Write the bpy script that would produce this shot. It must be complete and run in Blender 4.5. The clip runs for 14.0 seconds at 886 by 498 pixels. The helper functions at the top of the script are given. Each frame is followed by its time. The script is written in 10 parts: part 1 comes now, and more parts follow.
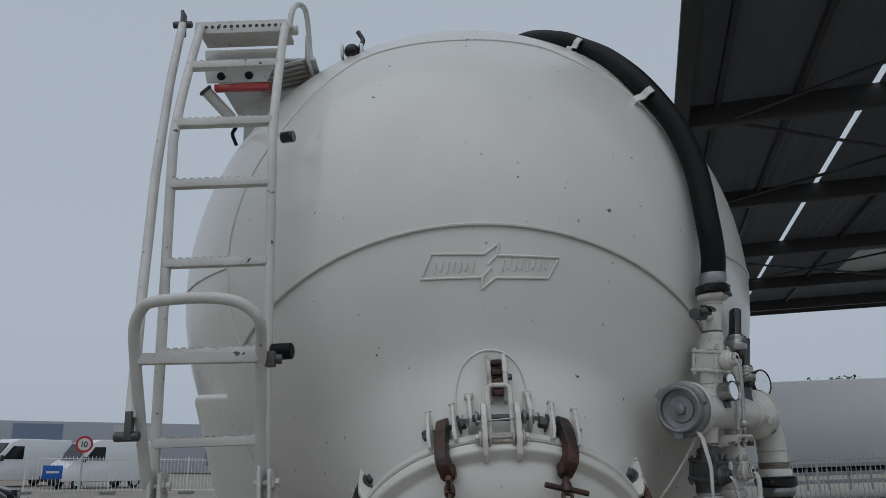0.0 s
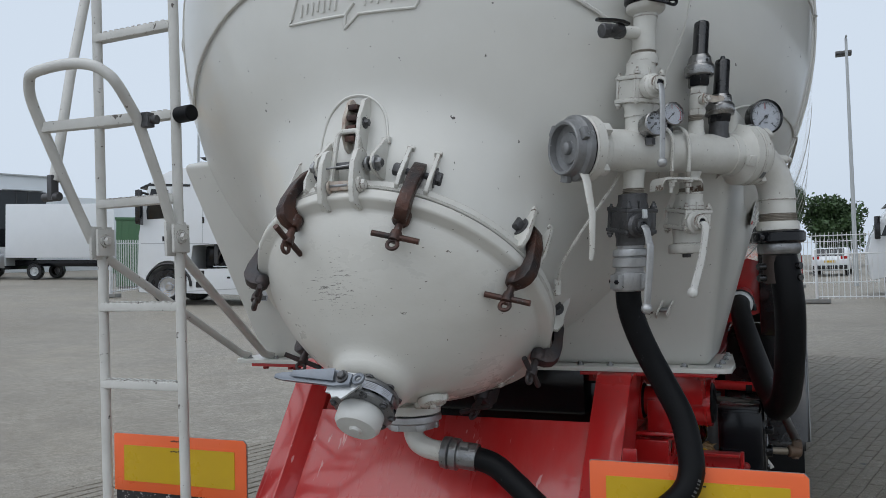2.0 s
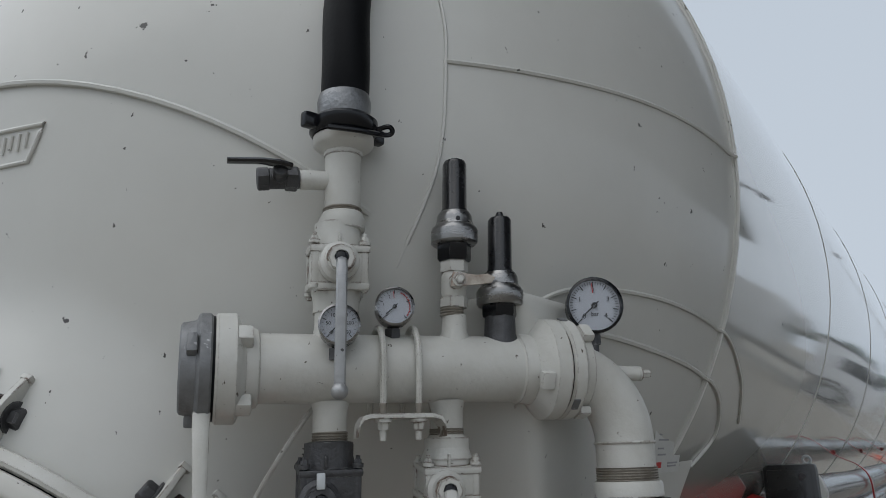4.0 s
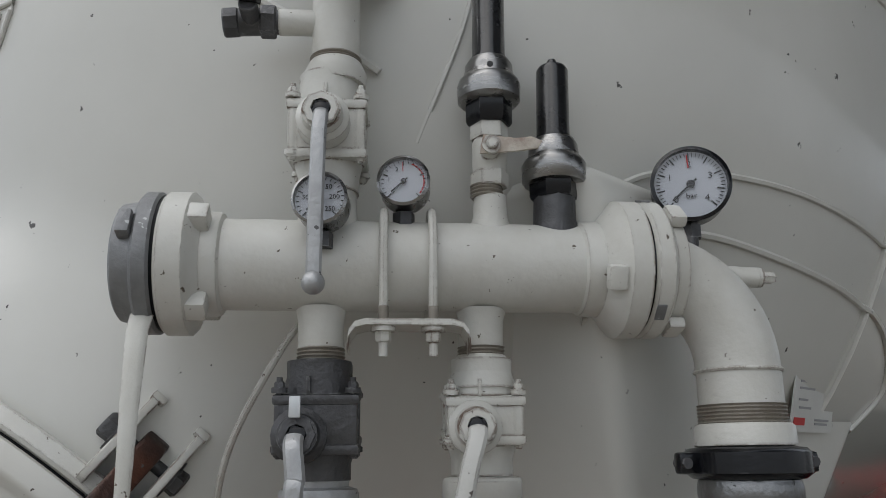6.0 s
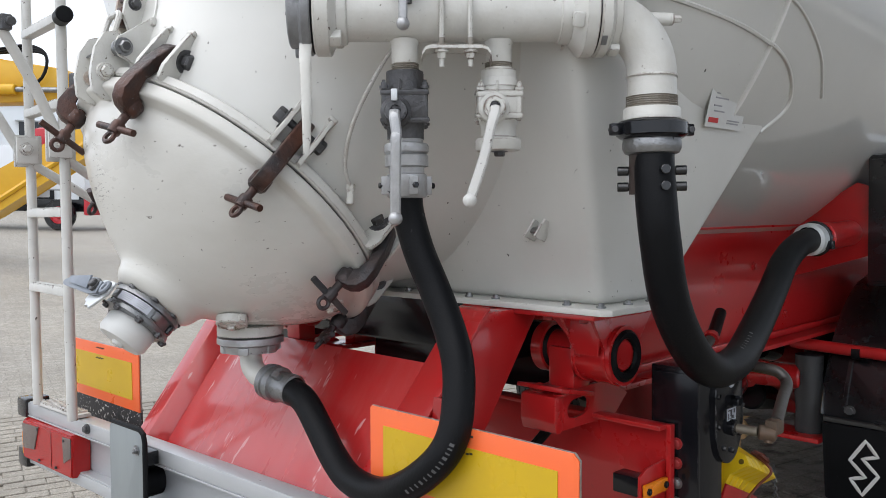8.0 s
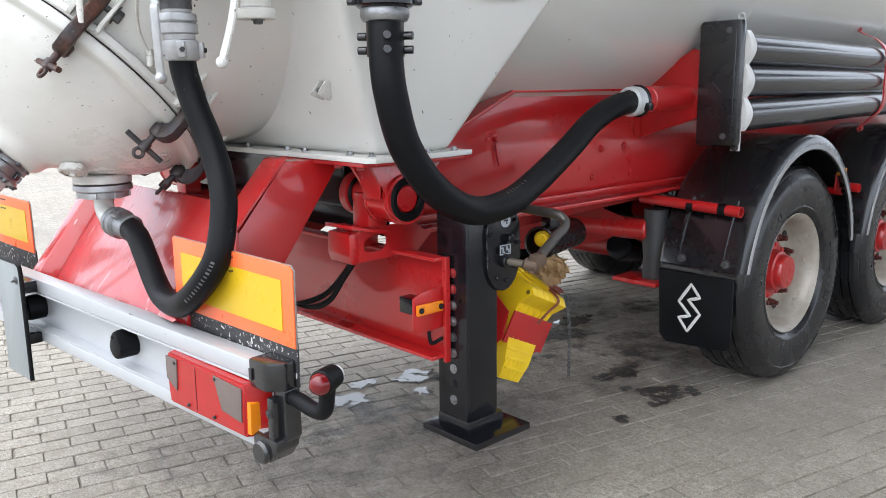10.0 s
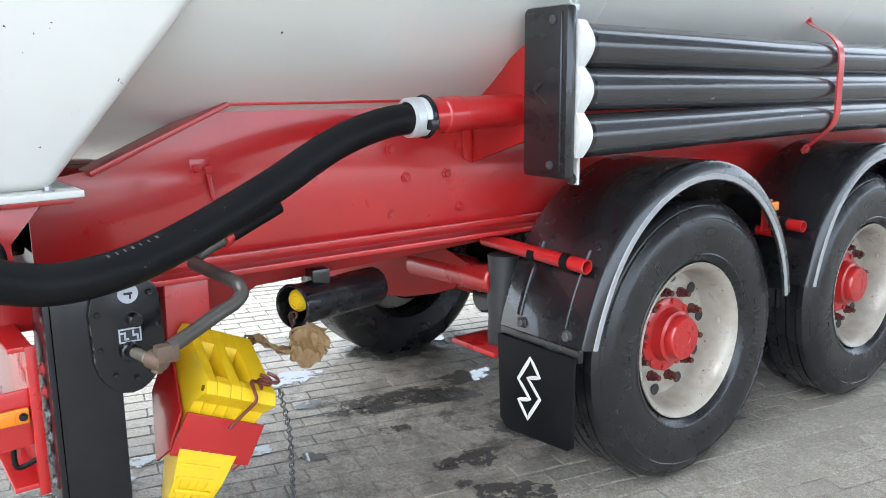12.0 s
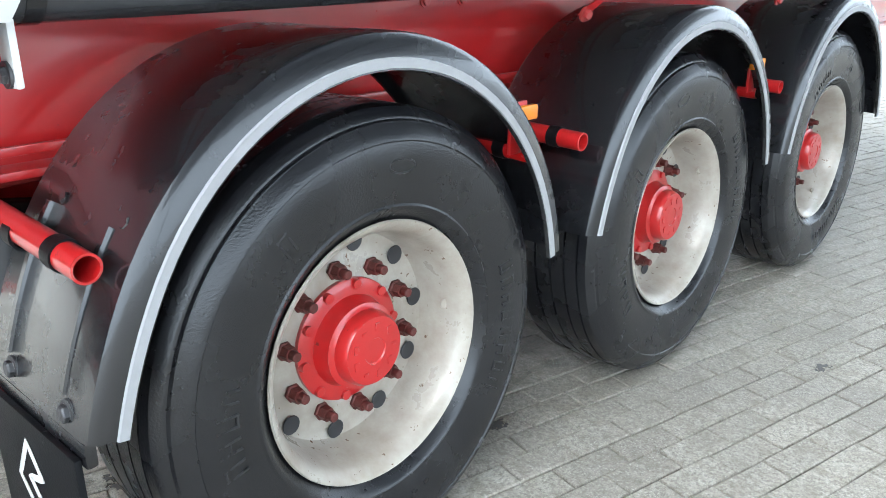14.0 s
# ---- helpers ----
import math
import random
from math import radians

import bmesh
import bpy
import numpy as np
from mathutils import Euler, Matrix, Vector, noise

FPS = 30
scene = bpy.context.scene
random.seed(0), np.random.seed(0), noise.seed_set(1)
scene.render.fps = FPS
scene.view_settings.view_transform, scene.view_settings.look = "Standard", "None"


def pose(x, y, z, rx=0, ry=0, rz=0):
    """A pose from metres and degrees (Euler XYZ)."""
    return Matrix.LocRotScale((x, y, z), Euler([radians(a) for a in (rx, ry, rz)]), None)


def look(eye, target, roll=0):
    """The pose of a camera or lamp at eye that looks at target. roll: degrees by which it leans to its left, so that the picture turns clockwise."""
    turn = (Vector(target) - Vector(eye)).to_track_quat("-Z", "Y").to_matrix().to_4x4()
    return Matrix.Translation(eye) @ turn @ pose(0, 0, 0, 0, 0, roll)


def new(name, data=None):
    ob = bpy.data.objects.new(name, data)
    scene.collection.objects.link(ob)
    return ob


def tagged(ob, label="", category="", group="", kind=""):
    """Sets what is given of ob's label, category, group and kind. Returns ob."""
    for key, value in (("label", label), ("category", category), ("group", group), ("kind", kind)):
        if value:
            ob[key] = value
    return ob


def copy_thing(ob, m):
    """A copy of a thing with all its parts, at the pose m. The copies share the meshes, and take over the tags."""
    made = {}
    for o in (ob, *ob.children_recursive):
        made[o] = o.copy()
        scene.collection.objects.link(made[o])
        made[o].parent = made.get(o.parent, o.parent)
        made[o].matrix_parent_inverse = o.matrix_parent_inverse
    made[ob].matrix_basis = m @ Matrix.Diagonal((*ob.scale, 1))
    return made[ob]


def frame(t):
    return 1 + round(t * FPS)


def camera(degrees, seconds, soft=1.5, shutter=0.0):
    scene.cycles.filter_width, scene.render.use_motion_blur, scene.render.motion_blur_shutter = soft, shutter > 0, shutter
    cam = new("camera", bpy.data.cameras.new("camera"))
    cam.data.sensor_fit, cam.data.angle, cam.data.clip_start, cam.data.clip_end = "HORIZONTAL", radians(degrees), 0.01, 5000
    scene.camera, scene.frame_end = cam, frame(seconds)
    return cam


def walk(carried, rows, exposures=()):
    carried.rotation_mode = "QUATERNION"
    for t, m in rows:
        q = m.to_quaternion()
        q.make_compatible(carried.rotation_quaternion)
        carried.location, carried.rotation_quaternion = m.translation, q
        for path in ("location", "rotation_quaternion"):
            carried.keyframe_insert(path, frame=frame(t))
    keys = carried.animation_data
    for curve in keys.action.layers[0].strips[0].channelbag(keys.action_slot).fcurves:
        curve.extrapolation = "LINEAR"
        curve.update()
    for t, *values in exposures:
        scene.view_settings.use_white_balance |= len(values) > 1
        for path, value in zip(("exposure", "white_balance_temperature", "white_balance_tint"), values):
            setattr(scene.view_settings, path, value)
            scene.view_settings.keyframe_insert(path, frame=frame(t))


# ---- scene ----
cam = camera(57.9, 14.0, 0.65)
PATH = [
    (0, (-0.094, -1.548, 1.718), (-0.097, 0.382, 2.243), -2.0),
    (0.5, (0.28, -1.521, 1.673), (0.058, 0.434, 2.032), -1.8),
    (1, (0.574, -1.443, 1.637), (0.124, 0.502, 1.758), -1.8),
    (1.5, (0.858, -1.224, 1.594), (0.239, 0.676, 1.66), -1.9),
    (2, (1.159, -1.055, 1.57), (0.342, 0.769, 1.613), -1.9),
    (2.5, (1.395, -0.828, 1.575), (0.436, 0.926, 1.616), -1.8),
    (3, (1.506, -0.489, 1.623), (0.517, 1.237, 1.837), -1.8),
    (3.5, (1.61, -0.164, 1.688), (0.604, 1.522, 2.07), -1.8),
    (3.7, (1.626, -0.037, 1.718), (0.615, 1.628, 2.168), -1.6),
    (5.8, (1.523, 0.539, 1.645), (0.237, 1.952, 2.236), -0.8),
    (6, (1.524, 0.537, 1.632), (0.201, 1.948, 2.14), -0.7),
    (6.5, (1.551, 0.457, 1.61), (0.192, 1.855, 2.056), -0.6),
    (7, (1.644, 0.234, 1.536), (0.23, 1.61, 1.863), -0.6),
    (7.5, (1.797, 0.107, 1.489), (0.363, 1.498, 1.588), -0.6),
    (8, (2.02, 0.022, 1.443), (0.582, 1.41, 1.363), -0.6),
    (8.2, (2.091, -0.008, 1.415), (0.648, 1.367, 1.262), -0.6),
    (10.3, (2.786, 0.378, 1.403), (1.336, 1.697, 1.007), -0.6),
    (10.5, (2.822, 0.513, 1.412), (1.362, 1.82, 1.015), -0.6),
    (11, (2.896, 0.876, 1.42), (1.399, 2.14, 1.02), -0.6),
    (11.5, (2.873, 1.228, 1.413), (1.341, 2.451, 1.02), -0.5),
    (12, (2.78, 1.59, 1.423), (1.216, 2.775, 1.036), -0.6),
    (12.5, (2.757, 1.961, 1.429), (1.181, 3.128, 1.035), -0.6),
    (13, (2.623, 2.304, 1.407), (1.139, 3.586, 1.011), -0.1),
    (13.5, (2.409, 2.629, 1.347), (1.024, 3.971, 0.816), -0.2),
    (14, (2.212, 2.974, 1.291), (0.933, 4.36, 0.623), -0.0),
]
EXPOSURES = [(0.0, -0.8, 6500, 10), (0.4, -0.78, 6500, 10), (0.8, -0.52, 6500, 9), (1.2, -0.14, 6500, 9), (1.6, -0.12, 6500, 10), (2.6, -0.06, 6500, 10), (3.1, 0.0, 6500, 10),
             (3.5, -0.36, 6500, 10), (3.7, -0.4, 6550, 10), (5.8, -0.1, 6850, 11), (6.6, 0.13, 6850, 12), (7.3, 0.25, 6800, 13), (8.2, 0.92, 6700, 13), (10.3, 1.72, 6550, 12),
             (11.0, 2.08, 6400, 10), (11.5, 2.2, 6350, 10), (12.0, 2.36, 6300, 9), (12.5, 2.58, 6200, 8), (13.0, 2.7, 6150, 8), (14.0, 2.72, 6200, 6)]
walk(cam, [(t, look(eye, target, roll)) for t, eye, target, roll in PATH], EXPOSURES)

# ---- sky and light: flat overcast ----
world = bpy.data.worlds.new("overcast_sky")
scene.world = world
world.use_nodes = True
wn, wl = world.node_tree.nodes, world.node_tree.links
sky = wn.new("ShaderNodeTexSky")
sky.sky_type, sky.sun_disc = "NISHITA", False
sky.sun_elevation, sky.sun_rotation = radians(48), radians(150)
sky.air_density, sky.dust_density, sky.ozone_density = 1.0, 6.0, 1.0
hsv = wn.new("ShaderNodeHueSaturation")
hsv.inputs["Saturation"].default_value = 0.22
mixsky = wn.new("ShaderNodeMix")
mixsky.data_type = "RGBA"
mixsky.inputs[0].default_value = 0.78
mixsky.inputs[7].default_value = (8.0, 9.25, 10.8, 1)
wl.new(sky.outputs[0], hsv.inputs["Color"])
wl.new(hsv.outputs[0], mixsky.inputs[6])
wl.new(mixsky.outputs[2], wn["Background"].inputs[0])
wn["Background"].inputs[1].default_value = 0.1
sun_data = bpy.data.lights.new("sun", "SUN")
sun_data.energy, sun_data.angle, sun_data.color = 1.0, radians(65), (1.0, 1.0, 1.0)
sun = new("sun", sun_data)
sun.matrix_world = look((-5, -6, 12), (0, 0, 0))

# ---- building blocks ----
WM = {}


def thing(name, at, label, category, group="", kind=""):
    ob = new(name)
    ob.empty_display_size = 0.1
    ob.location = at
    WM[ob] = Matrix.Translation(at)
    return tagged(ob, label, category, group, kind)


def mesh_of(name, bm, material, sharp=38):
    me = bpy.data.meshes.new(name)
    bmesh.ops.recalc_face_normals(bm, faces=bm.faces)
    bm.to_mesh(me)
    bm.free()
    for p in me.polygons:
        p.use_smooth = True
    me.set_sharp_from_angle(angle=radians(sharp))
    me.materials.append(material)
    return me


def part(name, bm, material, parent=None, label="", sharp=38):
    ob = new(name, mesh_of(name, bm, material, sharp))
    WM[ob] = Matrix.Identity(4)
    if parent:
        ob.parent = parent
        ob.matrix_parent_inverse = WM[parent].inverted()
    return tagged(ob, label)


def solo(name, bm, material, label, category, kind="", group="", sharp=38):
    return tagged(part(name, bm, material, None, "", sharp), label, category, group, kind)


def axes(origin, z, x=(1, 0, 0)):
    z = Vector(z).normalized()
    y = z.cross(Vector(x))
    if y.length < 1e-4:
        y = z.cross(Vector((0, 1, 0)))
    y.normalize()
    x = y.cross(z)
    m = Matrix((x, y, z)).transposed().to_4x4()
    m.translation = origin
    return m


def join(*parts):
    out = parts[0]
    for other in parts[1:]:
        base = [out.verts.new(v.co) for v in other.verts]
        other.verts.index_update()
        for f in other.faces:
            try:
                out.faces.new([base[v.index] for v in f.verts])
            except ValueError:
                pass
        other.free()
    return out


def box(c, size, m=None, bev=0.004):
    bm = bmesh.new()
    bmesh.ops.create_cube(bm, size=1, matrix=Matrix.Diagonal((*size, 1)))
    if bev:
        bmesh.ops.bevel(bm, geom=bm.edges[:], offset=min(bev, 0.45 * min(size)), segments=2, affect="EDGES", profile=0.6)
    bm.transform((m if m else Matrix.Identity(4)) @ Matrix.Translation(c)) if m else bm.transform(Matrix.Translation(c))
    return bm


def lathe(profile, m=None, n=32):
    """A turned body: (radius, height) pairs round the local z axis."""
    bm = bmesh.new()
    rings = []
    for r, z in profile:
        if r < 1e-5:
            rings.append([bm.verts.new((0, 0, z))])
        else:
            rings.append([bm.verts.new((r * math.cos(2 * math.pi * i / n), r * math.sin(2 * math.pi * i / n), z)) for i in range(n)])
    for a, b in zip(rings, rings[1:]):
        for i in range(n):
            j = (i + 1) % n
            if len(a) == 1 and len(b) == 1:
                continue
            if len(a) == 1:
                bm.faces.new((a[0], b[i], b[j]))
            elif len(b) == 1:
                bm.faces.new((a[i], a[j], b[0]))
            else:
                bm.faces.new((a[i], a[j], b[j], b[i]))
    if m:
        bm.transform(m)
    return bm


def rod(p0, p1, r, n=16, bev=0.0):
    p0, p1 = Vector(p0), Vector(p1)
    h = (p1 - p0).length
    b = bev if bev else min(0.12 * r, 0.1 * h)
    prof = [(0, 0), (r - b, 0), (r, b), (r, h - b), (r - b, h), (0, h)]
    return lathe(prof, axes(p0, p1 - p0), n)


def pipe(p0, p1, r, wall, n=20):
    p0, p1 = Vector(p0), Vector(p1)
    h = (p1 - p0).length
    return lathe([(r - wall, 0), (r, 0), (r, h), (r - wall, h), (r - wall, 0)], axes(p0, p1 - p0), n)


def spline(points, steps=8):
    """Points on a smooth curve through the given ones."""
    p = [Vector(q) for q in points]
    p = [p[0] * 2 - p[1]] + p + [p[-1] * 2 - p[-2]]
    out = []
    for i in range(1, len(p) - 2):
        for k in range(steps):
            t = k / steps
            a, b, c, d = p[i - 1:i + 3]
            out.append(0.5 * ((2 * b) + (c - a) * t + (2 * a - 5 * b + 4 * c - d) * t * t + (3 * b - a - 3 * c + d) * t ** 3))
    out.append(p[-2])
    return out


def sweep(points, r, n=10, cap=True, flat=1.0):
    """A round bar along a line of points; r a number or one for each point."""
    pts = [Vector(q) for q in points]
    bm = bmesh.new()
    rings, up = [], None
    for i, p in enumerate(pts):
        d = (pts[min(i + 1, len(pts) - 1)] - pts[max(i - 1, 0)]).normalized()
        if up is None:
            up = Vector((0, 0, 1)) if abs(d.z) < 0.9 else Vector((1, 0, 0))
        s = d.cross(up).normalized()
        up = s.cross(d).normalized()
        q = r[i] if isinstance(r, (list, tuple)) else r
        rings.append([bm.verts.new(p + s * (q * math.cos(2 * math.pi * k / n)) + up * (q * flat * math.sin(2 * math.pi * k / n))) for k in range(n)])
    for a, b in zip(rings, rings[1:]):
        for k in range(n):
            bm.faces.new((a[k], a[(k + 1) % n], b[(k + 1) % n], b[k]))
    if cap:
        bm.faces.new(rings[0][::-1])
        bm.faces.new(rings[-1])
    return bm


def prism(poly, depth, m=None, bev=0.003):
    """A flat outline in the local xy plane, made thick along z from 0 to depth."""
    bm = bmesh.new()
    lo = [bm.verts.new((x, y, 0)) for x, y in poly]
    hi = [bm.verts.new((x, y, depth)) for x, y in poly]
    bm.faces.new(lo[::-1])
    bm.faces.new(hi)
    for i in range(len(poly)):
        j = (i + 1) % len(poly)
        bm.faces.new((lo[i], lo[j], hi[j], hi[i]))
    if bev:
        bmesh.ops.bevel(bm, geom=bm.edges[:], offset=bev, segments=2, affect="EDGES", profile=0.6)
    if m:
        bm.transform(m)
    return bm


def side_plate(outline, x0, x1, bev=0.003):
    """A plate whose outline is given in y, z, from x0 to x1."""
    m = Matrix(((0, 0, 1, x0), (1, 0, 0, 0), (0, 1, 0, 0), (0, 0, 0, 1)))
    return prism(outline, x1 - x0, m, bev)


def back_plate(outline, y0, y1, bev=0.003):
    """A plate whose outline is given in x, z, from y0 to y1."""
    m = Matrix(((1, 0, 0, 0), (0, 0, 1, y0), (0, 1, 0, 0), (0, 0, 0, 1)))
    return prism(outline, y1 - y0, m, bev)


def bolt(p, d, r=0.012, h=0.012, washer=True):
    bm = lathe([(0, -0.004), (r, -0.004), (r, h * 0.8), (r * 0.8, h), (0, h)], axes(p, d), 6)
    return join(bm, lathe([(0, -0.004), (r * 1.5, -0.004), (r * 1.5, 0.002), (0, 0.002)], axes(p, d), 14)) if washer else bm


def torus(c, axis, big, small, n=28, k=10):
    m = axes(c, axis)
    return sweep_closed([m @ Vector((big * math.cos(2 * math.pi * i / n), big * math.sin(2 * math.pi * i / n), 0)) for i in range(n)], small, Vector(axis).normalized(), k)


def sweep_closed(pts, r, axis, k=10):
    bm = bmesh.new()
    n, rings = len(pts), []
    for i in range(n):
        d = (pts[(i + 1) % n] - pts[i - 1]).normalized()
        s = d.cross(axis).normalized()
        rings.append([bm.verts.new(pts[i] + s * (r * math.cos(2 * math.pi * j / k)) + axis * (r * math.sin(2 * math.pi * j / k))) for j in range(k)])
    for i in range(n):
        a, b = rings[i], rings[(i + 1) % n]
        for j in range(k):
            bm.faces.new((a[j], a[(j + 1) % k], b[(j + 1) % k], b[j]))
    return bm


# ---- materials ----
def material(name, base, rough=0.5, metal=0.0, second=None, amount=0.5, scale=6.0, bump=0.15, grain=90.0, coat=0.0, specks=None, speck_scale=30.0,
             speck_at=0.72, rough_var=0.12, stretch=(1, 1, 1), random=0.0, chips=None):
    """A surface with a base colour, a second colour in cloudy patches, fine grain, and small specks of wear."""
    mt = bpy.data.materials.new(name)
    mt.use_nodes = True
    n, l = mt.node_tree.nodes, mt.node_tree.links
    b = n["Principled BSDF"]
    b.inputs["Metallic"].default_value = metal
    b.inputs["Coat Weight"].default_value = coat
    b.inputs["Coat Roughness"].default_value = 0.06
    tc = n.new("ShaderNodeTexCoord")
    mp = n.new("ShaderNodeMapping")
    mp.inputs["Scale"].default_value = stretch
    l.new(tc.outputs["Object"], mp.inputs[0])
    big = n.new("ShaderNodeTexNoise")
    big.inputs["Scale"].default_value, big.inputs["Detail"].default_value, big.inputs["Roughness"].default_value = scale, 6, 0.62
    l.new(mp.outputs[0], big.inputs["Vector"])
    fine = n.new("ShaderNodeTexNoise")
    fine.inputs["Scale"].default_value, fine.inputs["Detail"].default_value = grain, 4
    l.new(mp.outputs[0], fine.inputs["Vector"])
    ramp = n.new("ShaderNodeValToRGB")
    ramp.color_ramp.elements[0].position, ramp.color_ramp.elements[1].position = 0.35, 0.75
    l.new(big.outputs[0], ramp.inputs[0])
    mul = n.new("ShaderNodeMath")
    mul.operation = "MULTIPLY"
    mul.inputs[1].default_value = amount
    l.new(ramp.outputs[0], mul.inputs[0])
    mix = n.new("ShaderNodeMix")
    mix.data_type = "RGBA"
    mix.inputs[6].default_value = (*base, 1)
    mix.inputs[7].default_value = (*(second if second else [c * 0.75 for c in base]), 1)
    l.new(mul.outputs[0], mix.inputs[0])
    colour = mix.outputs[2]
    if specks:
        vo = n.new("ShaderNodeTexNoise")
        vo.inputs["Scale"].default_value, vo.inputs["Detail"].default_value, vo.inputs["Roughness"].default_value = speck_scale, 3, 0.7
        l.new(mp.outputs[0], vo.inputs["Vector"])
        th = n.new("ShaderNodeMapRange")
        th.inputs["From Min"].default_value, th.inputs["From Max"].default_value = speck_at, speck_at + 0.02
        l.new(vo.outputs[0], th.inputs["Value"])
        m2 = n.new("ShaderNodeMix")
        m2.data_type = "RGBA"
        m2.inputs[7].default_value = (*specks, 1)
        l.new(th.outputs[0], m2.inputs[0])
        l.new(colour, m2.inputs[6])
        colour = m2.outputs[2]
    if chips:
        cn = n.new("ShaderNodeTexNoise")
        cn.inputs["Scale"].default_value, cn.inputs["Detail"].default_value, cn.inputs["Roughness"].default_value = 21, 5, 0.75
        l.new(mp.outputs[0], cn.inputs["Vector"])
        ct = n.new("ShaderNodeMapRange")
        ct.inputs["From Min"].default_value, ct.inputs["From Max"].default_value = 0.71, 0.725
        l.new(cn.outputs[0], ct.inputs["Value"])
        m3 = n.new("ShaderNodeMix")
        m3.data_type = "RGBA"
        m3.inputs[7].default_value = (*chips, 1)
        l.new(ct.outputs[0], m3.inputs[0])
        l.new(colour, m3.inputs[6])
        colour = m3.outputs[2]
    if random:
        oi = n.new("ShaderNodeObjectInfo")
        geo = n.new("ShaderNodeNewGeometry")
        add = n.new("ShaderNodeMath")
        add.operation = "ADD"
        l.new(oi.outputs["Random"], add.inputs[0])
        l.new(geo.outputs["Random Per Island"], add.inputs[1])
        fr = n.new("ShaderNodeMath")
        fr.operation = "FRACT"
        l.new(add.outputs[0], fr.inputs[0])
        mr = n.new("ShaderNodeMapRange")
        mr.inputs["To Min"].default_value, mr.inputs["To Max"].default_value = 1 - random, 1 + random
        l.new(fr.outputs[0], mr.inputs["Value"])
        hs = n.new("ShaderNodeHueSaturation")
        l.new(colour, hs.inputs["Color"])
        l.new(mr.outputs[0], hs.inputs["Value"])
        colour = hs.outputs[0]
    l.new(colour, b.inputs["Base Color"])
    rr = n.new("ShaderNodeMapRange")
    rr.inputs["To Min"].default_value, rr.inputs["To Max"].default_value = max(0.02, rough - rough_var), min(1, rough + rough_var)
    l.new(big.outputs[0], rr.inputs["Value"])
    l.new(rr.outputs[0], b.inputs["Roughness"])
    if bump:
        bp = n.new("ShaderNodeBump")
        bp.inputs["Strength"].default_value, bp.inputs["Distance"].default_value = bump, 0.004
        l.new(fine.outputs[0], bp.inputs["Height"])
        l.new(bp.outputs[0], b.inputs["Normal"])
    return mt

def worn_edges(mt, colour, reach=0.004, scale=38.0, lo=0.50, hi=0.58):
    """Paint rubbed and chipped off along sharp edges."""
    n, l = mt.node_tree.nodes, mt.node_tree.links
    b = n["Principled BSDF"]
    bv, geo, dot, edge = n.new("ShaderNodeBevel"), n.new("ShaderNodeNewGeometry"), n.new("ShaderNodeVectorMath"), n.new("ShaderNodeMapRange")
    bv.samples = 4
    bv.inputs["Radius"].default_value = reach
    dot.operation = "DOT_PRODUCT"
    l.new(bv.outputs[0], dot.inputs[0])
    l.new(geo.outputs["True Normal"], dot.inputs[1])
    edge.inputs["From Min"].default_value, edge.inputs["From Max"].default_value = 0.94, 0.80
    l.new(dot.outputs["Value"], edge.inputs["Value"])
    nz, cut, mul, mix = n.new("ShaderNodeTexNoise"), n.new("ShaderNodeMapRange"), n.new("ShaderNodeMath"), n.new("ShaderNodeMix")
    nz.inputs["Scale"].default_value, nz.inputs["Detail"].default_value, nz.inputs["Roughness"].default_value = scale, 5, 0.7
    l.new(geo.outputs["Position"], nz.inputs["Vector"])
    cut.inputs["From Min"].default_value, cut.inputs["From Max"].default_value = lo, hi
    l.new(nz.outputs[0], cut.inputs["Value"])
    mul.operation = "MULTIPLY"
    l.new(edge.outputs[0], mul.inputs[0])
    l.new(cut.outputs[0], mul.inputs[1])
    mix.data_type = "RGBA"
    mix.inputs[7].default_value = (*colour, 1)
    l.new(b.inputs["Base Color"].links[0].from_socket, mix.inputs[6])
    l.new(mul.outputs[0], mix.inputs[0])
    l.new(mix.outputs[2], b.inputs["Base Color"])


TANK = material("tank_paint", (0.63, 0.625, 0.59), 0.36, 0, (0.54, 0.535, 0.50), 0.75, 1.6, 0.03, 50, 0.35, (0.06, 0.055, 0.05), 34, 0.70, 0.08)
GLOSS = material("polished_tank_paint", (0.62, 0.615, 0.58), 0.10, 0, (0.55, 0.545, 0.505), 0.6, 1.1, 0.008, 30, 1.0, (0.07, 0.065, 0.06), 30, 0.735, 0.05)
WHITE = material("white_paint", (0.61, 0.605, 0.57), 0.38, 0, (0.49, 0.475, 0.43), 0.75, 11, 0.2, 120, 0.1, (0.10, 0.08, 0.06), 70, 0.685, 0.12, (1, 1, 1), 0.0, (0.17, 0.15, 0.135))
LADDER = material("ladder_paint", (0.58, 0.575, 0.55), 0.42, 0, (0.43, 0.425, 0.40), 0.75, 8, 0.2, 120, 0, (0.09, 0.075, 0.065), 34, 0.665, 0.12, (1, 1, 1), 0.0, (0.14, 0.12, 0.11))
RED = material("red_paint", (0.44, 0.0115, 0.0125), 0.3, 0, (0.34, 0.0105, 0.0115), 0.7, 3, 0.05, 60, 0.5, (0.16, 0.02, 0.016), 45, 0.70, 0.12, (1, 1, 1), 0.0, (0.30, 0.10, 0.09))
# dull dirty red for underparts, darkened to carry their shade as well
UNDERRED = material("dirty_shaded_red", (0.30, 0.018, 0.018), 0.62, 0, (0.17, 0.045, 0.035), 0.7, 6, 0.15, 70)
REDBOLT = material("red_bolt_paint", (0.34, 0.03, 0.03), 0.4, 0.1, (0.2, 0.03, 0.025), 0.6, 30, 0.2)
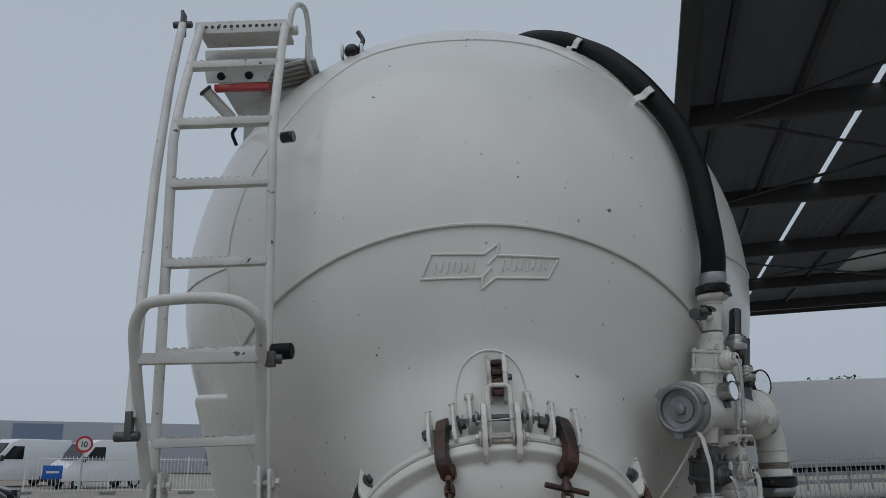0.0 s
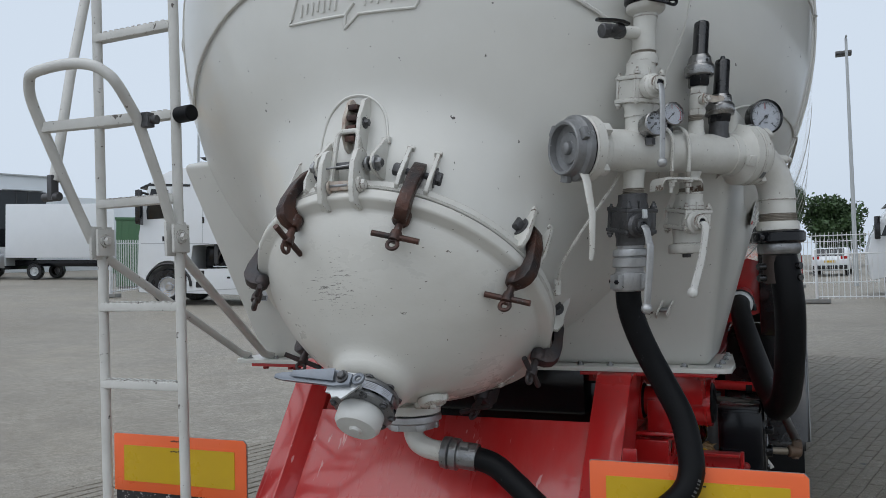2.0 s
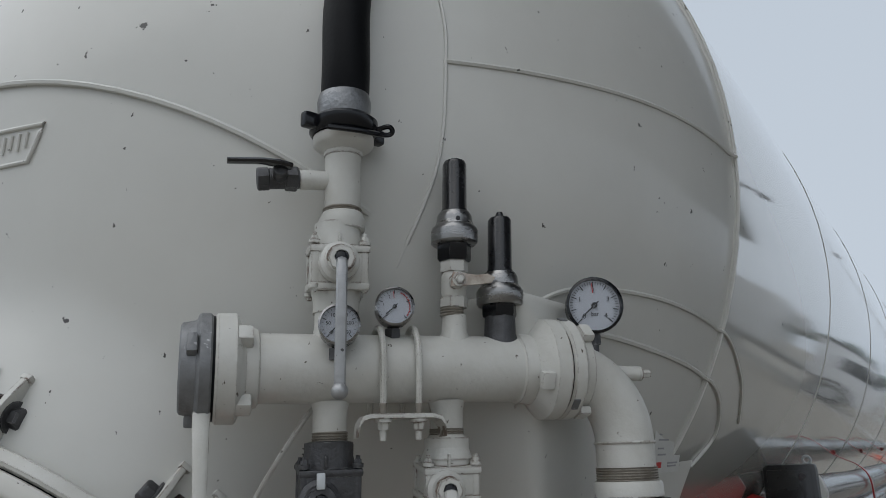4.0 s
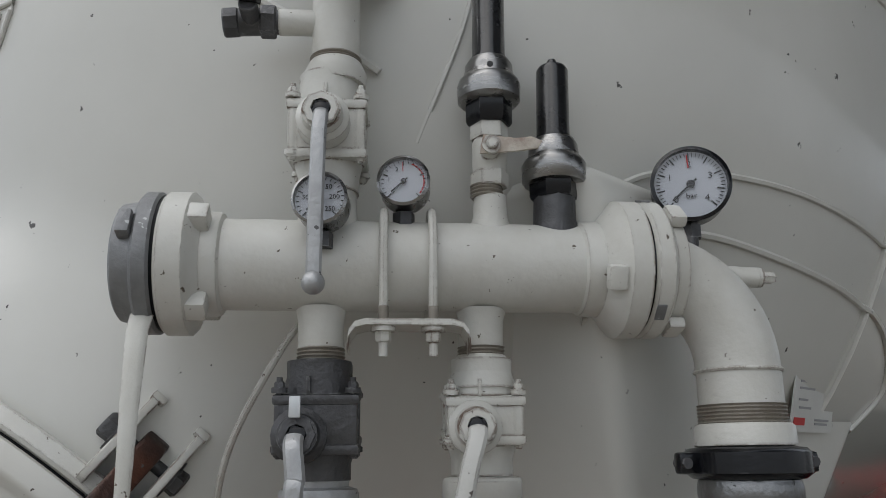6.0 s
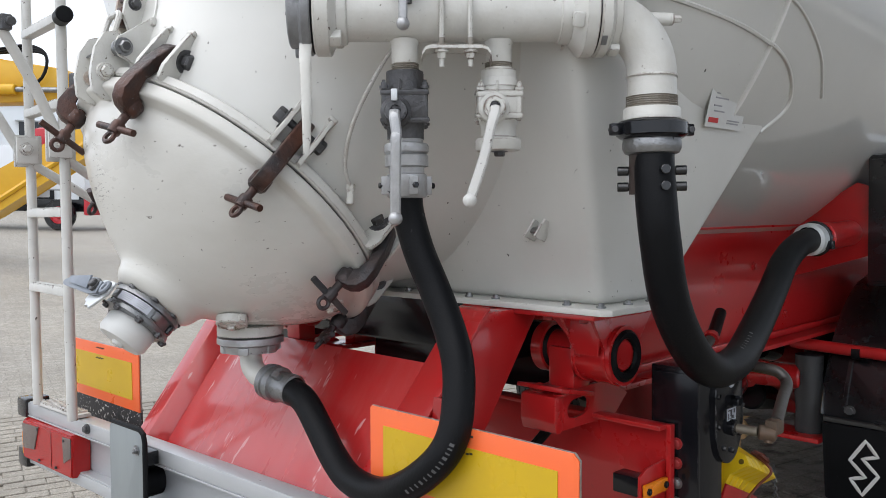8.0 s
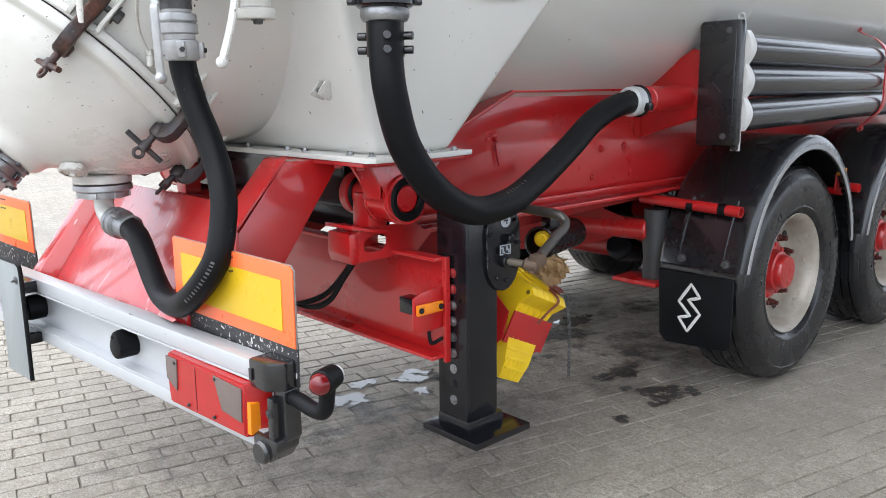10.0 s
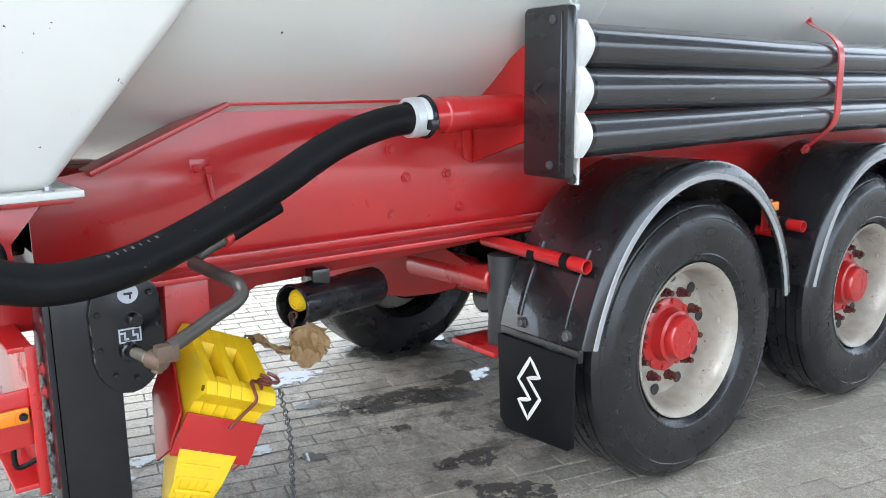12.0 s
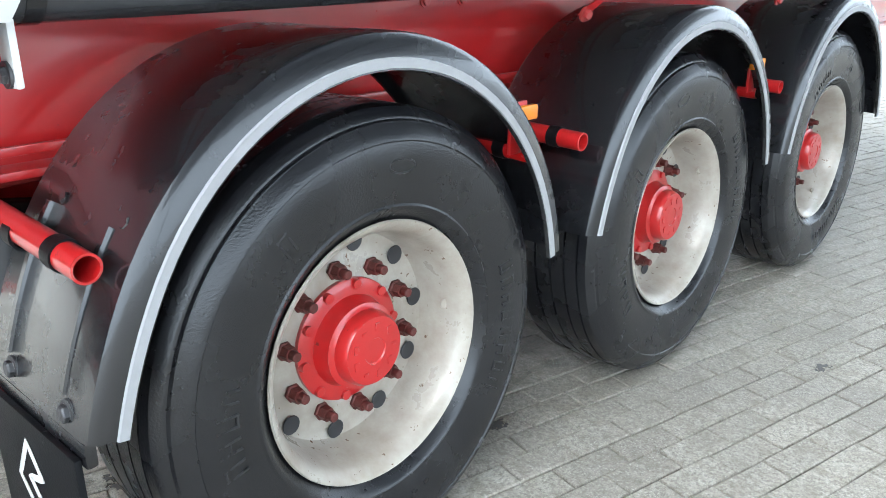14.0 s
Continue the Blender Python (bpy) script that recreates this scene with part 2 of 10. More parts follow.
CHUTE = material("scuffed_red_paint", (0.44, 0.0115, 0.0125), 0.26, 0, (0.50, 0.075, 0.07), 0.75, 5, 0.08, 60, 0.5, (0.60, 0.26, 0.25), 26, 0.665, 0.14, (1, 0.22, 0.22), 0.0, (0.22, 0.03, 0.025))
RUBBER = material("black_rubber", (0.004, 0.0043, 0.005), 0.46, 0, (0.009, 0.0095, 0.011), 0.6, 5, 0.15, 160, 0, (0.035, 0.035, 0.037), 26, 0.69)
TYRE = material("tyre_rubber", (0.009, 0.0092, 0.0105), 0.27, 0, (0.02, 0.02, 0.0215), 0.7, 7, 0.2, 200)
CASTGREY = material("oxidised_cast_grey", (0.24, 0.245, 0.25), 0.5, 0.5, (0.14, 0.14, 0.145), 0.7, 24, 0.35, 150, 0, (0.42, 0.43, 0.43), 40, 0.68)
PLASTIC = material("black_plastic", (0.008, 0.0083, 0.0095), 0.26, 0, (0.015, 0.0152, 0.017), 0.6, 6, 0.08, 240, 0.4)
BLACKMETAL = material("black_painted_steel", (0.005, 0.0055, 0.0075), 0.17, 0, (0.014, 0.0145, 0.017), 0.6, 10, 0.05, 80)
BRUSHED = material("brushed_steel", (0.34, 0.335, 0.33), 0.28, 1.0, (0.22, 0.215, 0.21), 0.6, 26, 0.1, 150, 0, None, 30, 0.7, 0.08, (1, 1, 4))
CASTALU = material("cast_aluminium", (0.46, 0.465, 0.47), 0.42, 0.6, (0.26, 0.26, 0.265), 0.7, 18, 0.3, 150, 0, (0.10, 0.10, 0.10), 60, 0.68)
LINK = material("rust_stained_paint", (0.6, 0.57, 0.5), 0.5, 0, (0.16, 0.05, 0.02), 0.95, 26, 0.3, 110)
GREEN = material("green_container_paint", (0.06, 0.15, 0.07), 0.5, 0, (0.05, 0.12, 0.06), 0.6, 3, 0.1, 40)
THREAD = material("bare_thread_metal", (0.30, 0.275, 0.24), 0.45, 0.4, (0.16, 0.135, 0.105), 0.7, 40, 0.2, 150)
STEEL = material("grey_cast_metal", (0.30, 0.305, 0.31), 0.36, 0.85, (0.15, 0.15, 0.152), 0.8, 20, 0.35, 150, 0, (0.08, 0.08, 0.08), 55, 0.66)
DARKSTEEL = material("dark_weathered_iron", (0.11, 0.11, 0.115), 0.5, 0.7, (0.05, 0.05, 0.05), 0.7, 22, 0.5, 120)
GALV = material("galvanised_metal", (0.58, 0.60, 0.61), 0.42, 0.4, (0.46, 0.48, 0.49), 0.7, 14, 0.15, 90)
RUST = material("rusty_clamp_iron", (0.026, 0.024, 0.025), 0.40, 0.4, (0.15, 0.048, 0.022), 0.62, 14, 0.6, 110, 0, (0.10, 0.095, 0.09), 60, 0.66)
ORANGE = material("reflective_orange", (0.85, 0.15, 0.045), 0.3, 0, (0.78, 0.13, 0.04), 0.4, 10, 0.03, 200)
YELLOWFOIL = material("reflective_yellow", (0.56, 0.36, 0.012), 0.3, 0, (0.5, 0.32, 0.012), 0.4, 10, 0.03, 200)
YELLOW = material("yellow_plastic", (0.78, 0.52, 0.01), 0.4, 0, (0.62, 0.40, 0.01), 0.5, 9, 0.1, 120, 0, (0.12, 0.08, 0.02), 26, 0.75)
RIM = material("rim_paint", (0.40, 0.37, 0.32), 0.3, 0.1, (0.22, 0.17, 0.125), 0.8, 9, 0.15, 130, 0, (0.13, 0.075, 0.045), 40, 0.67)
TAPE = material("pale_edge_strip", (0.30, 0.30, 0.305), 0.5, 0, (0.22, 0.22, 0.225), 0.6, 20, 0.1, 150)
DIAL = material("gauge_dial", (0.42, 0.44, 0.485), 0.3, 0, (0.39, 0.41, 0.45), 0.3, 8, 0.0)
# black of prints, also painted on as the dark inside small holes
INK = material("black_ink_and_hole_dark", (0.02, 0.02, 0.022), 0.5, 0, (0.03, 0.03, 0.03), 0.3, 8, 0.0)
GREYINK = material("grey_print", (0.30, 0.30, 0.31), 0.5, 0, (0.3, 0.3, 0.3), 0.3, 8, 0.0)
REDINK = material("red_ink", (0.5, 0.02, 0.02), 0.5, 0, (0.45, 0.02, 0.02), 0.3, 8, 0.0)
REDLENS = material("red_lens", (0.35, 0.008, 0.008), 0.12, 0, (0.25, 0.006, 0.006), 0.5, 20, 0.2, 400)
DARKLENS = material("smoked_lens", (0.13, 0.10, 0.09), 0.2, 0, (0.10, 0.07, 0.065), 0.5, 20, 0.2, 400)
AMBER = material("amber_lens", (0.75, 0.22, 0.01), 0.15, 0, (0.6, 0.16, 0.01), 0.5, 20, 0.2, 400)
WHITECAP = material("white_plastic_cap", (0.62, 0.62, 0.60), 0.4, 0, (0.5, 0.5, 0.48), 0.5, 12, 0.1)
PAPER = material("brown_paper", (0.30, 0.19, 0.09), 0.7, 0, (0.22, 0.13, 0.06), 0.7, 20, 0.4, 60)
for mt, level in ((RUBBER, 0.13), (BLACKMETAL, 0.4), (UNDERRED, 0.1)):
    mt.node_tree.nodes["Principled BSDF"].inputs["Specular IOR Level"].default_value = level
worn_edges(WHITE, (0.13, 0.085, 0.06), 0.006, 30, 0.44, 0.52)
worn_edges(LADDER, (0.10, 0.075, 0.06), 0.006, 30, 0.46, 0.54)
worn_edges(RED, (0.36, 0.16, 0.14), 0.004, 45, 0.54, 0.6)
worn_edges(BLACKMETAL, (0.12, 0.12, 0.125), 0.004, 45, 0.52, 0.6)
worn_edges(DARKSTEEL, (0.30, 0.30, 0.30), 0.003, 45, 0.5, 0.6)

# ---- ground ----
LX = 0.05                      # middle of the trailer
TANKC = Vector((-0.006, 2.1, 2.433))
TANKR = 1.232


def rise(x, y):
    """The yard climbs gently away from the trailer's level stand."""
    u, v = -x - 1.5, y - 10.0
    return 0.047 * math.log1p(math.exp(min(u, 60))) * (1 if u < 60 else u / 60) + 0.012 * math.log1p(math.exp(min(v, 60)))


ROW = Vector((0.2316, 0.9728, 0))          # the way the paving rows run
ACROSS = Vector((0.9728, -0.2316, 0))
PL, PW = 0.204, 0.0965                     # paver pitch along and across the rows
U0, V0, NU, NV = 0.6, -4.2, 58, 80         # laid as single blocks: rows and blocks per row
NEARU, NEARV = (3.4, 6.9), (-0.60, 1.22)   # the stretch that the way passes closest


def paving_material(name, blocks):
    mt = bpy.data.materials.new(name)
    mt.use_nodes = True
    n, l = mt.node_tree.nodes, mt.node_tree.links
    b = n["Principled BSDF"]
    geo = n.new("ShaderNodeNewGeometry")

    def noise(scale, detail, rough=0.6):
        q = n.new("ShaderNodeTexNoise")
        q.inputs["Scale"].default_value, q.inputs["Detail"].default_value, q.inputs["Roughness"].default_value = scale, detail, rough
        l.new(geo.outputs["Position"], q.inputs["Vector"])
        return q

    def ramp(src, a, bb, lo, hi):
        q = n.new("ShaderNodeMapRange")
        q.inputs["From Min"].default_value, q.inputs["From Max"].default_value = a, bb
        q.inputs["To Min"].default_value, q.inputs["To Max"].default_value = lo, hi
        l.new(src, q.inputs["Value"])
        return q.outputs[0]

    def mix(fac, a, c, kind="MIX"):
        q = n.new("ShaderNodeMix")
        q.data_type, q.blend_type = "RGBA", kind
        for sock, v in ((q.inputs[0], fac), (q.inputs[6], a), (q.inputs[7], c)):
            if isinstance(v, (tuple, float, int)):
                sock.default_value = v
            else:
                l.new(v, sock)
        return q.outputs[2]
    if blocks:
        oi = n.new("ShaderNodeObjectInfo")
        ad = n.new("ShaderNodeMath")
        ad.operation = "ADD"
        l.new(oi.outputs["Random"], ad.inputs[0])
        l.new(geo.outputs["Random Per Island"], ad.inputs[1])
        fr = n.new("ShaderNodeMath")
        fr.operation = "FRACT"
        l.new(ad.outputs[0], fr.inputs[0])
        base = mix(fr.outputs[0], (0.262, 0.238, 0.2, 1), (0.335, 0.305, 0.258, 1))
        height = None
    else:
        mp_ = n.new("ShaderNodeMapping")
        mp_.inputs["Rotation"].default_value = (0, 0, -math.atan2(ROW.y, ROW.x))
        l.new(geo.outputs["Position"], mp_.inputs[0])
        br = n.new("ShaderNodeTexBrick")
        br.offset = 0.5
        br.inputs["Scale"].default_value = 1.0
        br.inputs["Brick Width"].default_value, br.inputs["Row Height"].default_value = PL, PW
        br.inputs["Mortar Size"].default_value, br.inputs["Mortar Smooth"].default_value = 0.004, 0.7
        br.inputs["Color1"].default_value, br.inputs["Color2"].default_value = (0.37, 0.345, 0.30, 1), (0.44, 0.41, 0.36, 1)
        br.inputs["Mortar"].default_value = (0.10, 0.09, 0.077, 1)
        l.new(mp_.outputs[0], br.inputs["Vector"])
        base = br.outputs["Color"]
        height = br.outputs["Fac"]
    dust = noise(0.45, 8)
    base = mix(ramp(dust.outputs[0], 0.42, 0.66, 0.0, 0.7), base, (0.42, 0.375, 0.305, 1))
    wash = noise(0.16, 6, 0.7)
    base = mix(ramp(wash.outputs[0], 0.50, 0.70, 0.0, 0.55), base, (0.185, 0.165, 0.135, 1))
    grime = noise(1.7, 7, 0.7)
    base = mix(ramp(grime.outputs[0], 0.47, 0.74, 0.0, 0.75), base, (0.15, 0.13, 0.105, 1))
    sand = noise(70, 4, 0.75)
    base = mix(ramp(sand.outputs[0], 0.42, 0.60, 0.0, 0.8), base, (0.165, 0.147, 0.12, 1))
    grit = noise(170, 3, 0.8)
    base = mix(ramp(grit.outputs[0], 0.56, 0.66, 0.0, 0.75), base, (0.47, 0.44, 0.39, 1))
    base = mix(ramp(grit.outputs[0], 0.43, 0.35, 0.0, 0.7), base, (0.075, 0.066, 0.054, 1))
    mottle = noise(13, 6, 0.8)
    base = mix(ramp(mottle.outputs[0], 0.46, 0.70, 0.0, 0.8), base, (0.165, 0.143, 0.112, 1))
    l.new(base, b.inputs["Base Color"])
    l.new(ramp(grime.outputs[0], 0.3, 0.8, 0.85, 0.55), b.inputs["Roughness"])
    bp = n.new("ShaderNodeBump")
    bp.inputs["Strength"].default_value, bp.inputs["Distance"].default_value = 0.6, 0.004
    l.new(sand.outputs[0], bp.inputs["Height"])
    if height is not None:
        b2 = n.new("ShaderNodeBump")
        b2.inputs["Strength"].default_value, b2.inputs["Distance"].default_value = 0.4, 0.008
        b2.invert = True
        l.new(height, b2.inputs["Height"])
        l.new(bp.outputs[0], b2.inputs["Normal"])
        bp = b2
    l.new(bp.outputs[0], b.inputs["Normal"])
    return mt


def build_ground():
    bm = bmesh.new()
    xs = [-900, -300, -120, -80, -60, -45, -35, -28, -22, -18, -15, -12, -10, -8, -7, -6, -5, -4, -3, -2, -1, 0, 2, 4, 8, 16, 40, 120, 300, 900]
    ys = [-900, -300, -100, -40, -15, -6, -2, 0, 3, 6, 8, 9, 10, 11, 12, 14, 17, 22, 30, 40, 55, 75, 110, 300, 1200]
    grid = [[bm.verts.new((x, y, rise(max(x, -70), min(y, 90)) - 0.014)) for x in xs] for y in ys]
    for a, b in zip(grid, grid[1:]):
        for i in range(len(xs) - 1):
            bm.faces.new((a[i], a[i + 1], b[i + 1], b[i]))
    return solo("ground", bm, paving_material("yard_paving", False), "grey-brown block-paved yard, dusty and worn", "ground", "structure")


ground = build_ground()

# ---- the silo tank ----
RING = Vector((LX, 1.121, 1.478))         # middle of the joint between tank flange and lid
OUT = Vector((0, -0.68, -0.733)).normalized()
UP = Vector((0, -0.733, 0.68)).normalized()
tank = thing("silo_tank", (LX, 2.1, 1.25), "glossy white silo tank with rounded rear on a red trailer frame", "tank")


def cone_r(h):
    """The outlet cone's radius, running over smoothly into the round head."""
    a, b = 0.40 + 0.66 * h, math.sqrt(max(0.0, TANKR * TANKR - (h - 1.366) ** 2))
    return 0.5 * (a + b + math.sqrt((a - b) ** 2 + 0.06 ** 2))


def cone_shift(h):
    """The cone's axis leans over to meet the middle of the head."""
    w = min(1.0, max(0.0, h / 0.45))
    return (TANKC - RING + OUT * 1.366) * (w * w * (3 - 2 * w))


def build_tank():
    n = 96
    head = [(0.0, -TANKR)]
    head += [(TANKR * math.sin(radians(a)), -TANKR * math.cos(radians(a))) for a in range(3, 90, 3)] + [(TANKR, 0.0)]
    part("rear_head", lathe(head, axes(TANKC, (0, 1, 0)), n), TANK, tank, sharp=60)
    prof = [(TANKR - 0.01, 0.0)] + [(TANKR + 0.012, 0.35 * i) for i in range(0, 25)] + [(1.0, 8.95), (0.6, 9.35), (0, 9.5)]
    part("shell", lathe(prof, axes(TANKC, (0, 1, 0)), n), GLOSS, tank, sharp=60)
    cone = lathe([(cone_r(0.0225 * k), 0.0225 * k) for k in range(1, 25)] + [(0.89, 0.5475)], axes(RING, -OUT), 96)
    for v in cone.verts:
        v.co += cone_shift((RING - v.co).dot(OUT))
    part("outlet_cone", cone, TANK, tank, sharp=60)
    bm = bmesh.new()
    lo = [(-0.90, 1.672), (0.872, 1.672), (0.872, 1.96), (-0.90, 1.96)]
    hi = [(-1.02, 1.35), (1.01, 1.35), (1.075, 2.56), (-1.085, 2.56)]
    a = [bm.verts.new((x, y, 1.216)) for x, y in lo]
    b = [bm.verts.new((x, y, 2.0)) for x, y in hi]
    for i in range(4):
        bm.faces.new((a[i], a[(i + 1) % 4], b[(i + 1) % 4], b[i]))
    bm.faces.new(b)
    bm.faces.new(a[::-1])
    bmesh.ops.bevel(bm, geom=[e for e in bm.edges], offset=0.03, segments=4, affect="EDGES", profile=0.5)
    part("pedestal", bm, TANK, tank, sharp=60)
    plate = prism([(-0.96, 1.592), (0.925, 1.592), (0.945, 1.612), (0.945, 1.74), (0.915, 2.02), (-0.93, 2.02), (-0.98, 1.74), (-0.98, 1.612)], 0.016, Matrix.Translation((0, 0, 1.203)), 0.003)
    part("base_plate", plate, TANK, tank)
    for x in (-0.93, -0.8, -0.55, -0.25, 0.2, 0.455, 0.556, 0.796, 0.9):
        part("base_bolt", bolt((x, 1.632, 1.221), (0, 0, 1), 0.008, 0.010), STEEL, tank)
    for y in (1.74, 1.84, 1.95):
        part("base_bolt", bolt((0.905, y, 1.221), (0, 0, 1), 0.008, 0.010), STEEL, tank)

    def on_tank(p, r=TANKR):
        p = Vector(p)
        if p.y < TANKC.y:
            return TANKC + (p - TANKC).normalized() * r
        q = Vector((p.x - TANKC.x, 0, p.z - TANKC.z)).normalized() * (r + 0.012)
        return Vector((TANKC.x + q.x, p.y, TANKC.z + q.z))

    def bead(points, r=0.006, steps=10):
        return sweep([on_tank(p, TANKR + 0.001) for p in spline(points, steps)], r, 6)
    seam_c = TANKC + OUT * 0.825
    arc = [seam_c + Vector((0.915 * math.cos(radians(d)), 0, 0)) + UP * (0.915 * math.sin(radians(d))) for d in range(30, 152, 4)]
    part("weld_seam", sweep([TANKC + (p - TANKC).normalized() * (TANKR + 0.011) for p in arc], 0.0058, 6), TANK, tank)
    for s in (1, -1):
        mx = (lambda p: Vector((LX + s * (p[0] - LX), p[1], p[2])))
        part("weld_seam", bead([mx(p) for p in ((0.907, 1.463, 1.982), (0.993, 1.556, 2.035), (1.085, 1.767, 2.038), (1.124, 2.03, 2.012), (1.12, 2.2, 1.98), (1.1, 2.4, 1.9), (1.05, 2.55, 1.8))], 0.005), TANK, tank)
        part("weld_seam", bead([mx(p) for p in ((0.96, 1.58, 1.95), (1.013, 1.675, 1.957), (1.073, 1.973, 1.918), (1.05, 2.219, 1.876), (0.98, 2.36, 1.8), (0.93, 2.3, 1.72))], 0.006), TANK, tank)
        part("weld_seam", bead([mx(p) for p in ((0.80, 1.26, 2.05), (0.87, 1.29, 2.235), (0.90, 1.285, 2.42), (0.90, 1.28, 2.55), (0.85, 1.26, 2.75), (0.73, 1.25, 2.95), (0.52, 1.3, 3.22))], 0.0038), TANK, tank)
        part("weld_seam", bead([mx(p) for p in ((0.90, 1.288, 2.43), (1.03, 1.5, 2.43), (1.163, 1.737, 2.43), (1.2, 2.1, 2.42))], 0.005), TANK, tank)
    part("weld_seam", bead([(-0.476, 1.256, 3.199), (-0.391, 1.279, 3.269), (-0.256, 1.264, 3.304), (-0.035, 1.234, 3.31), (0.141, 1.245, 3.31), (0.317, 1.268, 3.283), (0.421, 1.256, 3.224), (0.5, 1.25, 3.17)], 0.005), TANK, tank)
    for y in (2.1, 3.6, 5.1, 6.6, 8.1):
        part("weld_seam", torus((TANKC.x, y, TANKC.z), (0, 1, 0), TANKR + 0.010, 0.004, 96, 6), TANK, tank)
    return on_tank


on_tank = build_tank()


def cone_y(x, z):
    """The rear surface of the outlet cone at a place across and up."""
    lo, hi = 0.6, 1.6
    for _ in range(40):
        y = (lo + hi) / 2
        q = Vector((x, y, z)) - RING
        h = -q.dot(OUT)
        q -= cone_shift(h)
        r = (q + OUT * h).length
        lo, hi = (y, hi) if r > cone_r(h) else (lo, y)
    return hi


def build_emblem():
    em = thing("cast_emblem", (0.05, 0.88, 2.31), "raised white emblem: two slanted fields round a centre star", "emblem")

    def bead(pts, r=0.0045):
        line = []
        for a, b in zip(pts, pts[1:]):
            line += [(a[0] + (b[0] - a[0]) * k / 5, a[1] + (b[1] - a[1]) * k / 5) for k in range(5)]
        line.append(pts[-1])
        return sweep([(x, cone_y(x, z) - 0.002, z) for x, z in line], r, 8)
    part("left_field", bead([(0.02, 2.28), (-0.17, 2.283), (-0.135, 2.36), (0.03, 2.353), (0.078, 2.388), (0.068, 2.348)]), TANK, em)
    part("right_field", bead([(0.068, 2.348), (0.266, 2.341), (0.227, 2.275), (0.062, 2.278), (0.015, 2.243), (0.022, 2.282)]), TANK, em)
    part("star_arm", bead([(0.02, 2.28), (0.05, 2.31)]), TANK, em)
    part("star_arm", bead([(0.04, 2.32), (0.068, 2.348)]), TANK, em)
    for x0, n in ((-0.128, 7), (0.083, 8)):
        for k in range(n):
            x = x0 + 0.0195 * k
            sl = 0.007
            part("raised_bar", bead([(x, 2.298 + (0.006 if k % 2 else 0)), (x + sl, 2.332)], 0.0035), TANK, em)


build_emblem()


def build_tank_bits():
    c = thing("welded_cleat", (0.749, 1.6, 1.4), "small white steel cleat welded to the tank pedestal", "cleat")
    for dx in (-0.016, 0.016):
        part("flange", box((0, 0, 0), (0.006, 0.05, 0.05), pose(0.749 + dx, 1.582, 1.407, -20, 25, 0), 0.002), WHITE, c)
    part("pin", rod((0.733, 1.572, 1.407), (0.765, 1.572, 1.407), 0.008), STEEL, c)
    p = thing("data_sticker", (1.0, 2.0, 1.75), "white printed data sticker with small grey text on the tank", "sticker")
    o, u, v = Vector(STK[0]), Vector(STK[1]).normalized(), Vector(STK[2]).normalized()
    m = Matrix((u, v, u.cross(v))).transposed().to_4x4()
    m.translation = o
    part("sheet", box((0, 0, 0.001), (0.2, 0.105, 0.002), m, 0), WHITECAP, p)
    rows = ((0.036, 0.045, -0.03), (0.024, 0.05, -0.028), (0.004, 0.03, -0.038), (-0.010, 0.04, -0.03), (0.036, 0.012, 0.052), (0.024, 0.01, 0.052), (0.004, 0.008, 0.045), (-0.03, 0.05, 0.03), (-0.037, 0.045, 0.028))
    for y, w, x in rows:
        part("print_bar", box((x * 1.45, y, 0.003), (w * 1.4, 0.004, 0.001), m, 0), GREYINK, p)
    part("red_print", box((-0.065, -0.034, 0.003), (0.05, 0.013, 0.001), m, 0), REDINK, p)
    q = thing("warning_sticker", (-0.42, 1.0, 1.5), "small grey pictogram sticker on the tank", "sticker")
    mm = Matrix.Translation((-0.79, 1.543, 1.515)) @ Matrix.Rotation(radians(-22), 4, "X")
    part("sheet", box((0, 0, 0), (0.07, 0.003, 0.125), mm, 0), GREYINK, q)
    part("print_bar", box((0, -0.003, 0.053), (0.066, 0.002, 0.014), mm, 0), INK, q)
    part("print_bar", box((0, -0.003, -0.050), (0.06, 0.002, 0.018), mm, 0), INK, q)
    arrow = prism([(-0.026, 0), (-0.006, 0.02), (-0.006, 0.011), (0.024, 0.011), (0.024, -0.011), (-0.006, -0.011), (-0.006, -0.02)][::-1], 0.002, mm @ Matrix.Translation((0, -0.002, 0.002)) @ Matrix.Rotation(radians(90), 4, "X"), 0)
    part("arrow", arrow, INK, q)


STK = ((1.006, 2.055, 1.722), (0.0, 1, 0), (0.235, 0, 1.0))
build_tank_bits()

# ---- hinged outlet lid with its clamps ----
lid = thing("outlet_lid", tuple(RING), "white domed outlet lid held shut by rusty screw clamps", "tank lid")


def ring_point(deg, r, h):
    return RING + Vector((r * math.cos(radians(deg)), 0, 0)) + UP * (r * math.sin(radians(deg))) + OUT * h


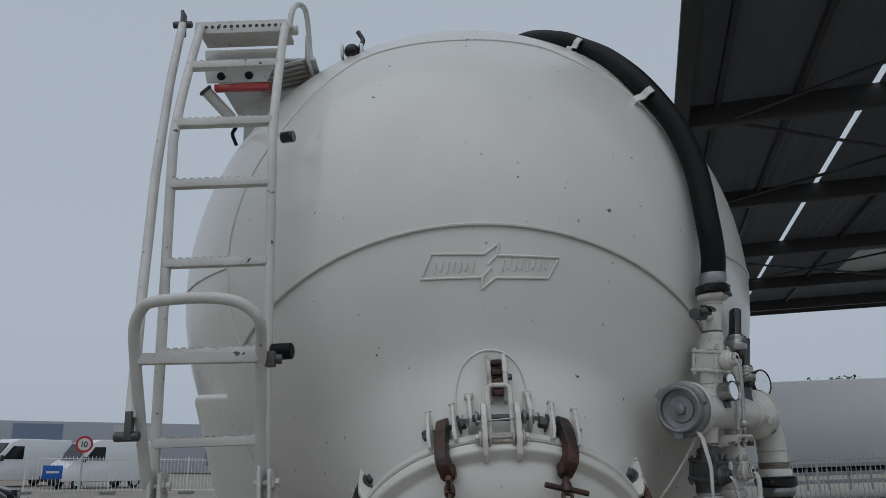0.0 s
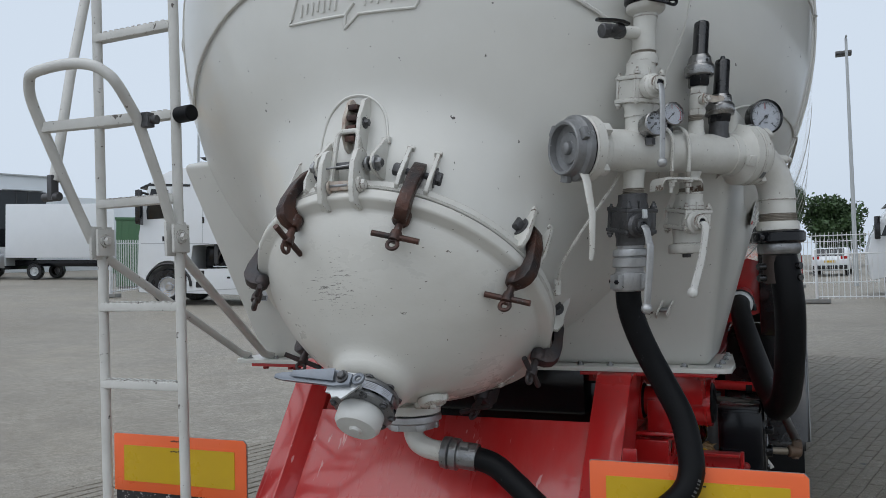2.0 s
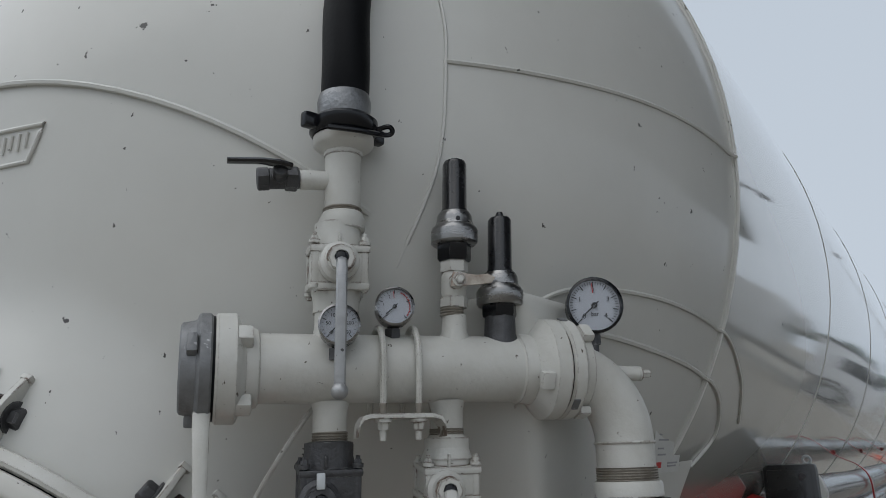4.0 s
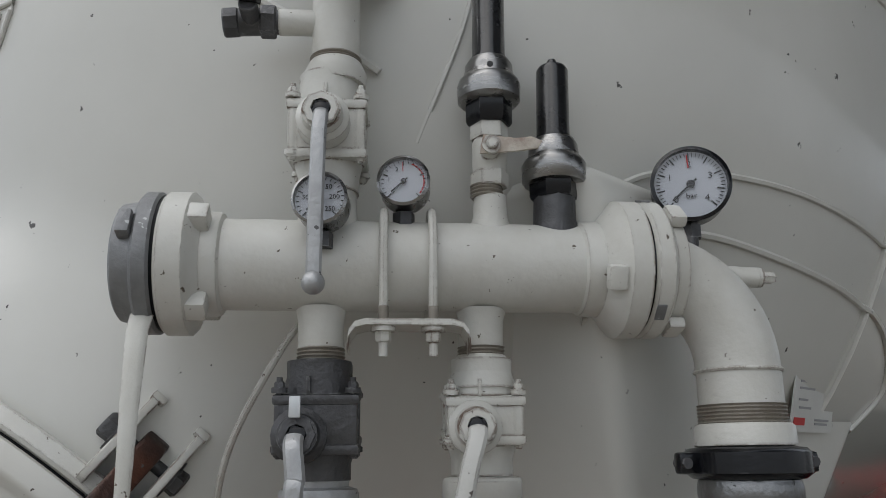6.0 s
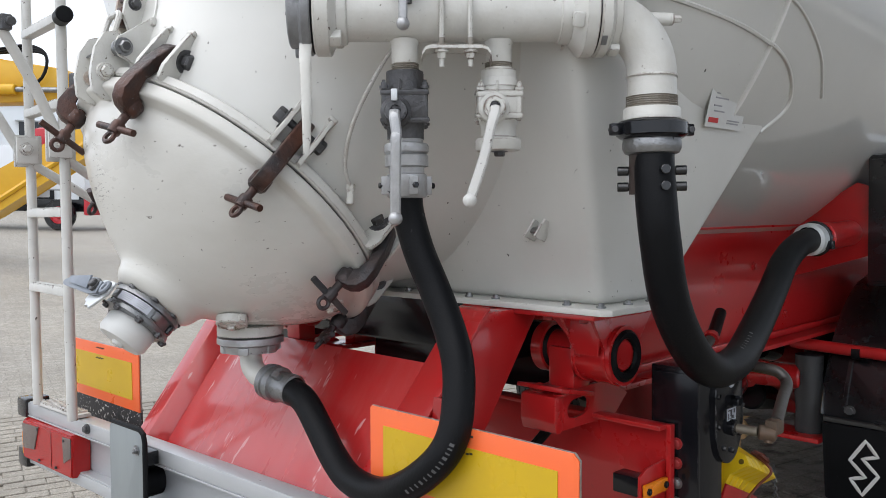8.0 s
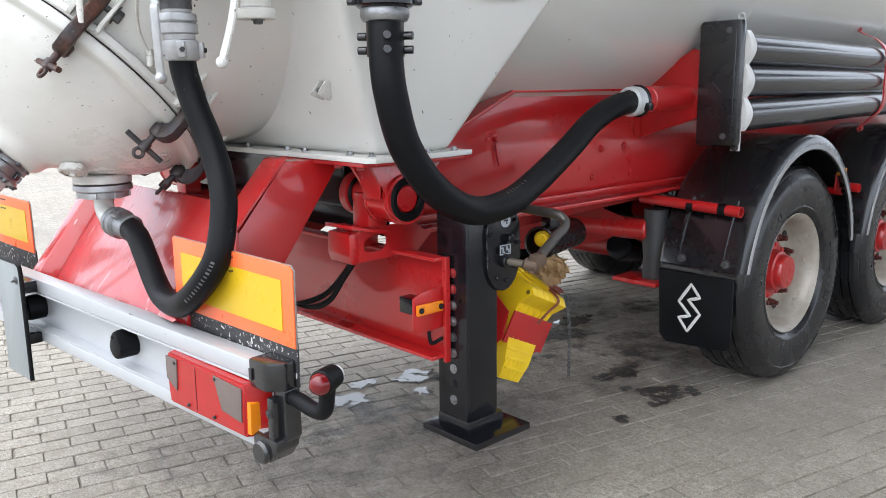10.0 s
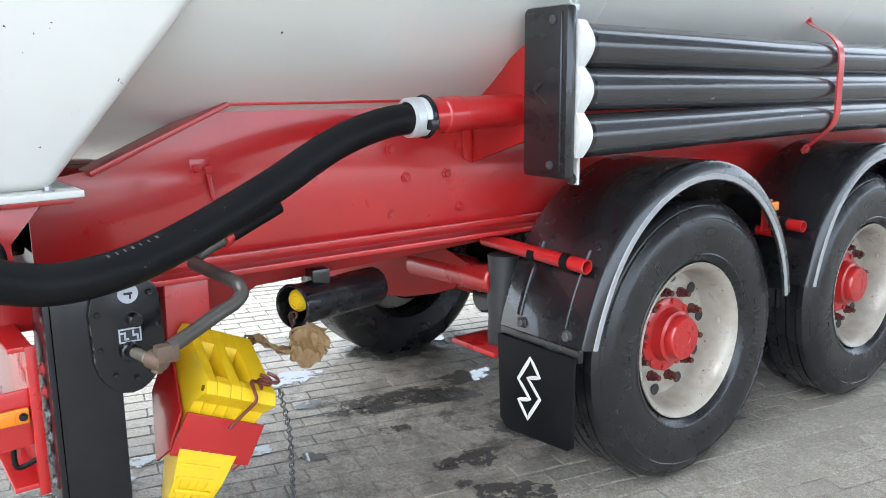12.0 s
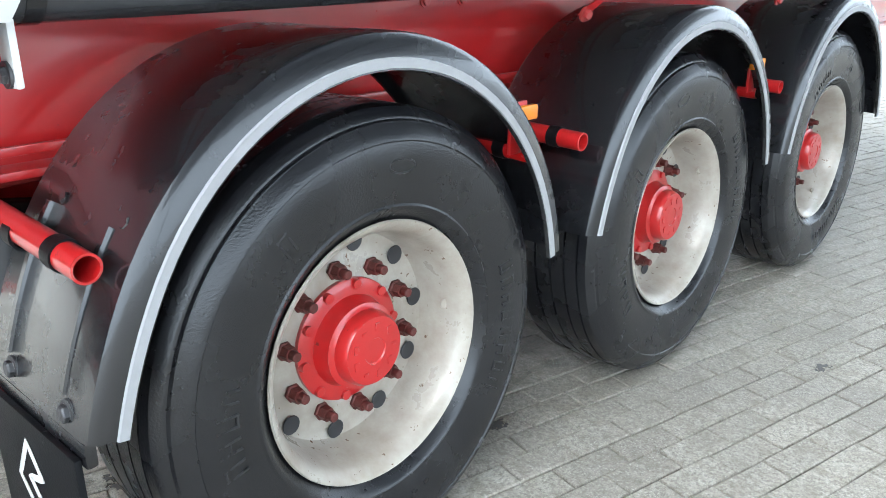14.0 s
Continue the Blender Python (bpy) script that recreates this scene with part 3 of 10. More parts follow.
def build_lid():
    m = axes(RING, OUT)
    part("tank_flange", lathe([(0.40, -0.06), (0.425, -0.034), (0.452, -0.031), (0.458, -0.026), (0.458, -0.006), (0.453, -0.002), (0.40, -0.002)], m, 96), WHITE, lid)
    part("gasket", lathe([(0.39, -0.003), (0.444, -0.003), (0.444, 0.005), (0.39, 0.005)], m, 96), RUBBER, lid)
    dome = [(0.40, 0.004), (0.453, 0.004), (0.458, 0.008), (0.458, 0.034), (0.454, 0.039), (0.448, 0.041), (0.424, 0.043), (0.418, 0.046), (0.415, 0.055), (0.400, 0.083), (0.374, 0.114), (0.335, 0.150), (0.292, 0.184),
            (0.248, 0.214), (0.205, 0.241), (0.170, 0.261), (0.144, 0.275), (0.128, 0.286), (0.119, 0.298), (0.114, 0.313), (0.106, 0.326), (0.094, 0.335), (0.08, 0.341), (0, 0.341)]
    part("dome", lathe(dome, m, 96), WHITE_LID, lid, sharp=50)
    # outlet valve
    body = part("butterfly_valve", lathe([(0, 0.342), (0.086, 0.342), (0.089, 0.346), (0.089, 0.356), (0.080, 0.359), (0.080, 0.384), (0.087, 0.387), (0.089, 0.398), (0.075, 0.401), (0, 0.401)], m, 40), STEEL, lid, "grey cast butterfly valve")
    for k in range(8):
        q = ring_point(k * 45 + 20, 0.082, 0.341)
        part("bolt", bolt(q, -OUT, 0.008, 0.011), DARKSTEEL, body)
        part("nut", bolt(q + OUT * 0.058, OUT, 0.008, 0.009), DARKSTEEL, body)
        part("clip", box((0.083, 0, 0.3705), (0.012, 0.02, 0.022), m @ Matrix.Rotation(radians(45 * k), 4, "Z"), 0.003), BLACKMETAL if k % 2 else STEEL, body)
    def band(a0, a1, r, h0, h1):
        bm = bmesh.new()
        steps = [a0 + (a1 - a0) * k / 8 for k in range(9)]
        rows = [[bm.verts.new(ring_point(a, rr, hh)) for rr, hh in ((r - 0.002, h0), (r, h0), (r, h1), (r - 0.002, h1))] for a in steps]
        for p0, p1 in zip(rows, rows[1:]):
            for k in range(4):
                bm.faces.new((p0[k], p0[(k + 1) % 4], p1[(k + 1) % 4], p1[k]))
        bm.faces.new(rows[0])
        bm.faces.new(rows[-1][::-1])
        bmesh.ops.recalc_face_normals(bm, faces=bm.faces[:])
        return bm
    label = part("type_label", band(15, 72, 0.0925, 0.3605, 0.3825), DIAL, body, "pale type label with small print")
    for a0, a1 in ((20, 38), (46, 68)):
        for k in range(4):
            part("print_bar", band(a0 + k * 0.8, a1 - 2.5 * (k % 2), 0.0931, 0.363 + 0.0045 * k, 0.3645 + 0.0045 * k), GREYINK, label)
    part("dust_cap", lathe([(0.06, 0.401), (0.065, 0.408), (0.064, 0.445), (0.055, 0.457), (0.018, 0.460), (0.013, 0.467), (0, 0.468)], m, 40), WHITECAP, lid, "scuffed white plastic dust cap")
    # flat lever with its notched sector
    p = Vector((0.044, 0.778, 1.271))
    teeth = []
    for k in range(11):
        a, r = radians(150 + 14 * k), (0.062 if k % 2 else 0.052)
        teeth.append((r * math.cos(a), r * math.sin(a) * 0.9))
    part("lever_sector", prism(teeth + [(0.05, -0.01), (0.045, 0.025), (-0.02, 0.03)], 0.006, axes(p, UP, (1, 0, 0)), 0.001), GALV, lid)
    q = p + UP * 0.014
    lever = part("lever", prism([(0.025, -0.02), (0.03, 0.012), (-0.02, 0.022), (-0.19, 0.012), (-0.215, 0.006), (-0.215, -0.006), (-0.19, -0.01), (-0.02, -0.022)], 0.012, axes(q, UP + OUT * 0.25, (1, 0, 0)), 0.003), STEELBLUE, lid, "blue-grey flat steel lever")
    part("lever_eye", torus(q + Vector((0.045, 0, 0)) + UP * 0.004, UP, 0.013, 0.006, 20, 8), STEELBLUE, lever)
    part("lever_back", prism([(-0.02, -0.016), (-0.02, 0.018), (-0.15, 0.01), (-0.16, -0.006)], 0.005, axes(q + UP * 0.018, UP + OUT * 0.35, (1, 0, 0)), 0.001), STEELBLUE, lever)
    part("pivot_bolt", bolt(q + UP * 0.014, UP, 0.012, 0.012), DARKSTEEL, lid)
    # capped nozzles and the flanged outlet under the dome
    for c, d, r, h in (((0.14, 1.079, 1.243), (0.3, -0.3, -0.9), 0.027, 0.072), ((0.263, 1.278, 1.277), (0.4, -0.1, -0.9), 0.026, 0.072)):
        c = Vector(c)
        d = Vector(d).normalized()
        nz = part("nozzle", lathe([(0, -0.06), (r, -0.06), (r, h * 0.4), (r * 1.25, h * 0.42), (r * 1.25, h * 0.6), (r * 1.05, h * 0.64), (r * 1.05, h * 0.8), (r * 1.5, h * 0.84), (r * 1.5, h * 1.12), (r * 1.3, h * 1.16), (r * 1.3, h * 1.1), (r * 0.9, h * 1.1), (r * 0.8, h * 1.15), (0, h * 1.15)], axes(c, d), 24), WHITE, lid, "white cast hose coupling with a blind cap")
        for k in (0, 180):
            part("lug", box((r * 1.55 * math.cos(radians(k)), r * 1.55 * math.sin(radians(k)), h * 0.98), (0.02, 0.018, 0.02), axes(c, d), 0.004), WHITE, nz)
        part("lug_screw", bolt(c + d * (h * 1.15), d, 0.01, 0.01), WHITE, nz)
    c = Matrix.Translation((0.03, 1.187, 1.118))
    fl = part("outlet_flange", lathe([(0.05, 0.14), (0.056, 0.045), (0.062, 0.034), (0.088, 0.03), (0.091, 0.026), (0.091, 0.003), (0.05, 0.001)], c, 40), WHITE, lid)
    part("counter_flange", lathe([(0.05, -0.002), (0.091, -0.003), (0.092, -0.007), (0.092, -0.02), (0.08, -0.026), (0.076, -0.045), (0.03, -0.047)], c, 40), CASTALU, fl)
    for k in range(6):
        part("claw", box((0.074, 0, -0.036), (0.018, 0.03, 0.020), c @ Matrix.Rotation(radians(60 * k + 15), 4, "Z"), 0.004), CASTALU, fl)
    elbow = spline([(0.033, 1.185, 1.10), (0.034, 1.184, 1.065), (0.048, 1.181, 1.032), (0.085, 1.177, 1.013), (0.14, 1.174, 1.006)], 6)
    part("outlet_elbow", sweep(elbow, 0.031, 20), WHITE, lid)
    # hinge: two ears on the lid, two cheeks behind, pins, bail and rusty link
    for s in (-1, 1):
        ear = [(0.80, 1.722), (0.765, 1.728), (0.742, 1.745), (0.738, 1.79), (0.75, 1.85), (0.772, 1.885), (0.797, 1.893), (0.82, 1.88), (0.832, 1.84), (0.832, 1.80)]
        x = LX + s * 0.048
        part("hinge_ear", side_plate(ear, x - 0.008, x + 0.008, 0.004), WHITE, lid)
        part("washer", join(torus((x + s * 0.012, 0.771, 1.792), (1, 0, 0), 0.016, 0.006, 20, 6), bolt((x + s * 0.012, 0.771, 1.792), (s, 0, 0), 0.014, 0.016)), WHITE, lid)
        part("hinge_nut", join(bolt((LX + s * 0.094, 0.802, 1.849), (s, 0, 0), 0.0145, 0.016), torus((LX + s * 0.068, 0.802, 1.849), (1, 0, 0), 0.015, 0.006, 20, 8)), STEEL, lid)
    part("hinge_pin", rod((LX - 0.108, 0.802, 1.849), (LX + 0.112, 0.802, 1.849), 0.010), DARKSTEEL, lid)
    part("link_pin", rod((LX - 0.075, 0.771, 1.792), (LX + 0.075, 0.771, 1.792), 0.008), STEEL, lid)
    part("rusty_link", join(box((LX, 0.775, 1.792), (0.062, 0.022, 0.026), None, 0.005), rod((LX - 0.036, 0.772, 1.79), (LX - 0.03, 0.772, 1.79), 0.018), rod((LX + 0.03, 0.772, 1.79), (LX + 0.036, 0.772, 1.79), 0.018)), LINK, lid, "rust-stained white link")
    bail = [(LX - 0.033, 0.772, 1.79), (LX - 0.033, 0.815, 1.925), (LX - 0.03, 0.82, 1.938), (LX - 0.02, 0.822, 1.944), (LX + 0.02, 0.822, 1.944), (LX + 0.03, 0.82, 1.938), (LX + 0.033, 0.815, 1.925), (LX + 0.033, 0.772, 1.79)]
    part("bail_link", sweep(bail, 0.0075, 8), WHITE, lid)
    part("safety_wire", sweep([(LX - 0.07, 0.768, 1.838), (LX, 0.766, 1.842), (LX + 0.05, 0.768, 1.845)], 0.003, 6), STEEL, lid)


STEELBLUE = material("blue_grey_steel", (0.20, 0.22, 0.25), 0.35, 0.5, (0.14, 0.15, 0.17), 0.6, 20, 0.1, 120)
WHITE_LID = material("worn_lid_paint", (0.62, 0.61, 0.57), 0.3, 0, (0.52, 0.505, 0.46), 0.7, 4, 0.08, 80, 0.15, (0.10, 0.085, 0.07), 44, 0.69, 0.12, (1, 1, 1.8))


def scuff(mt, at, reach):
    """Fine level scratches in a patch of the paint."""
    n, l = mt.node_tree.nodes, mt.node_tree.links
    b = n["Principled BSDF"]
    geo = n.new("ShaderNodeNewGeometry")
    mp_ = n.new("ShaderNodeMapping")
    mp_.inputs["Scale"].default_value = (28, 28, 190)
    l.new(geo.outputs["Position"], mp_.inputs[0])
    nz = n.new("ShaderNodeTexNoise")
    nz.inputs["Scale"].default_value, nz.inputs["Detail"].default_value, nz.inputs["Roughness"].default_value = 1.0, 5, 0.8
    l.new(mp_.outputs[0], nz.inputs["Vector"])
    far = n.new("ShaderNodeVectorMath")
    far.operation = "DISTANCE"
    far.inputs[1].default_value = at
    l.new(geo.outputs["Position"], far.inputs[0])
    edge = n.new("ShaderNodeMapRange")
    edge.inputs["From Min"].default_value, edge.inputs["From Max"].default_value = reach * 0.2, reach
    edge.inputs["To Min"].default_value, edge.inputs["To Max"].default_value = 0.545, 0.76
    l.new(far.outputs["Value"], edge.inputs["Value"])
    over = n.new("ShaderNodeMath")
    over.operation = "GREATER_THAN"
    l.new(nz.outputs[0], over.inputs[0])
    l.new(edge.outputs[0], over.inputs[1])
    old = b.inputs["Base Color"].links[0].from_socket
    m = n.new("ShaderNodeMix")
    m.data_type = "RGBA"
    m.inputs[7].default_value = (0.16, 0.15, 0.14, 1)
    l.new(over.outputs[0], m.inputs[0])
    l.new(old, m.inputs[6])
    l.new(m.outputs[2], b.inputs["Base Color"])


scuff(WHITE_LID, (0.016, 0.843, 1.52), 0.19)
build_lid()


def build_hinge_lug():
    lug = thing("hinge_bracket", (LX, 0.87, 1.95), "white steel hinge bracket with a rusty catch welded to the tank", "bracket")
    seam = [(-0.078, 1.86), (-0.074, 1.94), (-0.055, 2.005), (-0.015, 2.045), (0.031, 2.057), (0.08, 2.045), (0.118, 2.005), (0.136, 1.94), (0.14, 1.85)]
    part("patch_seam", sweep([(x, cone_y(x, z) - 0.001, z) for x, z in [tuple(p)[:2] for p in spline([(a, b, 0) for a, b in seam], 5)]], 0.004, 6), TANK, lug)

    def along(z, out):
        return (cone_y(LX, z) - out, z)
    for x0, x1 in ((-0.03, -0.018), (0.016, 0.03)):
        part("cheek", side_plate([along(1.885, -0.01), along(2.035, -0.01), along(2.045, 0.012), along(2.035, 0.03), along(1.985, 0.05), along(1.94, 0.045), along(1.9, 0.02)], LX + x0, LX + x1), WHITE if x0 > 0 else LINK, lug)
    for k in range(4):
        z = 1.925 + 0.03 * k
        y = cone_y(LX, z)
        part("catch_tooth", box((LX - 0.001, y - 0.022, z), (0.03, 0.05, 0.016), Matrix.Identity(4), 0.003), RUST, lug, "rusty iron catch")
    part("catch_bolt", bolt((LX + 0.03, cone_y(LX, 1.97) - 0.025, 1.97), (1, 0, 0), 0.011, 0.014), DARKSTEEL, lug)
    for s in (-1, 1):
        x = LX + s * 0.087
        yb = cone_y(x, 1.86) + 0.012
        part("hinge_cheek", side_plate([(yb + 0.02, 1.80), (cone_y(x, 1.93) + 0.01, 1.93), (cone_y(x, 1.925) - 0.012, 1.925), (0.79, 1.872), (0.782, 1.848), (0.792, 1.828), (0.83, 1.81)], x - 0.006, x + 0.006), WHITE, lug)
        part("cheek_foot", box((x, cone_y(x, 1.92) - 0.004, 1.918), (0.026, 0.014, 0.02), None, 0.004), WHITE, lug)


build_hinge_lug()


def build_clamp(deg, tilt, rusty):
    """A swing clamp on a pivot bolt between two lugs: bar over both flanges, jaw, and screw with a tommy bar."""
    cl = thing("screw_clamp", tuple(ring_point(deg, 0.45, 0)), "rust-brown iron screw clamp gripping the lid flange", "clamp", "clamps round the outlet lid")
    rad = (ring_point(deg, 1, 0) - RING)
    tan = OUT.cross(rad).normalized()
    iron = RUST if rusty else DARKIRON
    at = Matrix((OUT, rad, -tan)).transposed().to_4x4()      # local x out of the lid, y away from its middle
    at.translation = RING
    for s in (-1, 1):
        mm = at @ Matrix.Translation((0, 0, s * 0.040 - 0.006))
        plate = prism([(-0.006, 0.452), (-0.008, 0.470), (-0.035, 0.482), (-0.100, 0.486), (-0.135, 0.488), (-0.146, 0.480), (-0.146, 0.462), (-0.110, 0.428), (-0.075, 0.405), (-0.035, 0.43)], 0.012, mm, 0.003)
        part("lug", join(plate, box((-0.143, 0.474, 0.006 - s * 0.002), (0.012, 0.026, 0.022), mm, 0.004)), WHITE, cl, "white steel lug")
    pin = ring_point(deg, 0.446, -0.085)
    part("pivot_bolt", join(bolt(pin + tan * 0.048, tan, 0.019, 0.022), bolt(pin - tan * 0.048, -tan, 0.019, 0.018), rod(pin - tan * 0.055, pin + tan * 0.055, 0.010)), DARKSTEEL, cl)
    bar = [(-0.112, 0.452), (-0.110, 0.468), (-0.094, 0.479), (-0.04, 0.490), (0.025, 0.497), (0.062, 0.494), (0.084, 0.480), (0.093, 0.458), (0.092, 0.432), (0.082, 0.420), (0.064, 0.419), (0.052, 0.428), (0.053, 0.452), (0.045, 0.466), (0.01, 0.469), (-0.04, 0.466), (-0.075, 0.440), (-0.098, 0.436)]
    part("yoke", prism(bar, 0.036, at @ Matrix.Translation((0, 0, -0.018)), 0.007), iron, cl)
    boss = lathe([(0, 0), (0.021, 0), (0.024, 0.004), (0.024, 0.030), (0.019, 0.037), (0, 0.037)], axes(ring_point(deg, 0.434, 0.052), OUT), 14)
    part("jaw_boss", boss, iron, cl)
    d = (OUT * 0.993 - rad * 0.12).normalized()
    a = ring_point(deg, 0.435, 0.042)
    screw = part("screw", rod(a, a + d * 0.092, 0.0105, 12), iron, cl)
    e = a + d * 0.088
    barv = (tan * math.cos(radians(tilt)) + d.cross(tan) * math.sin(radians(tilt))).normalized()
    side = d.cross(barv).normalized()
    part("tommy_bar", sweep([e - barv * 0.063 + side * 0.004, e - barv * 0.02, e + barv * 0.02, e + barv * 0.063 - side * 0.003], 0.0082, 10), iron, screw)
    part("eye", join(torus(e + d * 0.024, side, 0.0135, 0.0055, 16, 8), lathe([(0, -0.016), (0.0145, -0.016), (0.016, -0.004), (0.015, 0.012), (0, 0.014)], axes(e, d), 12)), iron, screw)


DARKIRON = material("dark_clamp_iron", (0.05, 0.05, 0.055), 0.45, 0.5, (0.09, 0.05, 0.035), 0.6, 18, 0.5, 110)
for deg, tilt, rusty in ((66.5, 8, 1), (19.5, 62, 1), (-26.5, 35, 0), (-71, 5, 0), (111, 75, 1), (157.5, -12, 0), (202, 30, 0), (247, 50, 0)):
    build_clamp(deg, tilt, rusty)

# ---- pipe manifold on the tank's rear corner ----
MU = Vector((0.682, 0.731, 0)).normalized()
MN = Vector((0.731, -0.682, 0)).normalized()


PU = (MU - MN * 0.046).normalized()        # the way the main pipe runs


def tip(u):
    """How far the manifold leans out with height; its right-hand elbow hangs plumb."""
    return 0.14 * min(1.0, max(0.0, (0.50 - u) / 0.08))


def mp(u, z, off=0.0):
    """A place on the manifold: along it, up, and out from the tank."""
    return Vector((0.735, 1.13, 0)) + MU * u + MN * (0.013 - 0.046 * u + tip(u) * (z - 1.865) + off) + Vector((0, 0, z))


def upright(u, z):
    """A frame for turned parts whose heights are given from the ground, leaning with the manifold."""
    up = Vector((0, 0, 1)) + MN * tip(u)
    m = Matrix((MU, -MN, up)).transposed().to_4x4()
    m.translation = mp(u, 0)
    return m


Z = (0, 0, 1)
PIPEZ = 1.865
manifold = thing("pipe_manifold", tuple(mp(0.14, 1.865)), "white air pipe manifold with valves and gauges on the tank", "pipe manifold")


def valve_body(name, u, z0, z1, mat, r, pivot, tall):
    """A ball valve: square cast body of bolted halves between round sockets."""
    zc, h, k = (z0 + z1) / 2, (z1 - z0), tall / 2
    stem, pz, po = pivot
    bm = lathe([(0, z0), (r * 0.92, z0), (r * 0.92, z0 + h * 0.14), (r * 1.02, z0 + h * 0.24), (r * 1.05, zc), (r * 1.02, z1 - h * 0.24), (r * 0.92, z1 - h * 0.14), (r * 0.92, z1), (0, z1)], upright(u, zc), 28)
    m = axes(mp(u, zc), Vector((0, 0, 1)) + MN * tip(u), tuple(MU))
    bm = join(bm, box((0, 0, 0), (r * 2.1, r * 2.1, tall - 0.004), m, 0.007), box((0, 0, k - 0.006), (r * 2.36, r * 2.26, 0.012), m, 0.004), box((0, 0, -k + 0.006), (r * 2.36, r * 2.26, 0.012), m, 0.004))
    bm = join(bm, *[box((a * r * 0.98, q * r * 0.92, 0), (r * 0.3, r * 0.3, tall - 0.006), m, 0.005) for a in (-1, 1) for q in (-1, 1)])
    v = part(name, bm, mat, manifold)
    up = (Vector((0, 0, 1)) + MN * tip(u)).normalized()
    for su in (-1, 1):
        for sn in (-1, 1):
            p = mp(u + su * r * 0.99, zc, sn * r * 0.93)
            part("valve_bolt", join(rod(p - up * (k + 0.010), p + up * (k + 0.014), 0.0036, 8), bolt(p + up * k, up, 0.0062, 0.009), bolt(p - up * k, -up, 0.0062, 0.008)), mat, v)
    part("cast_rib", box((stem * 0.5, -r * 0.98, k + 0.010), (0.005, 0.012, 0.022), m, 0.002), mat, v)
    part("stem_boss", join(lathe([(0, -0.014), (0.032, -0.014), (0.032, 0.010), (0.025, 0.016), (0.023, 0.028), (0, 0.028)], axes(mp(u + stem, pz, po), MN), 24), lathe([(0.012, 0.026), (0.021, 0.026), (0.021, 0.036), (0.012, 0.036)], axes(mp(u + stem, pz, po), MN), 8)), mat, v)
    part("stem_star", join(bolt(mp(u + stem, pz, po + 0.028), MN, 0.011, 0.006, False), lathe([(0, 0.030), (0.013, 0.030), (0.013, 0.0335), (0, 0.0335)], axes(mp(u + stem, pz, po), MN, tuple(MU + Vector((0, 0, 0.5)))), 4)), BLACKMETAL, v)
    return v


def handle(u, z, off, pts, mat, parent, wide=0.011, ball=0.0148):
    """A flat steel lever bent out from the stem, ending in a ball."""
    line = [mp(u, z, off)] + [mp(a, b, c) for a, b, c in pts]
    bm = sweep(spline(line, 5), wide, 8, True, 0.55)
    h = part("lever", bm, mat, parent)
    if ball:
        part("ball_knob", lathe([(ball * math.sin(radians(a)), -ball * math.cos(radians(a))) for a in range(0, 181, 20)], Matrix.Translation(line[-1]), 18), mat, h)
    return h


def lettering(text, size, m, mat, parent, name="scale_number"):
    """A word or number in the built-in font, as a thin mesh lying in the plane of m."""
    cu = bpy.data.curves.new(name, "FONT")
    cu.body, cu.size, cu.extrude = text, size, 0.0004
    cu.align_x, cu.align_y = "CENTER", "CENTER"
    tmp = bpy.data.objects.new(name, cu)
    scene.collection.objects.link(tmp)
    bpy.context.view_layer.update()
    me = bpy.data.meshes.new_from_object(tmp.evaluated_get(bpy.context.evaluated_depsgraph_get()))
    bpy.data.objects.remove(tmp)
    bpy.data.curves.remove(cu)
    me.name = name
    me.transform(m)
    me.materials.clear()
    me.materials.append(mat)
    ob = new(name, me)
    WM[ob] = Matrix.Identity(4)
    ob.parent = parent
    ob.matrix_parent_inverse = WM[parent].inverted()
    return ob


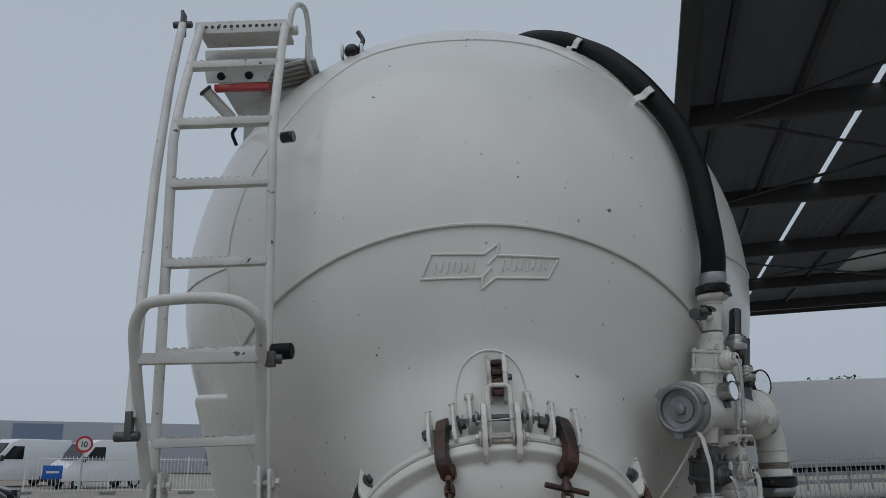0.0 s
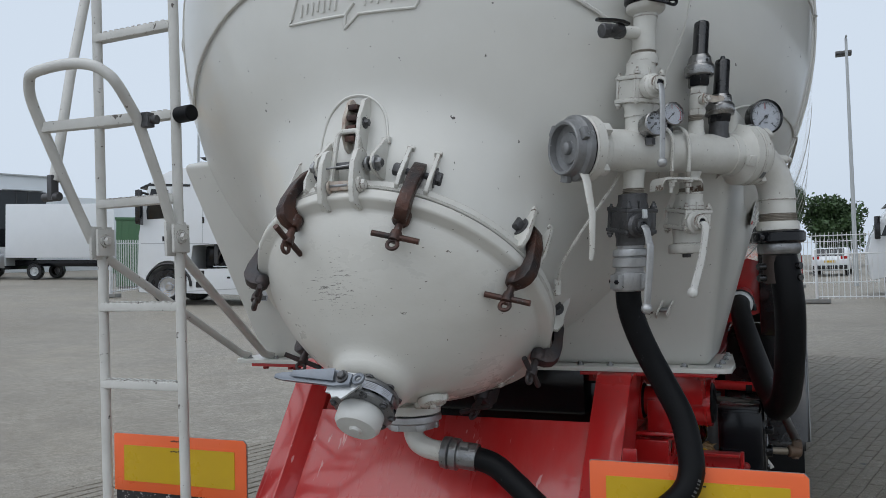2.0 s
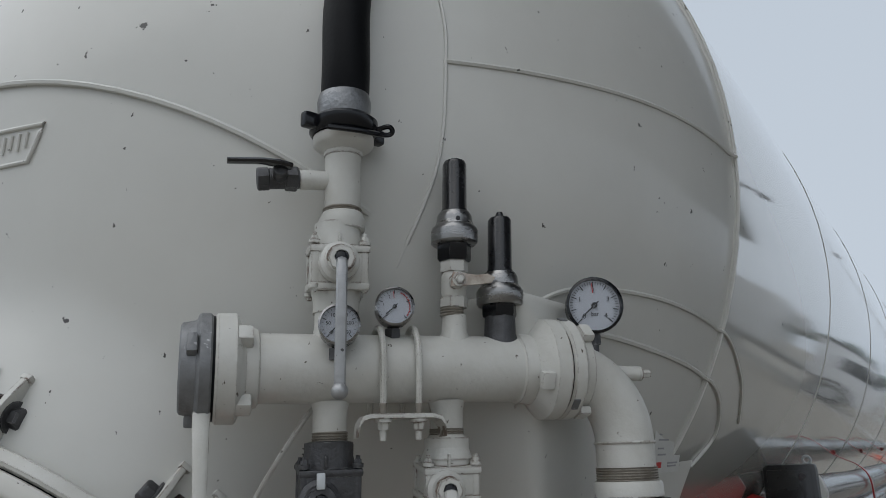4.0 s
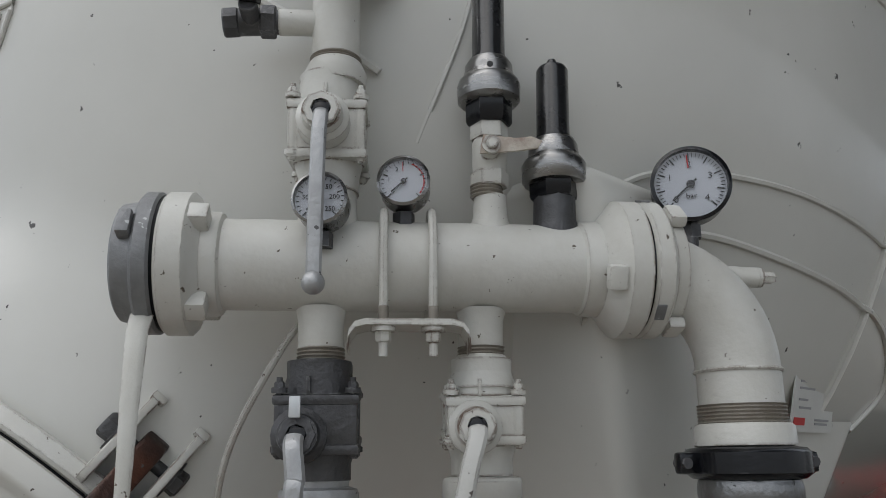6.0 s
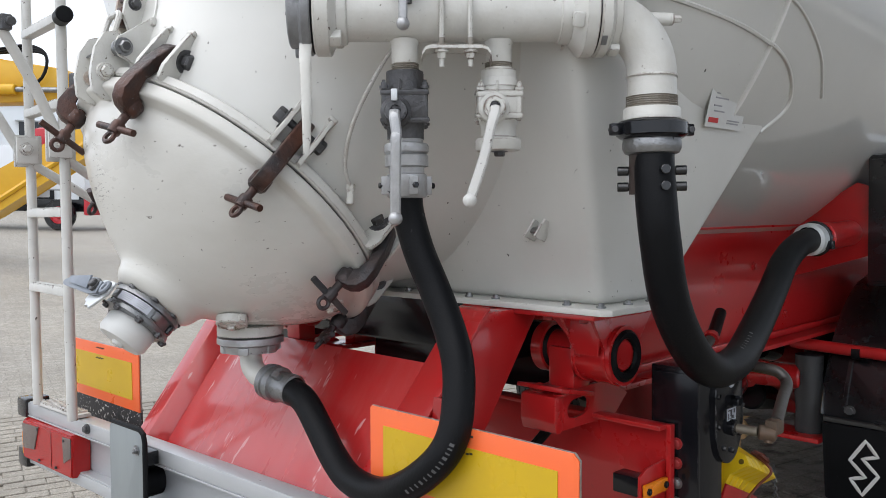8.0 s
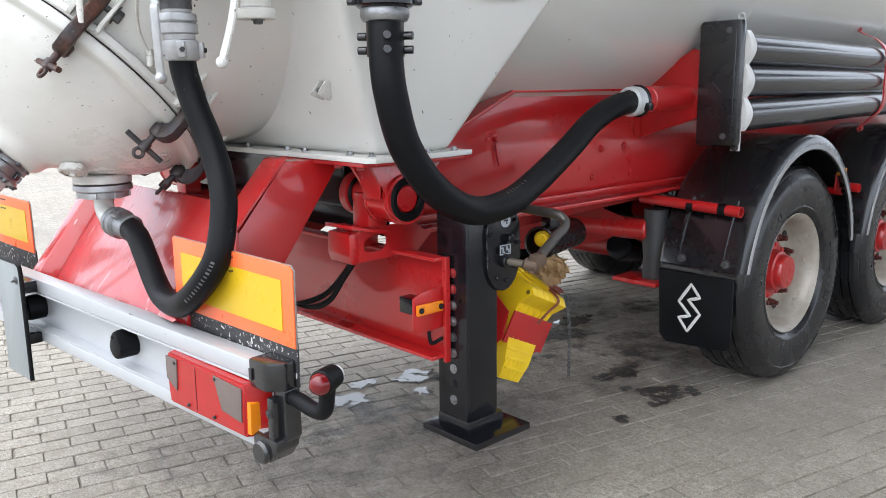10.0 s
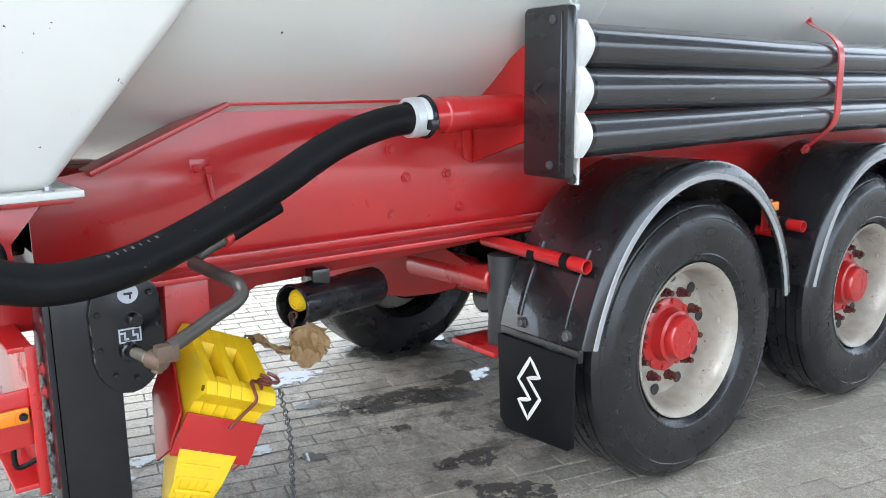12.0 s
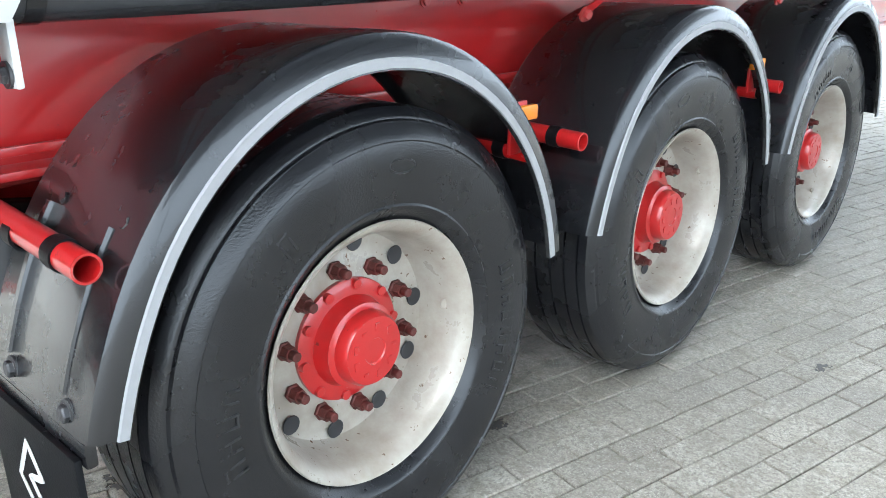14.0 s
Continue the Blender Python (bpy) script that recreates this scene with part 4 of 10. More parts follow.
def gauge(name, u, z, off, r, face_dir, marks, stem_to, label, red=True):
    g = part(name, lathe([(0, -0.030), (r * 0.96, -0.030), (r, -0.024), (r, 0.004), (r * 1.04, 0.006), (r * 1.04, 0.011), (r * 0.94, 0.013), (r * 0.93, 0.004)], axes(mp(u, z, off), face_dir), 40), BLACKMETAL if r > 0.04 else BRUSHED, manifold, label)
    m = axes(mp(u, z, off), face_dir, tuple(Vector((0, 0, 1)).cross(Vector(face_dir))))
    part("dial", lathe([(r * 0.94, 0.004), (0, 0.004)], m, 40), DIAL, g)
    tick = None
    for k in range(marks + 1):
        a = radians(225 - 270 * k / marks)
        big = k % 5 == 0
        b = box((0, 0, 0.0052), (r * (0.2 if big else 0.1), r * (0.035 if big else 0.018), 0.0012), None, 0)
        b.transform(m @ Matrix.Rotation(a, 4, "Z") @ Matrix.Translation((r * (0.78 if big else 0.83), 0, 0)))
        tick = join(tick, b) if tick else b
    part("scale", tick, INK, g)
    hand = box((r * 0.22, 0, 0.0075), (r * 0.85, r * 0.05, 0.0015), None, 0)
    hand = join(hand, lathe([(0, 0.006), (r * 0.11, 0.006), (r * 0.11, 0.0085), (0, 0.0085)], None, 14))
    hand.transform(m @ Matrix.Rotation(radians(222), 4, "Z"))
    part("needle", hand, INK, g)
    if r > 0.04:
        for k, word in enumerate("01234"):
            a = radians(225 - 67.5 * k)
            lettering(word, r * 0.26, m @ Matrix.Translation((r * 0.56 * math.cos(a), r * 0.56 * math.sin(a), 0.0055)), INK, g)
        lettering("bar", r * 0.22, m @ Matrix.Translation((0, -r * 0.32, 0.0055)), INK, g)
    if red:
        b = box((r * 0.65, 0, 0.0056), (r * 0.36, r * 0.03, 0.0012), None, 0)
        b.transform(m @ Matrix.Rotation(radians(93), 4, "Z"))
        part("red_mark", b, REDINK, g)
    if red and r < 0.04:
        for k in range(9):
            b = box((r * 0.80, 0, 0.0054), (r * 0.05, r * 0.13, 0.0012), None, 0)
            b.transform(m @ Matrix.Rotation(radians(62 - 12 * k), 4, "Z"))
            part("red_zone", b, REDINK, g)
        for k in range(3):
            a = radians(225 - 54 * k)
            lettering(str(k), r * 0.24, m @ Matrix.Translation((r * 0.58 * math.cos(a), r * 0.58 * math.sin(a), 0.0055)), INK, g)
    if not red:
        for k in range(6):
            a = radians(225 - 54 * k)
            lettering(str(50 * k), r * 0.26, m @ Matrix.Translation((r * 0.54 * math.cos(a), r * 0.54 * math.sin(a), 0.0055)), INK, g)
    part("stem", join(rod(mp(u, z - r * 0.96, off - 0.012), stem_to, 0.010, 12), lathe([(0, 0), (0.014, 0), (0.014, 0.018), (0, 0.018)], Matrix.Translation(mp(u, z - r - 0.02, off - 0.012)), 6)), DARKSTEEL, g)
    glass = part("glass", lathe([(r * 0.935, 0.0105), (0, 0.0105)], m, 32), GLASS, g)
    glass.visible_shadow = False
    return g


def glass_material():
    mt = bpy.data.materials.new("clear_glass")
    mt.use_nodes = True
    n, l = mt.node_tree.nodes, mt.node_tree.links
    g, t, mx, fr = n.new("ShaderNodeBsdfGlossy"), n.new("ShaderNodeBsdfTransparent"), n.new("ShaderNodeMixShader"), n.new("ShaderNodeFresnel")
    g.inputs["Roughness"].default_value = 0.03
    l.new(fr.outputs[0], mx.inputs[0])
    l.new(t.outputs[0], mx.inputs[1])
    l.new(g.outputs[0], mx.inputs[2])
    l.new(mx.outputs[0], n["Material Output"].inputs[0])
    return mt


GLASS = glass_material()


def build_manifold():
    r = 0.056
    part("main_pipe", rod(mp(-0.115, PIPEZ), mp(0.37, PIPEZ), r, 48), WHITE, manifold)
    # coupling with a blind cap at the tail end
    m = axes(mp(-0.1, PIPEZ), -PU)
    part("tail_flange", lathe([(0.055, -0.004), (0.062, -0.001), (0.064, 0.004), (0.064, 0.018), (0.070, 0.024), (0.083, 0.029), (0.087, 0.033), (0.087, 0.060), (0.083, 0.064), (0.055, 0.065)], m, 48), WHITE, manifold)
    for k in range(4):
        part("flange_lug", box((0.072, 0, 0.021), (0.026, 0.028, 0.026), m @ Matrix.Rotation(radians(90 * k + 35), 4, "Z"), 0.005), WHITE, manifold)
    part("tail_gasket", lathe([(0.05, 0.064), (0.082, 0.064), (0.082, 0.0685), (0.05, 0.0685)], m, 40), RUBBER, manifold)
    cap = part("coupling", lathe([(0.055, 0.068), (0.083, 0.068), (0.086, 0.071), (0.086, 0.086), (0.082, 0.090), (0.076, 0.092), (0.074, 0.096), (0.071, 0.113), (0.067, 0.116), (0.061, 0.114), (0.059, 0.096), (0.042, 0.092), (0.040, 0.097), (0.018, 0.098), (0.016, 0.107), (0.012, 0.110), (0, 0.110)], m, 48), CASTGREY, manifold, "grey cast hose coupling with a blind cap")
    for k in range(3):
        part("claw", box((0.080, 0, 0.098), (0.020, 0.032, 0.016), m @ Matrix.Rotation(radians(120 * k + 20), 4, "Z"), 0.004), CASTGREY, cap)
    part("coupling_lever", sweep([mp(-0.178, 1.795, 0.05), mp(-0.178, 1.775, 0.065), mp(-0.175, 1.69, 0.092), mp(-0.176, 1.6, 0.10), mp(-0.178, 1.572, 0.10)], [0.0135, 0.0125, 0.0105, 0.0085, 0.0060], 10, True, 0.4), WHITE, cap)
    # right end: flange pair, elbow down, hose coupling
    m = axes(mp(0.342, PIPEZ), PU)
    part("end_flange", lathe([(0.055, -0.004), (0.06, 0.0), (0.061, 0.022), (0.083, 0.04), (0.088, 0.045), (0.088, 0.07), (0.055, 0.071)], m, 44), WHITE, manifold)
    part("elbow_flange", lathe([(0.055, 0.074), (0.083, 0.074), (0.088, 0.078), (0.088, 0.096), (0.08, 0.102), (0.072, 0.106), (0.07, 0.122), (0.055, 0.126)], m, 44), WHITE, manifold)
    part("flange_gasket", lathe([(0.05, 0.07), (0.083, 0.07), (0.083, 0.075), (0.05, 0.075)], m, 40), BLACKMETAL, manifold)
    for k in range(3):
        part("flange_lug", box((0.077, 0, 0.028), (0.018, 0.030, 0.024), m @ Matrix.Rotation(radians(120 * k + 20), 4, "Z"), 0.005), WHITE, manifold)
        part("flange_lug", box((0.080, 0, 0.112), (0.016, 0.034, 0.022), m @ Matrix.Rotation(radians(120 * k + 75), 4, "Z"), 0.005), WHITE, manifold)
        part("lug_slot", box((0.0885, 0, 0.083), (0.003, 0.022, 0.012), m @ Matrix.Rotation(radians(120 * k + 48), 4, "Z"), 0.001), CASTGREY, manifold)
    el = [mp(0.412, PIPEZ)] + [mp(0.418 + 0.125 * math.sin(radians(a)), PIPEZ - 0.125 * (1 - math.cos(radians(a)))) for a in range(0, 91, 6)] + [mp(0.543, 1.65)]
    part("elbow", sweep(el, 0.0515, 40), WHITE, manifold)
    part("weld_ring", torus(mp(0.543, 1.735), Z, 0.052, 0.003, 36, 6), WHITE, manifold)
    part("test_stub", join(rod(mp(0.50, 1.860), mp(0.586, 1.857), 0.0135, 16), bolt(mp(0.586, 1.857), MU, 0.0085, 0.02)), WHITE, manifold)
    m = upright(0.543, 0)
    part("threaded_socket", lathe([(0.05, 1.671), (0.057, 1.670), (0.060, 1.666), (0.061, 1.644), (0.05, 1.642)], m, 36), WHITE, manifold)
    part("locking_ring", lathe([(0.055, 1.643), (0.070, 1.641), (0.075, 1.636), (0.075, 1.612), (0.066, 1.605), (0.05, 1.605)], m, 36), BLACKMETAL, manifold, "black locking ring")
    for k in (0, 180):
        part("ring_ear", box((0.080, 0, 1.624), (0.028, 0.018, 0.026), m @ Matrix.Rotation(radians(k + 8), 4, "Z"), 0.005), BLACKMETAL, manifold)
        part("ear_pin", rod((m @ Matrix.Rotation(radians(k + 8), 4, "Z")) @ Vector((0.086, -0.013, 1.624)), (m @ Matrix.Rotation(radians(k + 8), 4, "Z")) @ Vector((0.086, 0.013, 1.624)), 0.007, 10), DARKSTEEL, manifold)
    part("hose_tail_ring", lathe([(0.05, 1.606), (0.060, 1.604), (0.062, 1.595), (0.062, 1.584), (0.057, 1.574), (0.05, 1.571)], m, 36), STEEL, manifold)
    # riser with upper valve
    part("riser_stub", lathe([(0.041, 1.900), (0.038, 1.918), (0.0355, 1.928), (0.0345, 1.985), (0, 1.985)], upright(0.026, 2.0), 32), WHITE, manifold)
    v = valve_body("riser_valve", 0.026, 1.953, 2.099, WHITE, 0.0415, (-0.003, 2.025, 0.056), 0.073)
    handle(0.023, 2.025, 0.084, [(0.023, 2.013, 0.096), (0.022, 1.975, 0.104), (0.021, 1.90, 0.112), (0.020, 1.819, 0.118)], CASTALU, v, 0.0088, 0.0132)
    m = upright(0.033, 2.0)
    part("riser_pipe", lathe([(0, 2.09), (0.038, 2.09), (0.040, 2.104), (0.0335, 2.118), (0.0305, 2.121), (0.0305, 2.215), (0, 2.215)], m, 32), WHITE, manifold)
    part("riser_flange", lathe([(0.028, 2.214), (0.032, 2.214), (0.0325, 2.221), (0.036, 2.224), (0.048, 2.230), (0.051, 2.234), (0.051, 2.246), (0.03, 2.247)], m, 32), WHITE, manifold)
    part("riser_locking_ring", lathe([(0.03, 2.247), (0.053, 2.248), (0.058, 2.254), (0.058, 2.272), (0.050, 2.279), (0.03, 2.280)], m, 32), BLACKMETAL, manifold, "black locking ring")
    for k in (0, 180):
        part("ring_ear", box((0.066, 0, 2.263), (0.026, 0.018, 0.024), m @ Matrix.Rotation(radians(k + 25), 4, "Z"), 0.004), BLACKMETAL, manifold)
    part("ring_bail", sweep(spline([mp(0.085, 2.258, 0.02), mp(0.105, 2.262, 0.03), mp(0.112, 2.254, 0.03), mp(0.10, 2.247, 0.03), mp(0.05, 2.240, 0.058), mp(0.0, 2.243, 0.055)], 5), 0.0045, 8), BLACKMETAL, manifold)
    part("riser_hose_tail", lathe([(0.03, 2.280), (0.044, 2.281), (0.046, 2.305), (0.043, 2.318), (0.03, 2.320)], m, 32), STEEL, manifold)
    t = part("side_tap", rod(mp(0.03, 2.174), mp(-0.04, 2.172), 0.0165, 18), WHITE, manifold)
    part("tap_body", join(rod(mp(-0.022, 2.172), mp(-0.045, 2.172), 0.0155, 16), rod(mp(-0.042, 2.172), mp(-0.062, 2.172), 0.021, 6), rod(mp(-0.06, 2.172), mp(-0.09, 2.17), 0.0175, 16), rod(mp(-0.088, 2.17), mp(-0.108, 2.168), 0.0195, 8), rod(mp(-0.072, 2.17), mp(-0.072, 2.174, 0.04), 0.012, 10)), DARKSTEEL, t)
    part("tap_lever", sweep([mp(-0.055, 2.178, 0.042), mp(-0.075, 2.180, 0.046), mp(-0.10, 2.182, 0.046), mp(-0.155, 2.178, 0.048)], [0.010, 0.011, 0.009, 0.0085], 8, True, 0.55), PLASTIC, t, "black plastic tap lever")
    # safety valves
    m = upright(0.230, 2.0)
    part("valve_stub", lathe([(0.028, 1.90), (0.0255, 1.918), (0.0218, 1.928), (0.0205, 1.955), (0, 1.955)], m, 24), WHITE, manifold)
    b = part("small_ball_valve", join(lathe([(0, 1.967), (0.0235, 1.967), (0.0245, 1.972), (0.0245, 1.985), (0, 1.985)], m, 6), lathe([(0, 1.985), (0.021, 1.985), (0.0225, 1.995), (0.0225, 2.022), (0.020, 2.03), (0, 2.03)], m, 20), lathe([(0, 2.028), (0.0245, 2.028), (0.0245, 2.046), (0.022, 2.049), (0, 2.049)], m, 6), rod(mp(0.228, 2.008, 0.0), mp(0.228, 2.008, 0.036), 0.012, 14)), WHITE, manifold)
    part("small_lever", prism([(-0.015, -0.012), (0.03, -0.008), (0.058, -0.004), (0.064, 0.006), (0.05, 0.012), (0.03, 0.008), (-0.01, 0.014)], 0.004, axes(mp(0.228, 2.008, 0.036), MN, tuple(MU)), 0.001), LINK, b, "rust-stained small lever")
    part("lever_nut", bolt(mp(0.228, 2.008, 0.041), MN, 0.008, 0.008), WHITE, b)
    s = part("safety_valve", lathe([(0, 2.074), (0.036, 2.075), (0.0405, 2.079), (0.041, 2.098), (0.039, 2.104), (0.034, 2.108), (0.031, 2.118), (0.031, 2.124), (0.026, 2.132), (0, 2.132)], m, 40), BRUSHED, manifold, "brushed steel safety valve with black cap")
    part("valve_base", lathe([(0, 2.047), (0.027, 2.047), (0.030, 2.051), (0.030, 2.075), (0, 2.075)], m, 6), BLACKMETAL, s)
    # black disc painting the dark of the vent
    part("vent_hole", rod(mp(0.228, 2.114, 0.030), mp(0.228, 2.114, 0.0335), 0.004, 10), INK, s)
    part("valve_cap", lathe([(0, 2.128), (0.0235, 2.128), (0.0235, 2.135), (0.0215, 2.138), (0.021, 2.216), (0.018, 2.222), (0.012, 2.222), (0.010, 2.226), (0, 2.226)], m, 24), PLASTIC, s)
    m = upright(0.314, 2.0)
    part("bare_stub", lathe([(0.034, 1.895), (0.0315, 1.912), (0.0275, 1.925), (0.0265, 1.962), (0, 1.962)], m, 24), DARKSTEEL, manifold, "unpainted grey pipe stub")
    s = part("safety_valve", lathe([(0, 1.972), (0.038, 1.973), (0.041, 1.977), (0.0415, 1.997), (0.038, 2.003), (0.033, 2.008), (0.0315, 2.022), (0.027, 2.03), (0, 2.03)], m, 40), BRUSHED, manifold, "brushed steel safety valve with black cap")
    part("valve_base", lathe([(0, 1.953), (0.030, 1.953), (0.032, 1.957), (0.032, 1.973), (0, 1.973)], m, 6), BLACKMETAL, s)
    part("valve_cap", lathe([(0, 2.026), (0.023, 2.026), (0.023, 2.034), (0.0215, 2.037), (0.021, 2.122), (0.018, 2.127), (0, 2.127)], m, 24), PLASTIC, s)
    part("cap_nipple", lathe([(0, 2.126), (0.007, 2.126), (0.0075, 2.133), (0.005, 2.138), (0, 2.138)], m, 12), PLASTIC, s)
    for u, z0, z1, rr in ((0.0200, 1.747, 1.766, 0.0285), (0.2170, 1.755, 1.768, 0.0285), (0.226, 1.953, 1.969, 0.0200), (0.033, 2.118, 2.127, 0.0318), (0.543, 1.669, 1.695, 0.0535)):
        k = int((z1 - z0) / 0.0022)
        part("bare_thread", lathe([(0, z0)] + [(rr + (0.0012 if q % 2 else -0.0008), z0 + 0.0022 * q) for q in range(k + 1)] + [(0, z1)], upright(u, (z0 + z1) / 2), 28), THREAD, manifold, "bare metal pipe thread")
    # gauges
    face = (MN + Vector((0, 0, 0.05)) - MU * 0.1).normalized()
    gauge("pressure_gauge", 0.501, 1.980, 0.006, 0.05, (MN * 0.95 - MU * 0.25).normalized(), 40, mp(0.496, 1.878, 0.0), "round black pressure gauge with a pale dial")
    gauge("pressure_gauge", 0.120, 1.962, 0.024, 0.0315, face, 20, mp(0.120, 1.91, 0.0), "small round steel pressure gauge")
    gauge("thermometer", 0.023, 1.923, 0.072, 0.0315, face, 20, mp(0.023, 1.915, 0.02), "small round steel thermometer dial", False)
    # U-bolts on a bracket
    for u in (0.096, 0.154):
        pts = [mp(u, 1.795, 0.066)] + [mp(u, PIPEZ + 0.066 * math.sin(radians(a)), 0.066 * math.cos(radians(a))) for a in range(0, 181, 15)] + [mp(u, 1.795, -0.066)]
        part("u_bolt", join(sweep(pts, 0.0055, 8), bolt(mp(u, 1.777, 0.066), (0, 0, -1), 0.0095, 0.014), rod(mp(u, 1.80, 0.066), mp(u, 1.747, 0.066), 0.0055, 10)), WHITE, manifold)
        part("bare_thread", rod(mp(u, 1.789, 0.066), mp(u, 1.805, 0.066), 0.0062, 10), THREAD, manifold)
    strap = [mp(0.126 + a, z, 0.066) for a, z in ((-0.071, 1.752), (-0.069, 1.768), (-0.062, 1.778), (-0.05, 1.781), (0.05, 1.781), (0.062, 1.778), (0.069, 1.768), (0.071, 1.752))]
    bm = bmesh.new()
    rows = [[bm.verts.new(p + MN * q + Vector((0, 0, d))) for q, d in ((0.016, 0), (0.016, 0.007), (-0.04, 0.007), (-0.04, 0))] for p in strap]
    for p0, p1 in zip(rows, rows[1:]):
        for k in range(4):
            bm.faces.new((p0[k], p0[(k + 1) % 4], p1[(k + 1) % 4], p1[k]))
    bm.faces.new(rows[0])
    bm.faces.new(rows[-1][::-1])
    bmesh.ops.recalc_face_normals(bm, faces=bm.faces[:])
    part("bracket", bm, WHITE, manifold)
    # lower left: grey valve and hose coupling
    m = upright(0.0195, 0)
    part("drop_stub", lathe([(0.032, 1.812), (0.030, 1.806), (0.028, 1.797), (0.028, 1.762), (0, 1.762)], m, 28), WHITE, manifold)
    part("drop_socket", lathe([(0, 1.750), (0.030, 1.750), (0.037, 1.748), (0.039, 1.744), (0.039, 1.705), (0, 1.705)], m, 28), DARKSTEEL, manifold)
    v = valve_body("drop_valve", 0.0185, 1.609, 1.748, DARKSTEEL, 0.0427, (-0.018, 1.660, 0.044), 0.069)
    handle(-0.001, 1.658, 0.083, [(-0.001, 1.646, 0.094), (0.003, 1.612, 0.103), (0.002, 1.60, 0.110), (0.0, 1.52, 0.112), (-0.002, 1.441, 0.111)], CASTALU, v)
    part("stop_tab", box((0, 0, 0), (0.013, 0.008, 0.024), axes(mp(-0.001, 1.690, 0.082), Z, tuple(MU)), 0.002), GALV, v)
    part("drop_coupling", lathe([(0.03, 1.637), (0.036, 1.635), (0.036, 1.602), (0.046, 1.599), (0.048, 1.594), (0.048, 1.582), (0.042, 1.578), (0.047, 1.574), (0.047, 1.552), (0.038, 1.549), (0.038, 1.537), (0.043, 1.534), (0.044, 1.528), (0.044, 1.490), (0.040, 1.485), (0.034, 1.484)], m, 36), CASTALU, manifold, "cast aluminium hose coupling")
    for k in (20, 110, 200, 290):
        part("hose_clip", box((0.047 * math.cos(radians(k)), 0.047 * math.sin(radians(k)), 1.511), (0.020, 0.020, 0.040), m, 0.004), CASTALU, manifold)
        part("clip_bolt", bolt(m @ Vector((0.055 * math.cos(radians(k)), 0.055 * math.sin(radians(k)), 1.511)), m.to_3x3() @ Vector((math.cos(radians(k)), math.sin(radians(k)), 0)), 0.007, 0.008, False), BLACKMETAL, manifold)
    # lower right: white valve with long lever
    m = upright(0.217, 0)
    part("drain_stub", lathe([(0.032, 1.812), (0.030, 1.806), (0.0275, 1.797), (0.0275, 1.764), (0, 1.764)], m, 28), WHITE, manifold)
    part("drain_neck", lathe([(0, 1.757), (0.030, 1.756), (0.032, 1.752), (0.044, 1.715), (0, 1.715)], m, 28), WHITE, manifold)
    v = valve_body("drain_valve", 0.217, 1.612, 1.751, WHITE, 0.041, (-0.013, 1.668, 0.042), 0.058)
    handle(0.204, 1.666, 0.080, [(0.202, 1.654, 0.092), (0.193, 1.624, 0.102), (0.178, 1.56, 0.110), (0.15, 1.476, 0.115)], LADDER, v)
    part("drain_flange", lathe([(0, 1.64), (0.035, 1.637), (0.035, 1.612), (0.046, 1.610), (0.049, 1.606), (0.049, 1.588), (0.046, 1.584), (0, 1.583)], m, 36), WHITE, manifold)
    part("drain_plug", bolt(mp(0.22, 1.584), (0, 0, -1), 0.012, 0.012), DARKSTEEL, manifold)


build_manifold()


HOSEINK = material("faded_hose_print", (0.10, 0.10, 0.105), 0.5, 0, (0.05, 0.05, 0.05), 0.7, 60, 0.0)


def print_on(h, line, first, count, n0, r):
    """Small faded characters as plain bars along a hose."""
    for k in range(count):
        i = first + k
        p, t = Vector(line[i]), (Vector(line[i + 1]) - Vector(line[i - 1])).normalized()
        n = (n0 - t * n0.dot(t)).normalized()
        q = Matrix((t, n.cross(t), n)).transposed().to_4x4()
        q.translation = p + n * r
        part("print_bar", box((0, 0, 0), (0.0035 if k % 3 else 0.006, 0.010, 0.0008), q, 0.0), HOSEINK, h)


